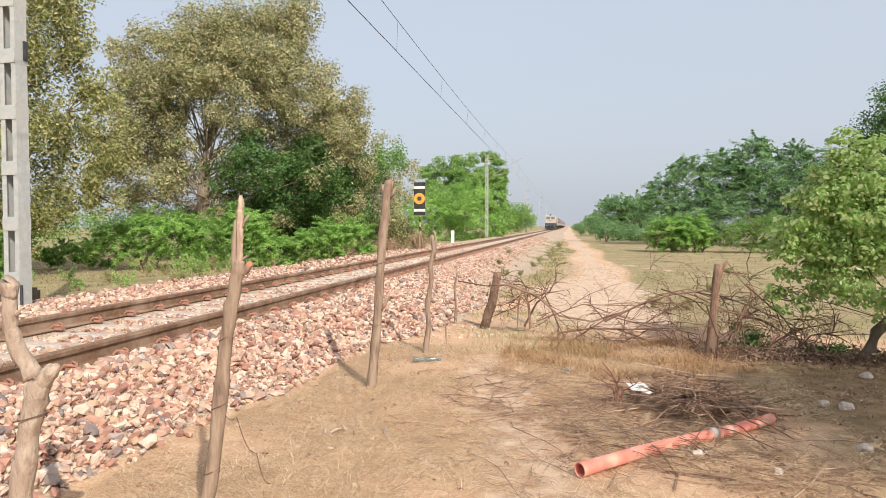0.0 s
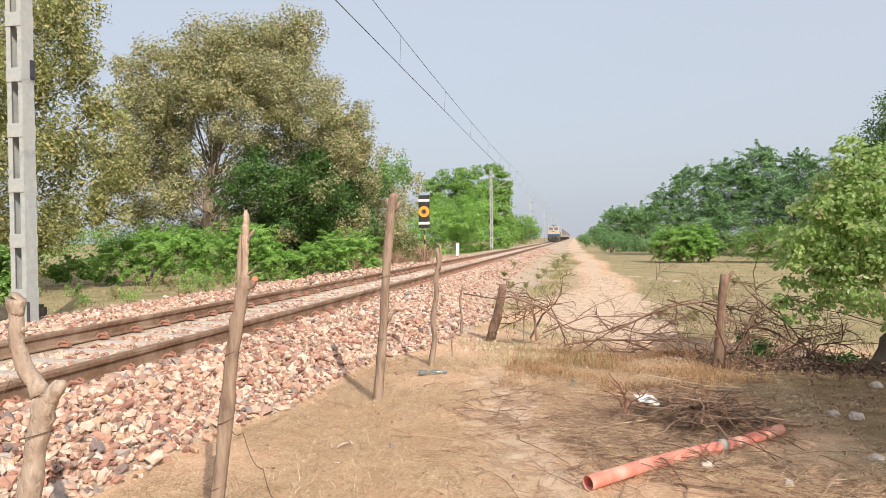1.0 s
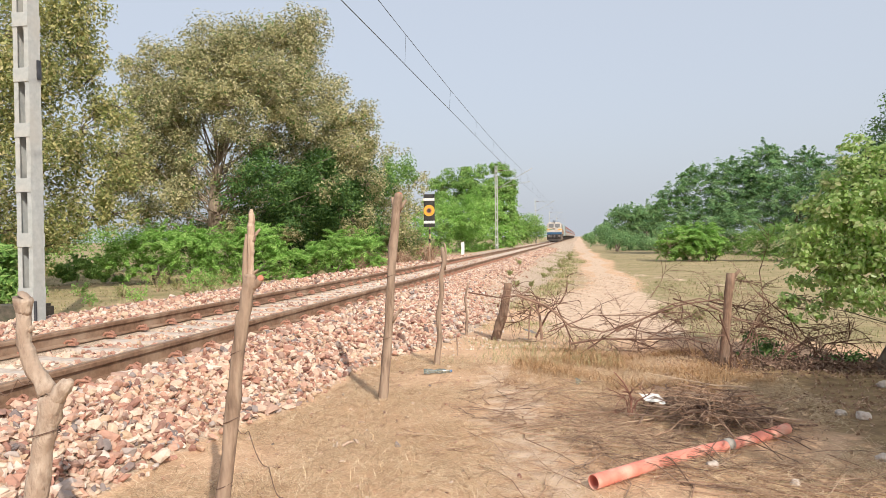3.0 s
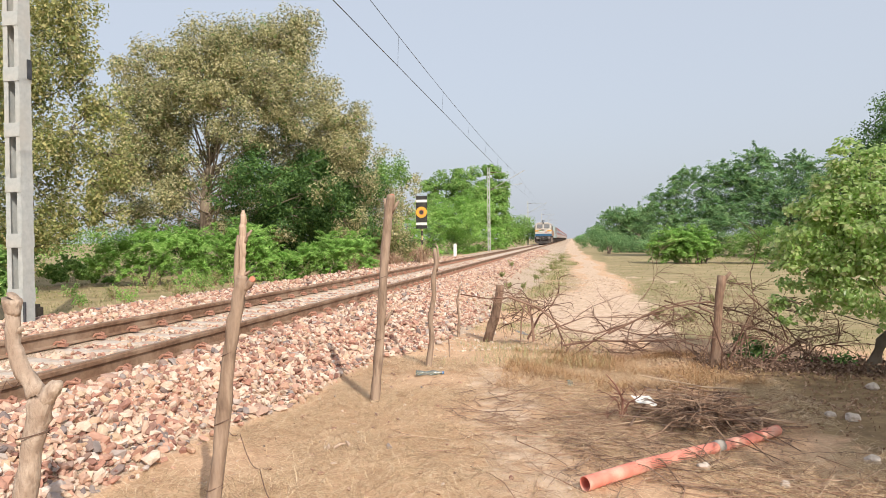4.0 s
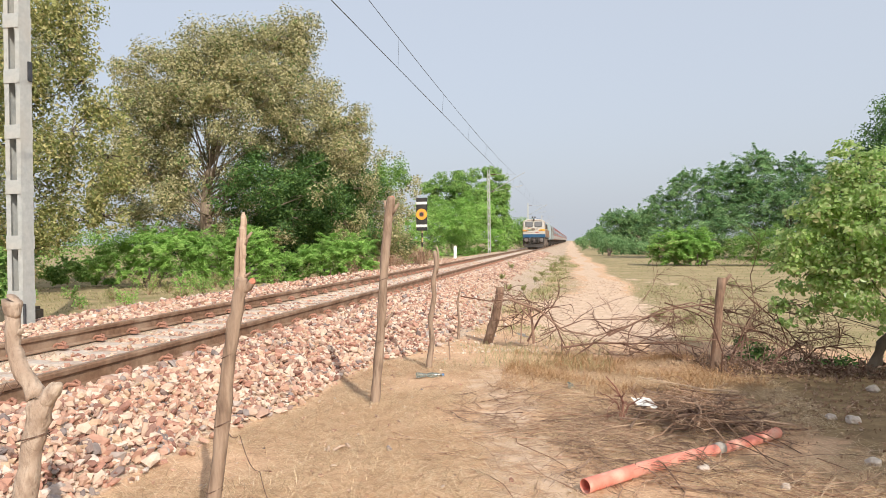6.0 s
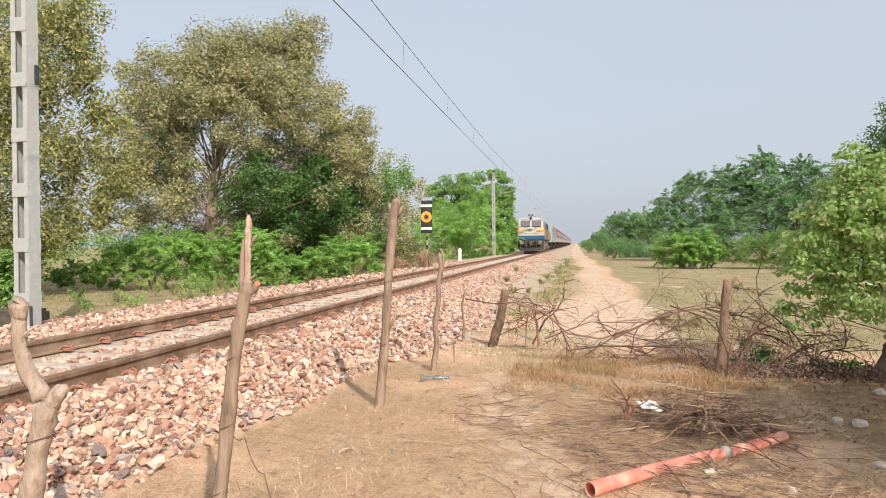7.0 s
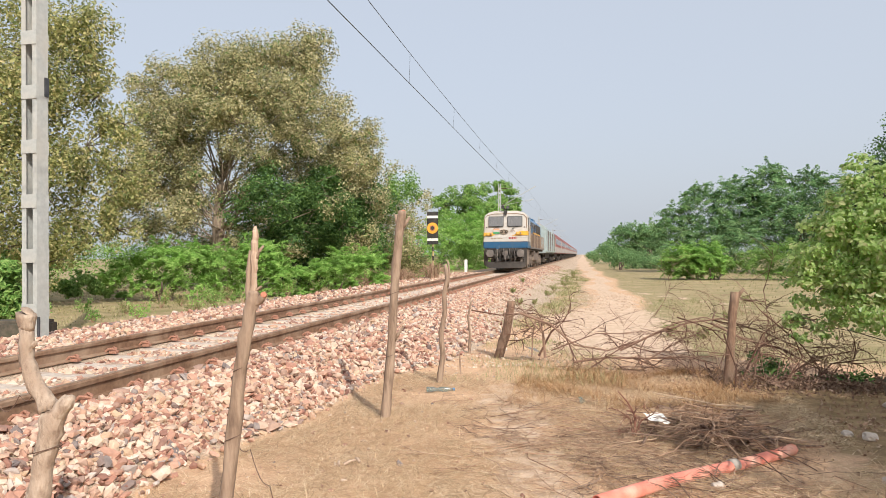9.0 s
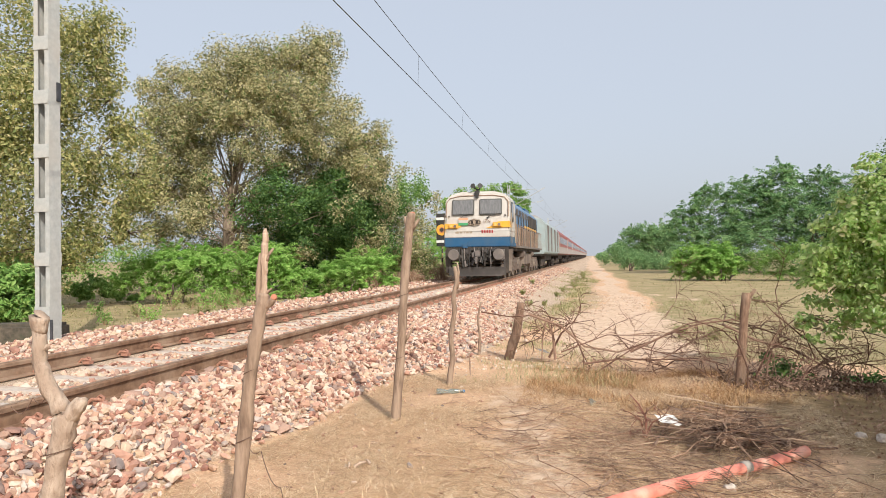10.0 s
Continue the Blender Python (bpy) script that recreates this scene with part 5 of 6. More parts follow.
    for x, z in ((-0.66, 1.0), (0.60, 0.98), (-0.44, 1.22), (0.38, 1.24), (0.72, 1.28)):
        g = Geo()
        g.box((x, -0.12, z), (0.16, 0.2, 0.18))
        g.tube([(x, -0.22, z), (x, -0.3, z)], 0.05, 10)
        part("jumper_box", g, T_COW, lo, bevel=0.015)
    g = Geo()
    g.box((0, 0.0, 1.12), (2.75, 0.06, 0.62))
    part("buffer_beam", g, T_DARK, lo)
    g = Geo()
    g.box((0, -0.12, 0.38), (2.50, 0.05, 0.36), Matrix.Rotation(0.15, 3, "X"))
    for x in (-1.2, -0.6, 0, 0.6, 1.2):
        g.box((x, 0.0, 0.62), (0.06, 0.25, 0.55))
    g.box((0, -0.14, 0.20), (2.2, 0.06, 0.08))
    part("cowcatcher", g, T_COW, lo, "dusty grey cowcatcher plate", bevel=0.01)
    for x in (-1.3, 1.3):
        g = Geo()
        g.box((x, -0.02, 0.75), (0.16, 0.1, 0.9))
        part("guard_plate", g, T_DARK, lo, bevel=0.01)
    for s in (-1, 1):
        g = Geo()
        for z in (0.45, 0.8, 1.15):
            g.box((s * 1.38, 0.55, z), (0.2, 0.5, 0.05))
        for y in (0.28, 0.82):
            g.box((s * 1.38, y, 0.85), (0.2, 0.04, 0.95))
        part("cab_step", g, T_DUST, lo)
    bogie(lo, 4.2, 4.6, 3, 0.53)
    bogie(lo, 15.0, 4.6, 3, 0.53)
    return lo


def coach(name, label, body_mat, band_mat, windows, length=23.2):
    c = tagged(thing(name), label, "railway coach", "coaches of the train")
    side = [(-1.52, 1.15), (1.52, 1.15), (1.60, 2.0), (1.58, 3.35), (1.30, 3.72), (-1.30, 3.72), (-1.58, 3.35), (-1.60, 2.0)]
    g = Geo()
    g.prism(side, 0.3, length)
    part("body", g, body_mat, c, bevel=0.03)
    g = Geo()
    g.prism([(-1.32, 3.70), (1.32, 3.70), (1.0, 3.92), (0.5, 4.02), (-0.5, 4.02), (-1.0, 3.92)], 0.35, length - 0.05)
    part("roof", g, T_ROOF, c, "dusty grey roof")
    for s in (-1, 1):
        g = Geo()
        g.box((s * 1.585, length / 2 + 0.15, 1.62), (0.07, length - 0.4, 0.72))
        part("lower_band", g, band_mat, c)
        if windows:
            wg = Geo()
            wg.box((0, 0, 0), (0.05, 1.25, 0.72))
            wm = wg.mesh("window", T_GLASS, bevel=0.03)
            for k in range(10):
                w = part("window", wm, None, c)
                w.location = (s * 1.60, 2.9 + k * 1.95, 2.68)
            dg = Geo()
            dg.box((0, 0, 0), (0.05, 0.8, 1.95))
            dm = dg.mesh("door", T_PALE, bevel=0.02)
            for y in (1.0, length - 0.8):
                w = part("door", dm, None, c)
                w.location = (s * 1.60, y, 2.2)
        else:
            dg = Geo()
            dg.box((0, 0, 0), (0.06, 1.5, 2.0))
            dg.box((s * 0.03, 0, 0.6), (0.04, 0.9, 0.4))
            dm = dg.mesh("door", T_GREY, bevel=0.02)
            for y in (4.0, 8.2, 13.5, 18.0):
                w = part("door", dm, None, c)
                w.location = (s * 1.60, y, 2.35)
    g = Geo()
    g.box((0, length / 2, 0.95), (2.3, 9.0, 0.6))
    g.box((0, length / 2, 1.12), (2.7, length - 0.6, 0.2))
    part("underframe", g, T_DARK, c, "dark underframe with equipment boxes", bevel=0.03)
    g = Geo()
    g.box((0, 0.12, 2.3), (1.3, 0.45, 2.2))
    part("gangway", g, T_BLACK, c)
    for y in (3.6, length - 3.3):
        g = Geo()
        for x in (-1.1, 1.1):
            g.box((x, y, 0.62), (0.16, 3.4, 0.3))
            for dy in (-1.28, 1.28):
                g.tube([(x * 0.8, y + dy, 0.45), (x * 0.7, y + dy, 0.45)], 0.45, 14)
                g.box((x * 1.05, y + dy, 0.45), (0.2, 0.3, 0.3))
        g.box((0, y, 0.62), (2.2, 0.5, 0.22))
        part("bogie", g, T_DARK, c)
    return c


LOCO = locomotive()
VAN = coach("generator_van", "pale teal generator van with grey doors", T_TEAL, T_TEAL, False, 21.0)
RED = coach("passenger_coach", "red passenger coach with a pale lower band", T_RED, T_PALE, True)
COACHES = [RED] + [copy_thing(RED, Matrix.Identity(4)) for _ in range(13)]


# ---- ballast stones ----
def ico():
    p = (1 + 5 ** 0.5) / 2
    v = np.array([(-1, p, 0), (1, p, 0), (-1, -p, 0), (1, -p, 0), (0, -1, p), (0, 1, p), (0, -1, -p), (0, 1, -p), (p, 0, -1), (p, 0, 1), (-p, 0, -1), (-p, 0, 1)], float)
    v /= np.linalg.norm(v[0])
    f = np.array([(0, 11, 5), (0, 5, 1), (0, 1, 7), (0, 7, 10), (0, 10, 11), (1, 5, 9), (5, 11, 4), (11, 10, 2), (10, 7, 6), (7, 1, 8),
                  (3, 9, 4), (3, 4, 2), (3, 2, 6), (3, 6, 8), (3, 8, 9), (4, 9, 5), (2, 4, 11), (6, 2, 10), (8, 6, 7), (9, 8, 1)])
    return v, f


ICO_V, ICO_F = ico()


def spins(n, rng):
    """Broken stones come to rest on a flat side: any turn about the upright, some tilt."""
    a = rng.uniform(0, math.pi, n)
    k = rng.normal(size=(n, 2)) * np.where(rng.random(n) < 0.2, 0.8, 0.24)[:, None]
    q = np.stack([np.cos(a), k[:, 0], k[:, 1], np.sin(a)], axis=1)
    q /= np.linalg.norm(q, axis=1, keepdims=True)
    w, x, y, z = q.T
    return np.stack([1 - 2 * (y * y + z * z), 2 * (x * y - w * z), 2 * (x * z + w * y), 2 * (x * y + w * z), 1 - 2 * (x * x + z * z), 2 * (y * z - w * x),
                     2 * (x * z - w * y), 2 * (y * z + w * x), 1 - 2 * (x * x + y * y)], axis=1).reshape(n, 3, 3)


def rocks(n, rng):
    """Angular broken stones, unit size, about the origin."""
    q = rng.normal(size=(n, 4))
    q /= np.linalg.norm(q, axis=1, keepdims=True)
    a, b, c, d = q.T
    turn = np.stack([1 - 2 * (c * c + d * d), 2 * (b * c - a * d), 2 * (b * d + a * c), 2 * (b * c + a * d), 1 - 2 * (b * b + d * d), 2 * (c * d - a * b),
                     2 * (b * d - a * c), 2 * (c * d + a * b), 1 - 2 * (b * b + c * c)], axis=1).reshape(n, 3, 3)
    v = np.einsum("nij,kj->nki", turn, ICO_V)
    # pressed towards a block, then chipped
    v = v / (np.sum(np.abs(v) ** 4, axis=2, keepdims=True) ** 0.25)
    v = v * rng.uniform(0.60, 1.06, (n, 12, 1)) + rng.normal(size=(n, 12, 3)) * 0.05
    v = v * np.stack([rng.uniform(0.75, 1.75, n), rng.uniform(0.6, 1.15, n), rng.uniform(0.35, 0.85, n)], axis=1)[:, None, :]
    return np.einsum("nij,nkj->nki", spins(n, rng), v)


def stone_field(name, n, xr0, xr1, y0, y1, r0, r1, parent, lift=0.3, seed=3, along=1.0, toe=False):
    rng = np.random.default_rng(seed)
    y = y0 + (y1 - y0) * rng.random(n) ** along
    if toe:
        hi = np.minimum(toe_right(y), 3.05 - 0.5 * smooth01(12, 20, y)) - 0.13 + rng.normal(size=n) * (0.08 + 0.2 * (y > 12))
        x = TRACK_X + xr0 + (hi - xr0) * rng.random(n) ** 0.9
    else:
        x = TRACK_X + rng.uniform(xr0, xr1, n)
    r = rng.uniform(r0, r1, n) * np.where(rng.random(n) < 0.12, 1.45, 1.0)
    z = height(x, y) + r * lift * rng.uniform(-0.3, 2.3, n)
    v = rocks(n, rng) * r[:, None, None] + np.stack([x, y, z], axis=1)[:, None, :]
    f = (ICO_F[None] + 12 * np.arange(n)[:, None, None]).reshape(-1, 3)
    return tagged(part(name, quick_mesh(name, v.reshape(-1, 3), f, STONE), None, parent), kind="stuff")


def build_ballast():
    bed = tagged(thing("ballast"), "bed of broken pink, buff and grey ballast stones", "ballast", kind="structure")
    stone_field("slope_stones", 18000, 1.1, 0, 1.6, 14.5, 0.018, 0.041, bed, 0.6, 41, 0.95, True)
    stone_field("rear_slope_stones", 1500, 1.1, 0, -8, 1.7, 0.022, 0.045, bed, 0.5, 54, 1.0, True)
    stone_field("rear_crib_stones", 1300, -4.0, 0.78, -8, 3.5, 0.024, 0.045, bed, 0.2, 55)
    stone_field("crib_stones", 3600, -0.78, 0.78, 2.5, 15, 0.022, 0.04, bed, 0.1, 42)
    stone_field("far_shoulder_stones", 8000, -4.1, -1.0, 4.0, 17, 0.024, 0.046, bed, 0.4, 43)
    stone_field("distant_slope_stones", 9000, 1.15, 0, 14.5, 36, 0.02, 0.038, bed, 0.35, 44, 1.2, True)
    stone_field("distant_crib_stones", 2100, -0.78, 0.78, 15, 40, 0.03, 0.05, bed, 0.1, 45)
    stone_field("verge_stones", 2600, 1.2, 0, 36, 75, 0.03, 0.055, bed, 0.3, 49, 1.2, True)
    stone_field("distant_far_stones", 3600, -4.0, -1.0, 17, 45, 0.035, 0.06, bed, 0.4, 46)
    # stones of the near slope that lie on top, one by one
    rng = np.random.default_rng(47)
    shapes = []
    for k in range(14):
        v = rocks(1, rng)[0] * 0.033
        shapes.append(quick_mesh("stone", v, ICO_F, STONE))
    for k in range(300):
        y = rng.uniform(2.9, 7.2)
        x = TRACK_X + 1.3 + (toe_right(y) - 0.1 - 1.3) * rng.random()
        s = part("stone", shapes[k % 14], None, bed)
        s.location = (x, y, float(height(x, y)) + rng.uniform(0.02, 0.045))
        s.rotation_euler = (float(rng.normal() * 0.35), float(rng.normal() * 0.35), float(rng.uniform(0, 6.28)))
        s.scale = (float(rng.uniform(0.75, 1.25)),) * 3
    return bed


build_ballast()


def loose_stones():
    rng = np.random.default_rng(48)
    n = 480
    x = np.concatenate([rng.uniform(-2.9, 1.4, n // 3), rng.normal(-2.0, 0.5, n - n // 3)])
    y = np.concatenate([rng.uniform(2.5, 9, n // 3), rng.uniform(4, 16, n - n // 3)])
    r = rng.uniform(0.006, 0.022, n)
    v = rocks(n, rng) * r[:, None, None] + np.stack([x, y, height(x, y) + r * 0.3], axis=1)[:, None, :]
    f = (ICO_F[None] + 12 * np.arange(n)[:, None, None]).reshape(-1, 3)
    ob = new("loose_stones", quick_mesh("loose_stones", v.reshape(-1, 3), f, STONE))
    tagged(ob, "scattered small stones on the sandy earth", "stones", kind="stuff")
    n = 3200
    y = np.where(rng.random(n) < 0.4, rng.normal(23.5, 2.6, n), 9.5 + 34 * rng.random(n) ** 2.2)
    x = np.where(np.abs(y - 23.5) < 5, path_x(y) + rng.normal(size=n) * 0.75 - 0.3, path_x(y) + rng.normal(size=n) * 1.3 - 1.0)
    r = rng.uniform(0.010, 0.028, n)
    v = rocks(n, rng) * r[:, None, None] + np.stack([x, y, height(x, y) + r * 0.2], axis=1)[:, None, :]
    f = (ICO_F[None] + 12 * np.arange(n)[:, None, None]).reshape(-1, 3)
    ob = new("path_stones", quick_mesh("path_stones", v.reshape(-1, 3), f, GRAVEL))
    tagged(ob, "stones strewn along the worn path", "stones", kind="stuff")


loose_stones()


# ---- grass and straw ----
def blades(name, x, y, length, width, lean, material, label, category, rng, lift=0.0):
    n = len(x)
    z = height(x, y) + lift
    a = rng.uniform(0, 2 * math.pi, n)
    d = np.stack([np.cos(a) * np.sin(lean), np.sin(a) * np.sin(lean), np.cos(lean)], axis=1)
    side = np.stack([-np.sin(a), np.cos(a), np.zeros(n)], axis=1) * (np.broadcast_to(width, n) / 2)[:, None]
    p = np.stack([x, y, z], axis=1)
    bend = np.stack([np.cos(a), np.sin(a), -0.6 * np.ones(n)], axis=1) * (length * 0.12)[:, None]
    m = p + d * (length * 0.55)[:, None]
    t = p + d * length[:, None] + bend
    m = m + np.array([0, 0, 0.004])
    v = np.stack([p - side, p + side, m + side * 0.8, m - side * 0.8, t + side * 0.15, t - side * 0.15], axis=1).reshape(-1, 3)
    v[:, 2] = np.maximum(v[:, 2], 0.002)
    k = 6 * np.arange(n)[:, None]
    me = quick_mesh(name, v, np.concatenate([k + np.array([[0, 1, 2, 3]]), k + np.array([[3, 2, 4, 5]])], axis=0), material)
    ob = new(name, me)
    tagged(ob, label, category, kind="stuff")
    return ob


def patchy(x, y, s, cut, rng):
    w = np.sin(x * s + 1.3 * np.sin(y * s * 0.7)) * np.sin(y * s * 1.1 + 0.9 * np.sin(x * s * 0.6)) + rng.normal(size=len(x)) * 0.35
    return w > cut


def build_grass():
    rng = np.random.default_rng(51)

    def area(n, x0, x1, y0, y1, cut=-9, s=2.0, p=1.0):
        x = rng.uniform(x0, x1, n)
        y = y0 + (y1 - y0) * rng.random(n) ** p
        k = patchy(x, y, s, cut, rng) & (x - TRACK_X > toe_right(y) + 0.02)
        # the worn rut stays nearly bare
        k &= (np.abs(x - rut_x(y)) > (0.12 + 0.4 * rng.random(n))) | (y > 8.2) | (rng.random(n) < 0.3)
        return x[k], y[k]

    x, y = area(110000, -3.0, 2.2, 2.3, 9.0, -0.45, 2.2)
    n = len(x)
    blades("lying_straw", x, y, rng.uniform(0.05, 0.19, n), 0.0028, rng.uniform(1.3, 1.54, n), STRAW, "flattened dry straw on the earth", "straw", rng, 0.006)
    x, y = area(20000, -2.9, 5.0, -5.0, 2.4, -0.35, 2.2)
    n = len(x)
    blades("rear_straw", x, y, rng.uniform(0.06, 0.18, n), 0.005, rng.uniform(1.2, 1.5, n), STRAW, "flattened dry straw on the earth", "straw", rng, 0.006)
    x, y = area(4200, -2.6, 0.3, 2.3, 8.0, 0.1, 3.1)
    n = len(x)
    blades("dry_tufts", x, y, rng.uniform(0.04, 0.12, n), 0.0024, rng.uniform(0.5, 1.25, n), STRAW, "short dry grass tufts", "grass", rng)
    x, y = area(30000, -0.8, 2.0, 7.0, 9.5, 0.0, 3.4)
    n = len(x)
    blades("dry_grass", x, y, rng.uniform(0.05, 0.17, n), 0.0035, rng.uniform(0.4, 1.4, n), BROWNGRASS, "matted brown dry grass below the thorn branches", "grass", rng)
    x, y = area(6000, -1.7, 0.5, 8.3, 12.0, 0.0, 1.8)
    n = len(x)
    blades("green_grass", x, y, rng.uniform(0.04, 0.15, n), 0.004, rng.uniform(0.1, 0.9, n), GREENGRASS, "sparse green grass by the fence", "grass", rng)
    # turf on both sides, far grass longer and wider
    xs, ys = [], []
    for n, x0, x1, y0, y1 in ((17000, 1.7, 16, 9.5, 24), (13000, 2.0, 30, 20, 55), (26000, -26, -8.8, 8, 34), ):
        x, y = rng.uniform(x0, x1, n), y0 + (y1 - y0) * rng.random(n) ** 1.3
        k = patchy(x, y, 0.9, -0.2, rng)
        xs.append(x[k]), ys.append(y[k])
    # ragged verge between the ballast and the path
    n = 15000
    y = 12 + 58 * rng.random(n) ** 1.3
    x = -1.1 + rng.normal(size=n) * 0.5 + 0.3 * np.sin(y * 0.7)
    k = patchy(x, y, 1.4, 0.45, rng) & (x < path_x(y) - 0.7)
    xs.append(x[k]), ys.append(y[k])
    x, y = np.concatenate(xs), np.concatenate(ys)
    n = len(x)
    blades("turf_grass", x, y, rng.uniform(0.03, 0.10, n), 0.005 + 0.0006 * y, rng.uniform(0.2, 1.2, n), GREENGRASS, "short yellowish green turf", "grass", rng)
    # fallen leaves and chaff below the shade
    n = 7000
    x, y = rng.uniform(0.9, 4.5, n), rng.uniform(3.6, 9.2, n)
    k = patchy(x, y, 2.3, -0.3, rng)
    p = np.stack([x[k], y[k], height(x[k], y[k]) + 0.012], axis=1)
    ob = new("leaf_litter", leaves("leaf_litter", p, 0.045, TWIG, 0.4, 0.0, rng))
    tagged(ob, "brown fallen leaves and chaff in the shade", "leaf litter", kind="stuff")


def hedge_litter():
    rng = np.random.default_rng(52)
    n = 5200
    x = rng.uniform(1.5, 4.6, n)
    y = 8.75 - 0.12 * (x - 1.6) + rng.normal(size=n) * 0.22
    p = np.stack([x, y, height(x, y) + rng.random(n) ** 2 * 0.13], axis=1)
    ob = new("hedge_litter", leaves("hedge_litter", p, 0.05, DARKTWIG, 0.45, 0.2, rng))
    tagged(ob, "bank of dark fallen leaves below the thorn fence", "leaf litter", kind="stuff")


def verge_tufts():
    rng = np.random.default_rng(53)
    xs, ys = [], []
    for k in range(20):
        cy = 16 + 32 * (k / 20) + rng.uniform(-1, 1)
        cx = float(path_x(cy)) - rng.uniform(1.0, 1.9)
        m = int(rng.integers(90, 220))
        xs.append(cx + rng.normal(size=m) * 0.2)
        ys.append(cy + rng.normal(size=m) * 0.42)
    x, y = np.concatenate(xs), np.concatenate(ys)
    n = len(x)
    blades("verge_grass", x, y, rng.uniform(0.06, 0.17, n), 0.005 + 0.0005 * y, rng.uniform(0.1, 1.0, n), GREENGRASS, "tufts of pale dry grass between track and path", "grass", rng)


build_grass()
hedge_litter()
verge_tufts()


# ---- weeds beside the track ----
def weed(x, y, r, seed, mat=None):
    rng = np.random.default_rng(seed)
    z = float(height(x, y))
    w = tagged(thing("weed", (x, y, z)), "small green weed growing beside the railway line", "weed", "weeds")
    g = Geo()
    ends = []
    for k in range(9):
        a, h = rng.uniform(0, 6.28), rng.uniform(0.6, 1.3) * r
        e = Vector((math.cos(a) * r * 0.6, math.sin(a) * r * 0.6, h))
        g.tube([(0, 0, -0.02), e * 0.5 + Vector((0, 0, 0.1 * r)), e], [0.008, 0.006, 0.003], 4)
        ends.append(e)
    part("stalk", g, TWIG, w)
    pts = np.concatenate([np.array(e)[None] * rng.uniform(0.4, 1.05, (26, 1)) + rng.normal(size=(26, 3)) * r * 0.13 for e in ends])
    tagged(part("foliage", leaves("foliage", pts, 0.05 + 0.06 * r, mat or L_MID, 0.4, 0.0, rng), None, w), kind="stuff")


for k, (x, y, r) in enumerate(((-2.4, 24, 0.3), (-1.9, 20.5, 0.32), (-1.5, 21.5, 0.25), (-2.7, 31, 0.4), (-1.2, 29, 0.45), (-0.9, 33, 0.5), (-1.0, 38, 0.6), (-0.6, 45, 0.6),
                              (1.6, 13.5, 0.35), (2.1, 13.0, 0.3), (-1.3, 26, 0.3), (-0.7, 52, 0.6), (3.4, 17.5, 0.3), (5.0, 23, 0.35))):
    weed(x, y, r * 0.55, 300 + k, L_WEED)


# low green plants along the field side of the line
for k in range(46):
    rr = random.Random(900 + k)
    y = 10 + 38 * (k / 46) + rr.uniform(-0.5, 0.5)
    weed(-9.4 - rr.random() ** 2 * 3.5 - 0.03 * y, y, rr.uniform(0.22, 0.55), 400 + k, (L_WEED, L_BRIGHT, L_MID, L_WEED)[k % 4])


# tufts scattered over the field beyond the line
for k in range(34):
    rr = random.Random(1900 + k)
    y = rr.uniform(11.5, 30)
    weed(-10.5 - rr.random() * 11, y, rr.uniform(0.12, 0.34), 500 + k, (L_WEED, L_MID, L_WEED, L_BRIGHT)[k % 4])


# ---- dry thorn branches ----
def twigs(g, pts, r, rnd, depth, spread=0.6, n=4, flat=0.5):
    for _ in range(n):
        k = rnd.uniform(0.2, 0.95) * (len(pts) - 1)
        i = int(k)
        p = Vector(pts[i]).lerp(Vector(pts[min(i + 1, len(pts) - 1)]), k - i)
        d = (Vector(pts[min(i + 1, len(pts) - 1)]) - Vector(pts[i])).normalized()
        d = (d * rnd.uniform(0.2, 1) + Vector((rnd.uniform(-1, 1), rnd.uniform(-1, 1), rnd.uniform(-1, 1) * flat))).normalized()
        ln = spread * rnd.uniform(0.4, 1.0)
        q = [p]
        curl = Vector((rnd.uniform(-1, 1), rnd.uniform(-1, 1), rnd.uniform(-1, 0.4) * flat)) * 0.38
        for s in range(4):
            d = (d + curl + Vector((rnd.uniform(-0.3, 0.3), rnd.uniform(-0.3, 0.3), rnd.uniform(-0.3, 0.25) * flat))).normalized()
            e = q[-1] + d * ln / 4
            e.z = max(e.z, 0.012)
            q.append(e)
        g.tube(q, [r, r * 0.85, r * 0.65, r * 0.45, r * 0.25], 4, False)
        if depth > 0:
            twigs(g, q, r * 0.6, rnd, depth - 1, spread * 0.5, n, flat)


def dry_branch(pts, r, seed, label, group, mat=None, spread=0.5, n=5, depth=1, flat=0.6, into=None):
    rnd = random.Random(seed)
    g = Geo()
    p0 = Vector(pts[0])
    loc = [Vector(p) for p in pts]
    out, rr = knobby(loc, [r * (1 - 0.6 * i / (len(loc) - 1)) for i in range(len(loc))], seed, 3)
    g.tube(out, rr, 6)
    twigs(g, out, r * 0.5, rnd, depth, spread, n, flat)
    if into is not None:
        k = len(into.v)
        into.v += g.v
        into.f += [tuple(i + k for i in f) for f in g.f]
        return None
    g.v = [v - p0 for v in g.v]
    ob = part("dry_branch", g, mat or TWIG)
    ob.location = p0
    return tagged(ob, label, "dry branch", group)


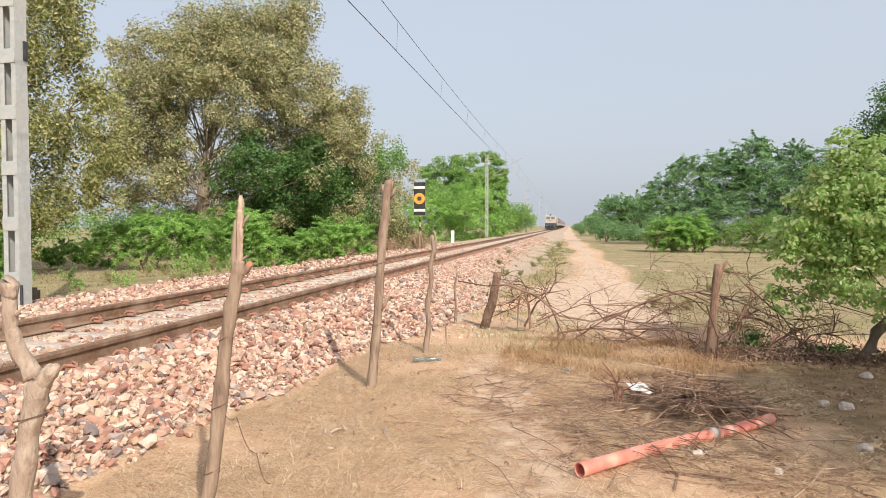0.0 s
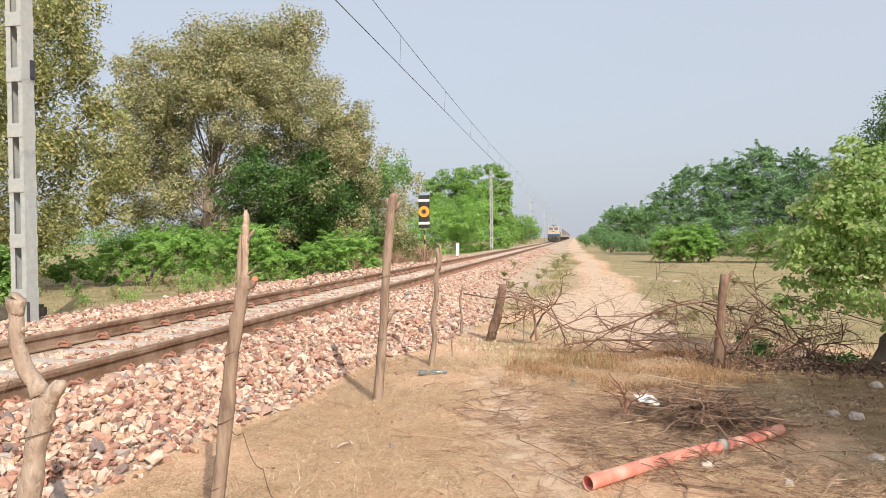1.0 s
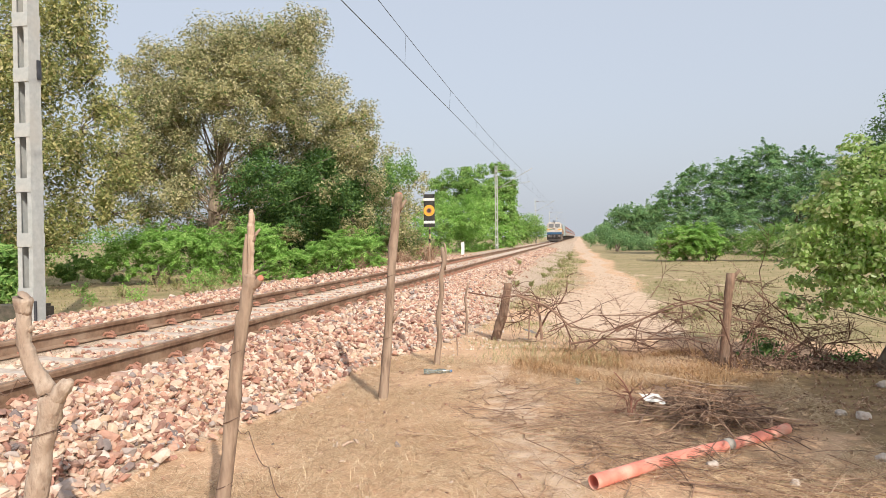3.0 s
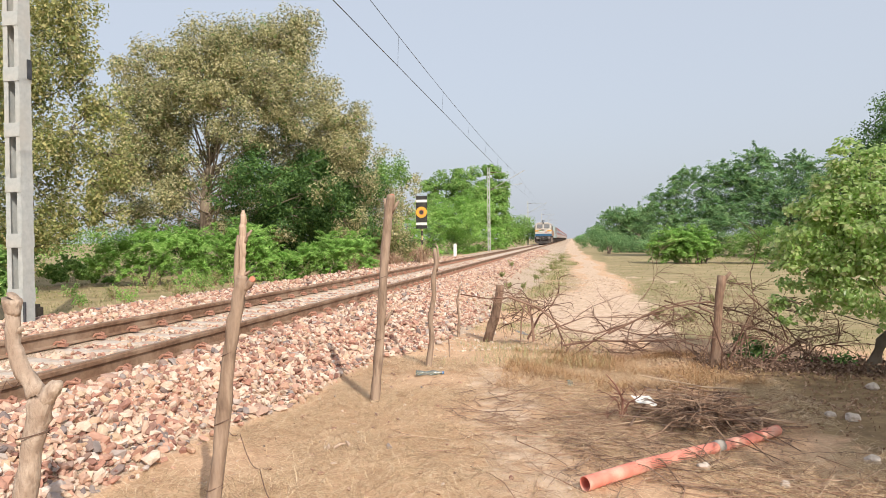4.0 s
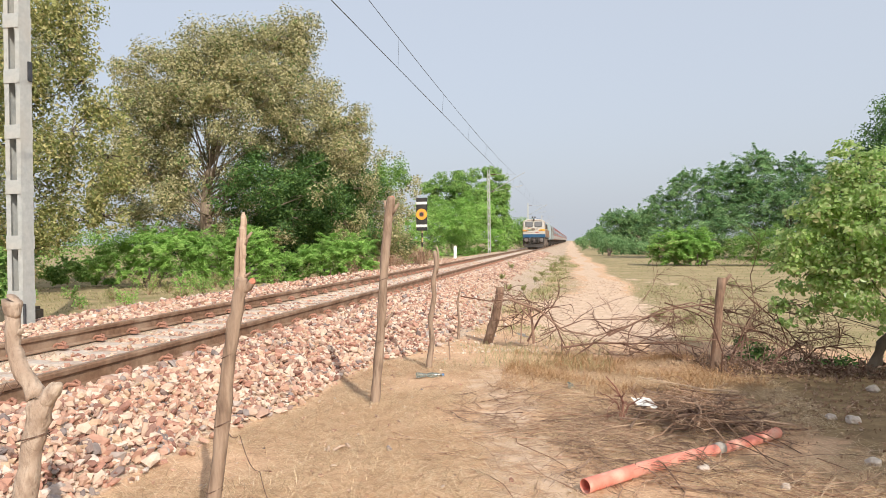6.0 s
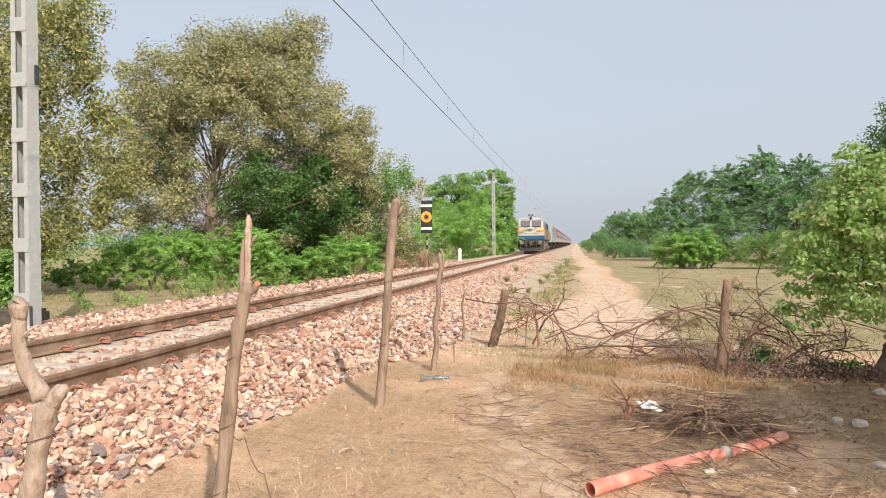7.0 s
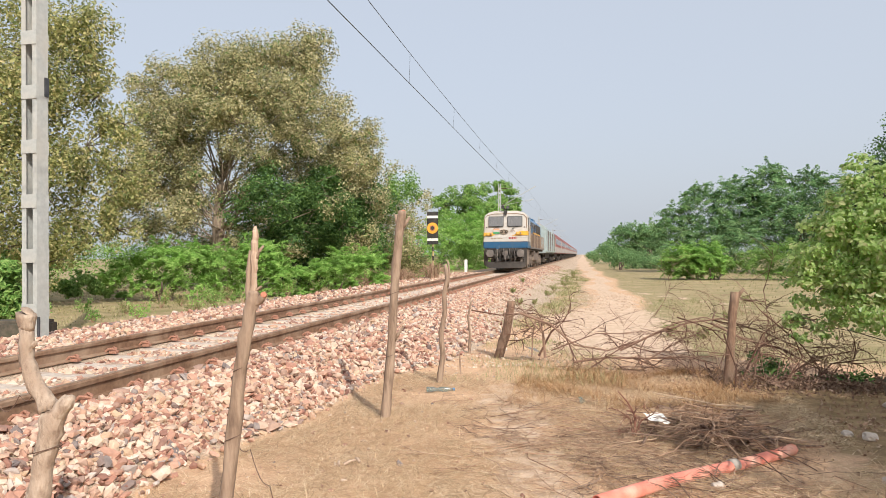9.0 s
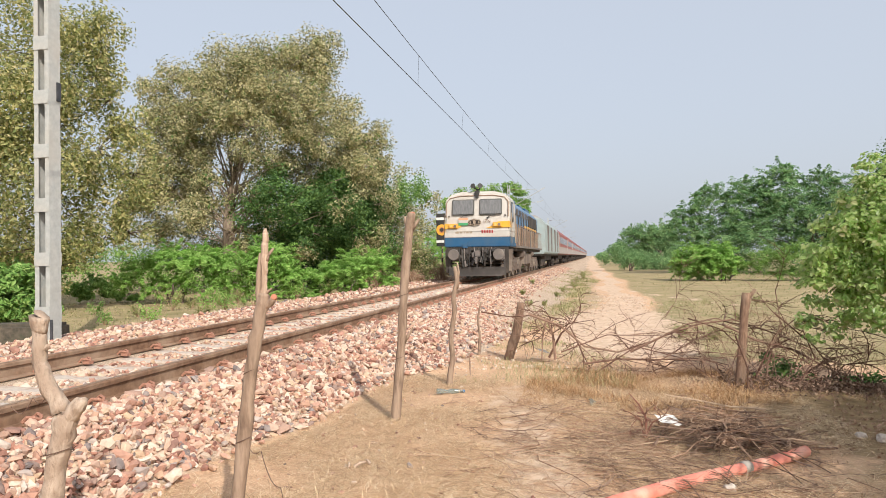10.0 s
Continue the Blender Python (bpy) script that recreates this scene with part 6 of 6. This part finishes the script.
HEDGE = "grey-brown leafless thorn branch of the makeshift fence"
dry_branch([(-0.870, 9.600, 0.750), (-0.440, 9.600, 0.590), (-0.130, 9.600, 0.320), (0.320, 9.600, 0.250), (0.780, 9.600, 0.410), (1.220, 9.600, 0.640), (1.580, 9.600, 0.720), (1.870, 9.600, 0.610)], 0.0179, 600, HEDGE, "makeshift thorn fence", HEDGEWOOD, 0.85, 7, 1, 0.6)
dry_branch([(-0.130, 9.300, 0.130), (0.310, 9.300, 0.200), (0.820, 9.300, 0.200), (1.320, 9.300, 0.230), (1.670, 9.300, 0.150)], 0.0163, 601, HEDGE, "makeshift thorn fence", HEDGEWOOD, 0.85, 7, 1, 0.6)
dry_branch([(-0.540, 9.800, 0.110), (-0.570, 9.800, 0.450), (-0.650, 9.800, 0.690), (-0.710, 9.800, 0.450), (-0.730, 9.800, 0.110)], 0.0225, 602, HEDGE, "makeshift thorn fence", HEDGEWOOD, 0.85, 7, 1, 0.6)
dry_branch([(-0.630, 9.800, 0.130), (-0.450, 9.800, 0.480), (-0.330, 9.800, 0.570), (-0.200, 9.800, 0.290), (-0.060, 9.800, -0.020)], 0.0163, 603, HEDGE, "makeshift thorn fence", HEDGEWOOD, 0.85, 7, 1, 0.6)
dry_branch([(0.460, 9.200, 0.310), (0.890, 9.200, 0.530), (1.310, 9.200, 0.680), (1.720, 9.200, 0.740), (2.260, 9.200, 0.550), (2.660, 9.200, 0.370)], 0.0163, 604, HEDGE, "makeshift thorn fence", HEDGEWOOD, 0.85, 7, 1, 0.6)
dry_branch([(0.720, 9.000, 0.180), (1.210, 9.000, 0.490), (1.690, 9.000, 0.700)], 0.0109, 605, HEDGE, "makeshift thorn fence", HEDGEWOOD, 0.85, 7, 1, 0.6)
dry_branch([(1.530, 8.900, 0.710), (1.930, 8.900, 0.510), (2.320, 8.900, 0.410), (2.760, 8.900, 0.170), (3.140, 8.900, -0.090)], 0.0163, 606, HEDGE, "makeshift thorn fence", HEDGEWOOD, 0.75, 6, 1, 0.6)
dry_branch([(1.980, 8.800, -0.130), (2.030, 8.800, 0.310), (2.170, 8.800, 0.730), (2.130, 8.800, 1.070)], 0.0131, 607, HEDGE, "makeshift thorn fence", HEDGEWOOD, 0.75, 6, 1, 0.6)
dry_branch([(1.850, 8.800, 0.000), (2.100, 8.800, 0.590), (2.420, 8.800, 0.860)], 0.0124, 608, HEDGE, "makeshift thorn fence", HEDGEWOOD, 0.75, 6, 1, 0.6)
dry_branch([(2.190, 8.900, -0.080), (2.700, 8.900, 0.310), (3.070, 8.900, 0.380)], 0.0124, 609, HEDGE, "makeshift thorn fence", HEDGEWOOD, 0.75, 6, 1, 0.6)
dry_branch([(1.260, 8.900, 0.290), (1.660, 8.900, 0.010), (1.860, 8.900, -0.050)], 0.0109, 610, HEDGE, "makeshift thorn fence", HEDGEWOOD, 0.85, 7, 1, 0.6)
dry_branch([(2.100, 8.800, 0.860), (2.540, 8.800, 0.460), (2.850, 8.800, -0.010)], 0.0109, 611, HEDGE, "makeshift thorn fence", HEDGEWOOD, 0.75, 6, 1, 0.6)
dry_branch([(1.160, 9.100, 0.760), (1.570, 9.100, 0.620), (1.900, 9.100, 0.270)], 0.0101, 612, HEDGE, "makeshift thorn fence", HEDGEWOOD, 0.85, 7, 1, 0.6)
dry_branch([(1.570, 8.300, 0.640), (1.700, 8.300, 0.250), (1.660, 8.300, -0.210)], 0.0101, 613, HEDGE, "makeshift thorn fence", HEDGEWOOD, 0.85, 7, 1, 0.6)
dry_branch([(-0.420, 9.000, 0.320), (0.160, 9.000, 0.550), (0.800, 9.000, 0.550)], 0.0101, 614, HEDGE, "makeshift thorn fence", HEDGEWOOD, 0.85, 7, 1, 0.6)
dry_branch([(0.090, 9.200, 0.080), (0.530, 9.200, 0.380), (1.100, 9.200, 0.240), (1.510, 9.200, -0.040)], 0.0101, 615, HEDGE, "makeshift thorn fence", HEDGEWOOD, 0.85, 7, 1, 0.6)
dry_branch([(2.260, 8.700, -0.070), (2.510, 8.700, 0.340), (2.330, 8.700, 0.810)], 0.0124, 616, HEDGE, "makeshift thorn fence", HEDGEWOOD, 0.75, 6, 1, 0.6)
dry_branch([(2.510, 8.700, -0.100), (2.820, 8.700, 0.270), (3.310, 8.700, 0.350)], 0.0124, 617, HEDGE, "makeshift thorn fence", HEDGEWOOD, 0.75, 6, 1, 0.6)
dry_branch([(1.860, 8.600, -0.030), (2.360, 8.600, 0.080), (2.910, 8.600, -0.040)], 0.0163, 618, HEDGE, "makeshift thorn fence", HEDGEWOOD, 0.75, 6, 1, 0.6)
dry_branch([(2.640, 8.700, -0.130), (2.450, 8.700, 0.270), (2.080, 8.700, 0.530)], 0.0101, 619, HEDGE, "makeshift thorn fence", HEDGEWOOD, 0.75, 6, 1, 0.6)
dry_branch([(-1.660, 10.200, 0.740), (-1.230, 10.200, 0.670), (-0.720, 10.200, 0.700), (-0.390, 10.200, 0.570)], 0.0124, 620, HEDGE, "makeshift thorn fence", HEDGEWOOD, 0.85, 7, 1, 0.6)
dry_branch([(0.610, 9.400, 0.200), (0.970, 9.400, 0.060), (1.330, 9.400, -0.080)], 0.0101, 621, HEDGE, "makeshift thorn fence", HEDGEWOOD, 0.85, 7, 1, 0.6)
dry_branch([(2.790, 8.800, -0.160), (3.040, 8.800, 0.130), (3.160, 8.800, 0.530)], 0.0124, 622, HEDGE, "makeshift thorn fence", HEDGEWOOD, 0.75, 6, 1, 0.6)
dry_branch([(0.960, 9.900, 0.690), (1.110, 9.900, 0.930), (1.190, 9.900, 1.170)], 0.0063, 623, HEDGE, "makeshift thorn fence", HEDGEWOOD, 0.85, 7, 1, 0.6)
dry_branch([(0.410, 6.000, 0.030), (0.420, 6.000, 0.190), (0.360, 6.000, 0.310), (0.280, 6.000, 0.400)], 0.012, 660, "upright reddish brown dead shrub at the brush heap", "dead shrub stems", REDTWIG, 0.18, 5, 1, 0.8)
dry_branch([(0.410, 6.000, 0.030), (0.470, 6.000, 0.160), (0.570, 6.000, 0.220)], 0.010, 661, "upright reddish brown dead shrub at the brush heap", "dead shrub stems", REDTWIG, 0.18, 5, 1, 0.8)
dry_branch([(0.400, 6.000, 0.030), (0.380, 6.000, 0.160), (0.330, 6.000, 0.210)], 0.009, 662, "upright reddish brown dead shrub at the brush heap", "dead shrub stems", REDTWIG, 0.18, 5, 1, 0.8)



def tangle():
    """Many fine leafless shoots that stand and arch among the branches beside the gate post."""
    rnd = random.Random(31)
    for k in range(34):
        x, y = rnd.uniform(1.35, 3.35), rnd.uniform(8.55, 9.35)
        a = rnd.uniform(0, 6.28)
        h = rnd.uniform(0.35, 1.05) * (1.0 if x < 2.4 else 0.75)
        run = rnd.uniform(0.15, 0.8)
        d = Vector((math.cos(a), 0.4 * math.sin(a), 0))
        z = float(height(x, y))
        p = Vector((x, y, z))
        pts = [p, p + d * run * 0.3 + Vector((0, 0, h * 0.6)), p + d * run * 0.7 + Vector((0, 0, h)), p + d * run * 1.2 + Vector((0, 0, h * rnd.uniform(0.55, 1.0)))]
        dry_branch(pts, rnd.uniform(0.003, 0.006), 1200 + k, "thin arching thorn shoot in the makeshift fence", "thin thorn shoots", TWIG if rnd.random() < 0.5 else HEDGEWOOD, 0.45, 4, 1, 0.8)


tangle()


def brush_pile():
    rnd = random.Random(77)
    for k in range(92):
        a = rnd.gauss(0.35, 1.1) + (math.pi if rnd.random() < 0.5 else 0)
        cx, cy = rnd.gauss(1.04, 0.23), rnd.gauss(6.0, 0.24)
        ln = rnd.uniform(0.3, 0.78)
        z = 0.02 + 0.21 * rnd.random() * max(0.0, 1 - abs(cx - 1.04) / 0.6)
        d = Vector((math.cos(a), math.sin(a), 0))
        s = Vector((-d.y, d.x, 0)) * rnd.uniform(-0.22, 0.22) * ln
        c = Vector((cx, cy, z))
        pts = [c - d * ln * 0.6, c - d * ln * 0.2 + s, c + d * ln * 0.2 + s * 1.2 + Vector((0, 0, 0.05)), c + d * ln * 0.6 + Vector((0, 0, rnd.uniform(-0.02, 0.12)))]
        for p in pts:
            p.z = max(p.z, 0.03)
        dry_branch(pts, rnd.uniform(0.004, 0.0115), 500 + k, "dry brown branch on the brush heap", "brush heap branches", DARKTWIG if rnd.random() < 0.42 else TWIG, 0.24, 5, 1, 0.5)
    # thin twigs strewn around the heap
    rest = Geo()
    for k in range(215):
        a = rnd.uniform(0, 6.28)
        t = rnd.random()
        cx, cy = (rnd.gauss(0.33, 0.3), rnd.gauss(5.65, 0.42)) if t < 0.5 else (rnd.gauss(1.2, 0.42), rnd.gauss(4.6, 0.25)) if t < 0.72 else (rnd.gauss(-0.45, 0.45), rnd.gauss(6.3, 0.7))
        ln = rnd.uniform(0.25, 0.7)
        d = Vector((math.cos(a), math.sin(a), 0))
        s = Vector((-d.y, d.x, 0)) * rnd.uniform(-0.1, 0.1)
        z = float(height(cx, cy)) + 0.02
        c = Vector((cx, cy, z))
        pts = [c - d * ln * 0.5, c + s, c + d * ln * 0.5 + Vector((0, 0, rnd.uniform(0.0, 0.05)))]
        for p in pts:
            p.z = max(p.z, z)
        dry_branch(pts, rnd.uniform(0.0025, 0.0055), 700 + k, "thin dry twig lying on the earth", "strewn twigs", TWIG if rnd.random() < 0.6 else DARKTWIG, 0.28, 4, 1, 0.12, rest if k >= 80 else None)
    tagged(part("twig_litter", rest, TWIG), "fine dry twigs strewn over the sandy earth", "twigs", kind="stuff")


brush_pile()


def long_twigs():
    """Long thin crooked twigs that trail over the sand."""
    rnd = random.Random(83)
    for k in range(46):
        cx, cy = rnd.uniform(-0.9, 1.0), rnd.uniform(4.3, 7.0)
        a = rnd.gauss(-0.75, 0.6)
        ln = rnd.uniform(0.5, 1.1)
        p, d = Vector((cx, cy, 0)), Vector((math.cos(a), math.sin(a), 0))
        pts = []
        for i in range(6):
            z = float(height(p.x, p.y)) + 0.008 + 0.035 * rnd.random() * (0 < i < 5)
            pts.append(Vector((p.x, p.y, z)))
            d = (d + Vector((-d.y, d.x, 0)) * rnd.uniform(-0.5, 0.5)).normalized()
            p = p + d * ln / 5
        dry_branch(pts, rnd.uniform(0.0025, 0.0055), 1400 + k, "long crooked twig trailing over the sand", "strewn twigs", TWIG if rnd.random() < 0.65 else DARKTWIG, 0.3, 5, 1, 0.12)


long_twigs()
for k, (x, y, a, ln) in enumerate(((0.55, 4.75, 1.9, 0.8), (0.75, 4.95, 2.3, 0.7), (0.95, 5.15, 1.2, 0.9), (1.2, 5.4, 2.0, 0.8), (1.05, 5.25, 2.6, 1.0), (0.4, 4.6, 2.5, 0.6), (0.6, 4.82, 0.5, 0.6), (1.35, 5.55, 2.5, 0.7), (0.85, 5.05, 2.0, 0.6), (0.5, 4.7, 0.2, 0.5))):
    q = Vector((math.cos(a), math.sin(a), 0)) * ln / 2
    m = Vector((x, y, 0.092))
    dry_branch([m - q - Vector((0, 0, 0.09)), m - q * 0.3, m + q * 0.3, m + q - Vector((0, 0, 0.03))], 0.004, 860 + k, "thin dry twig lying across the red pipe", "strewn twigs", DARKTWIG, 0.3, 4, 1, 0.3)


# ---- dead scrub beside the line ----
def dead_shrub(x, y, r, h, seed):
    rnd = random.Random(seed)
    z = float(height(x, y))
    sh = tagged(thing("dead_shrub", (x, y, z)), "dome of tangled brown dead scrub beside the line", "shrub", "dead scrub")
    g = Geo()
    for k in range(60):
        a, u = rnd.uniform(0, 6.28), rnd.random() ** 0.6
        e = Vector((math.cos(a) * r * u, math.sin(a) * r * u, h * math.sqrt(max(0.05, 1 - u * u)) * rnd.uniform(0.7, 1.05)))
        pts = [Vector((e.x * 0.3, e.y * 0.3, -0.05)), e * 0.6 + Vector((0, 0, 0.15 * h)), e, e + Vector((math.cos(a) * 0.2 * r, math.sin(a) * 0.2 * r, -0.25 * h))]
        g.tube(pts, [0.018, 0.014, 0.009, 0.005], 4, False)
        twigs(g, pts, 0.007, rnd, 0, 0.5 * r, 5, 0.8)
    part("brushwood", g, TWIG, sh)


dead_shrub(-7.35, 33.2, 0.75, 0.95, 71)
dead_shrub(-8.6, 31.5, 0.9, 0.8, 72)
dead_shrub(-9.6, 30.2, 0.8, 1.0, 73)


# ---- the red pipe ----
def pipe():
    a, b = Vector((0.07, 4.30, 0.044)), Vector((1.575, 5.73, 0.050))
    p = tagged(thing("drain_pipe", a), "faded red plastic pipe lying on the earth", "pipe")
    d = (b - a)
    u = d.normalized()
    s = u.cross(Vector((0, 0, 1))).normalized()
    up = s.cross(u)
    n, r = 24, 0.044
    V, F = [], []
    stations = [0.0, 0.02, 0.25, 0.5, 0.68, 0.8, 0.93, 1.0]
    for i, t in enumerate(stations):
        c = d * t + up * 0.012 * math.sin(t * 6.0)
        rr = r * (1.06 if t < 0.03 else 1.0) * (1 - 0.05 * (t > 0.6))
        for ring in (rr, rr - 0.004):
            for k in range(n):
                w = 2 * math.pi * k / n
                V.append(c + (s * math.cos(w) + up * math.sin(w)) * ring)
    g = Geo()
    g.v = V
    m = len(stations)
    for i in range(m - 1):
        for k in range(n):
            k2 = (k + 1) % n
            o, o2 = i * 2 * n, (i + 1) * 2 * n
            g.f.append((o + k, o + k2, o2 + k2, o2 + k))
            g.f.append((o + n + k2, o + n + k, o2 + n + k, o2 + n + k2))
    for o in (0, (m - 1) * 2 * n):
        for k in range(n):
            k2 = (k + 1) % n
            g.f.append((o + k, o + n + k, o + n + k2, o + k2))
    part("tube", g, PVC, p, smooth=True)
    g = Geo()
    g.tube([d * 0.625, d * 0.66], [r * 1.04, r * 1.04], 20)
    part("sleeve", g, PVCGREY, p, "grey joint sleeve", smooth=True)


pipe()


# ---- litter ----
def pebble(x, y, r, label, mat=None, seed=1, name="stone", cat="stone"):
    rng = np.random.default_rng(seed)
    bm = bmesh.new()
    bmesh.ops.create_icosphere(bm, subdivisions=3, radius=r)
    for v in bm.verts:
        k = 1 + 0.35 * noise.noise(v.co * (1.3 / r) + Vector((seed * 3.1, 0, 0))) + 0.12 * noise.noise(v.co * (4 / r))
        v.co *= k
        v.co.z *= 0.7
    me = bpy.data.meshes.new(name)
    bm.to_mesh(me)
    bm.free()
    me.materials.append(mat or PALESTONE)
    ob = new(name, me)
    ob.location = (x, y, float(height(x, y)) + r * 0.4)
    return tagged(ob, label, cat, "pale stones" if cat == "stone" else "")


pebble(2.20, 6.42, 0.045, "pale rounded stone in the shade", seed=2)
pebble(2.33, 6.30, 0.06, "pale rounded stone in the shade", seed=3)
pebble(3.0, 7.6, 0.06, "pale rounded stone below the small tree", seed=4)
pebble(2.05, 5.2, 0.05, "flat pale stone in the shade", seed=5)
pebble(1.3, 4.55, 0.035, "pale stone among twigs", seed=6)
pebble(0.85, 4.75, 0.04, "pale stone beside the red pipe", seed=7)
pebble(-1.30, 11.2, 0.06, "white stone in the grass", seed=8)


def bottle():
    b = tagged(thing("plastic_bottle", (-1.62, 7.62, 0.04)), "crushed clear plastic bottle lying on the earth", "bottle")
    g = Geo()
    pts, rr = [], []
    for t, r in ((0, 0.018), (0.01, 0.026), (0.06, 0.022), (0.12, 0.014), (0.18, 0.024), (0.22, 0.022), (0.27, 0.012), (0.30, 0.012)):
        pts.append((t * 1.0 - 0.15, t * 0.2, 0.0))
        rr.append(r * 1.25)
    g.tube(pts, rr, 12)
    part("body", g, PLASTIC, b, smooth=True)
    g = Geo()
    g.tube([(0.145, 0.059, 0), (0.17, 0.064, 0)], 0.017, 10)
    part("cap", g, T_SKY, b, "blue screw cap")


bottle()


def crumpled(name, x, y, w, l, mat, label, seed, z=0.05):
    bm = bmesh.new()
    bmesh.ops.create_grid(bm, x_segments=7, y_segments=6, size=0.5)
    for v in bm.verts:
        q = Vector((v.co.x * w, v.co.y * l, 0))
        q.z = 0.06 * noise.noise(Vector((v.co.x * 1.9 + seed, v.co.y * 1.9, seed)))
        v.co = q
    me = bpy.data.meshes.new(name)
    bm.to_mesh(me)
    bm.free()
    me.materials.append(mat)
    ob = new(name, me)
    ob.matrix_basis = pose(x, y, float(height(x, y)) + z, 18, 8, 25 * seed)
    return tagged(ob, label, "litter")


crumpled("paper_scrap", 0.60, 6.05, 0.19, 0.14, WHITEPAINT, "crumpled white wrapper caught on the brush heap", 1, 0.18)
crumpled("plastic_scrap", -0.02, 7.35, 0.1, 0.07, PLASTIC, "small crumpled plastic scrap on the earth", 2, 0.03)
crumpled("plastic_bag", -0.75, 10.2, 0.3, 0.25, PLASTIC, "thin plastic bag caught in dry stems", 3, 0.15)


def wood_chips():
    for k, (x, y, a, l) in enumerate(((-1.80, 4.84, 1.9, 0.08), (-1.72, 4.86, 0.6, 0.09), (-1.68, 4.92, 2.4, 0.07))):
        g = Geo()
        d = Vector((math.cos(a), math.sin(a), 0.25)) * l
        g.tube([-d * 0.5, Vector((0, 0, 0.01)), d * 0.5], [0.012, 0.011, 0.005], 6)
        ob = part("wood_chip", g, CUTWOOD)
        ob.location = (x, y, float(height(x, y)) + 0.03)
        tagged(ob, "broken chip of pale wood on the straw", "wood chip", "wood chips")


wood_chips()


# ---- lineside signs ----
def caution_board():
    x, y = -7.9, 35.8
    b = tagged(thing("caution_board", (x, y, float(height(x, y)))), "black lineside board with white bars and an orange disc", "signal board")
    z0 = 3.05 - float(height(x, y))
    g = Geo()
    g.tube([(0, 0.06, -0.2), (0, 0.06, z0 - 0.8)], 0.045, 8)
    post = part("post", g, T_DARK, b, "thin dark post with yellow bands")
    for k in range(4):
        g = Geo()
        g.tube([(0, 0.06, 0.15 + 0.5 * k), (0, 0.06, 0.40 + 0.5 * k)], 0.049, 8)
        part("band", g, T_BANDS, post, "faded yellow band")
    g = Geo()
    g.box((0, 0, z0), (0.60, 0.04, 1.76))
    board = part("board", g, T_BLACK, b, "black board", bevel=0.01)
    for z in (0.60, -0.62):
        g = Geo()
        g.box((0, -0.024, z0 + z), (0.60, 0.012, 0.14))
        part("white_bar", g, WHITEPAINT, board, "white bar")
    g = Geo()
    ring_disc(g, (0, -0.03, z0 + 0.0), 0.30, 0.02, 28)
    disc = part("disc", g, T_ORANGE, board, "orange disc")
    g = Geo()
    ring_disc(g, (0, -0.038, z0 + 0.0), 0.15, 0.02, 20)
    part("disc_ring", g, REDWOOD, board, "dull red inner ring")
    g = Geo()
    ring_disc(g, (0, -0.046, z0 + 0.0), 0.10, 0.02, 20)
    part("disc_centre", g, T_BLACK, board, "black centre")


T_BANDS = paint("faded_yellow_band", (0.52, 0.40, 0.17), 0.6)
T_ORANGE = paint("orange_reflective", (0.85, 0.42, 0.06), 0.4, None)
caution_board()


def marker_post():
    x, y = -7.9, 46.4
    z = float(height(x, y))
    g = Geo()
    g.prism([(-0.10, 0), (0.10, 0), (0.10, 0.86), (0.06, 0.93), (-0.06, 0.93), (-0.10, 0.86)], -0.09, 0.09)
    ob = part("marker_post", g, WHITEPAINT, bevel=0.01)
    ob.location = (x, y, z - 0.05)
    tagged(ob, "white painted concrete lineside marker post", "marker post")


marker_post()


def culvert():
    """A low mossy parapet beyond the ballast."""
    x, y = -9.23, 9.44
    g = Geo()
    g.box((0, 0, 0.10), (1.5, 0.45, 0.75))
    ob = part("culvert_parapet", g, MOSSY, bevel=0.05)
    ob.location = (x, y, float(height(x, y)))
    ob.rotation_euler = (0, 0, 0.25)
    tagged(ob, "low dark mossy culvert parapet beside the ballast", "parapet")


culvert()


def fence_wires():
    runs = ([(-1.650, 3.000, 0.740), (-1.560, 3.000, 0.660), (-1.460, 3.000, 0.490), (-1.390, 3.000, 0.350)], [(-2.230, 2.450, 1.060), (-2.320, 2.450, 1.000), (-2.430, 2.450, 0.960)])
    for k, pts in enumerate(runs):
        g = Geo()
        out = []
        for i in range(len(pts) - 1):
            a, b = Vector(pts[i]), Vector(pts[i + 1])
            for j in range(6):
                out.append(a.lerp(b, j / 6) - Vector((0, 0, 0.05 * math.sin(math.pi * j / 6))))
        out.append(Vector(pts[-1]))
        g.tube(out, 0.0022, 4)
        tagged(part("fence_wire", g, IRONWIRE), "slack rusty wire hanging between fence posts", "wire", "fence wires")


fence_wires()


# ---- what moves: the train rolls towards the camera ----
def motions():
    speed, front = 15.6, 36.5

    def rows(offset):
        ways = [(t, front + speed * (9.5 - t)) for t in (0.0, 2.5, 5.0, 7.5, 9.0, 9.5)] + [(10.0, 29.4)]
        return [(t, pose(TRACK_X, y + offset, RAIL_Z + 0.003)) for t, y in ways]

    walk(LOCO, rows(0.0))
    walk(VAN, rows(19.6))
    for k, c in enumerate(COACHES):
        walk(c, rows(41.2 + 23.9 * k))
    for ws, r in WHEELSETS:
        y, step = ws.location.y, 1.0 / FPS
        walk(ws, [(k * step, pose(0, y, r, math.degrees(speed * k * step / r) % 360)) for k in range(10 * FPS + 1)])


motions()
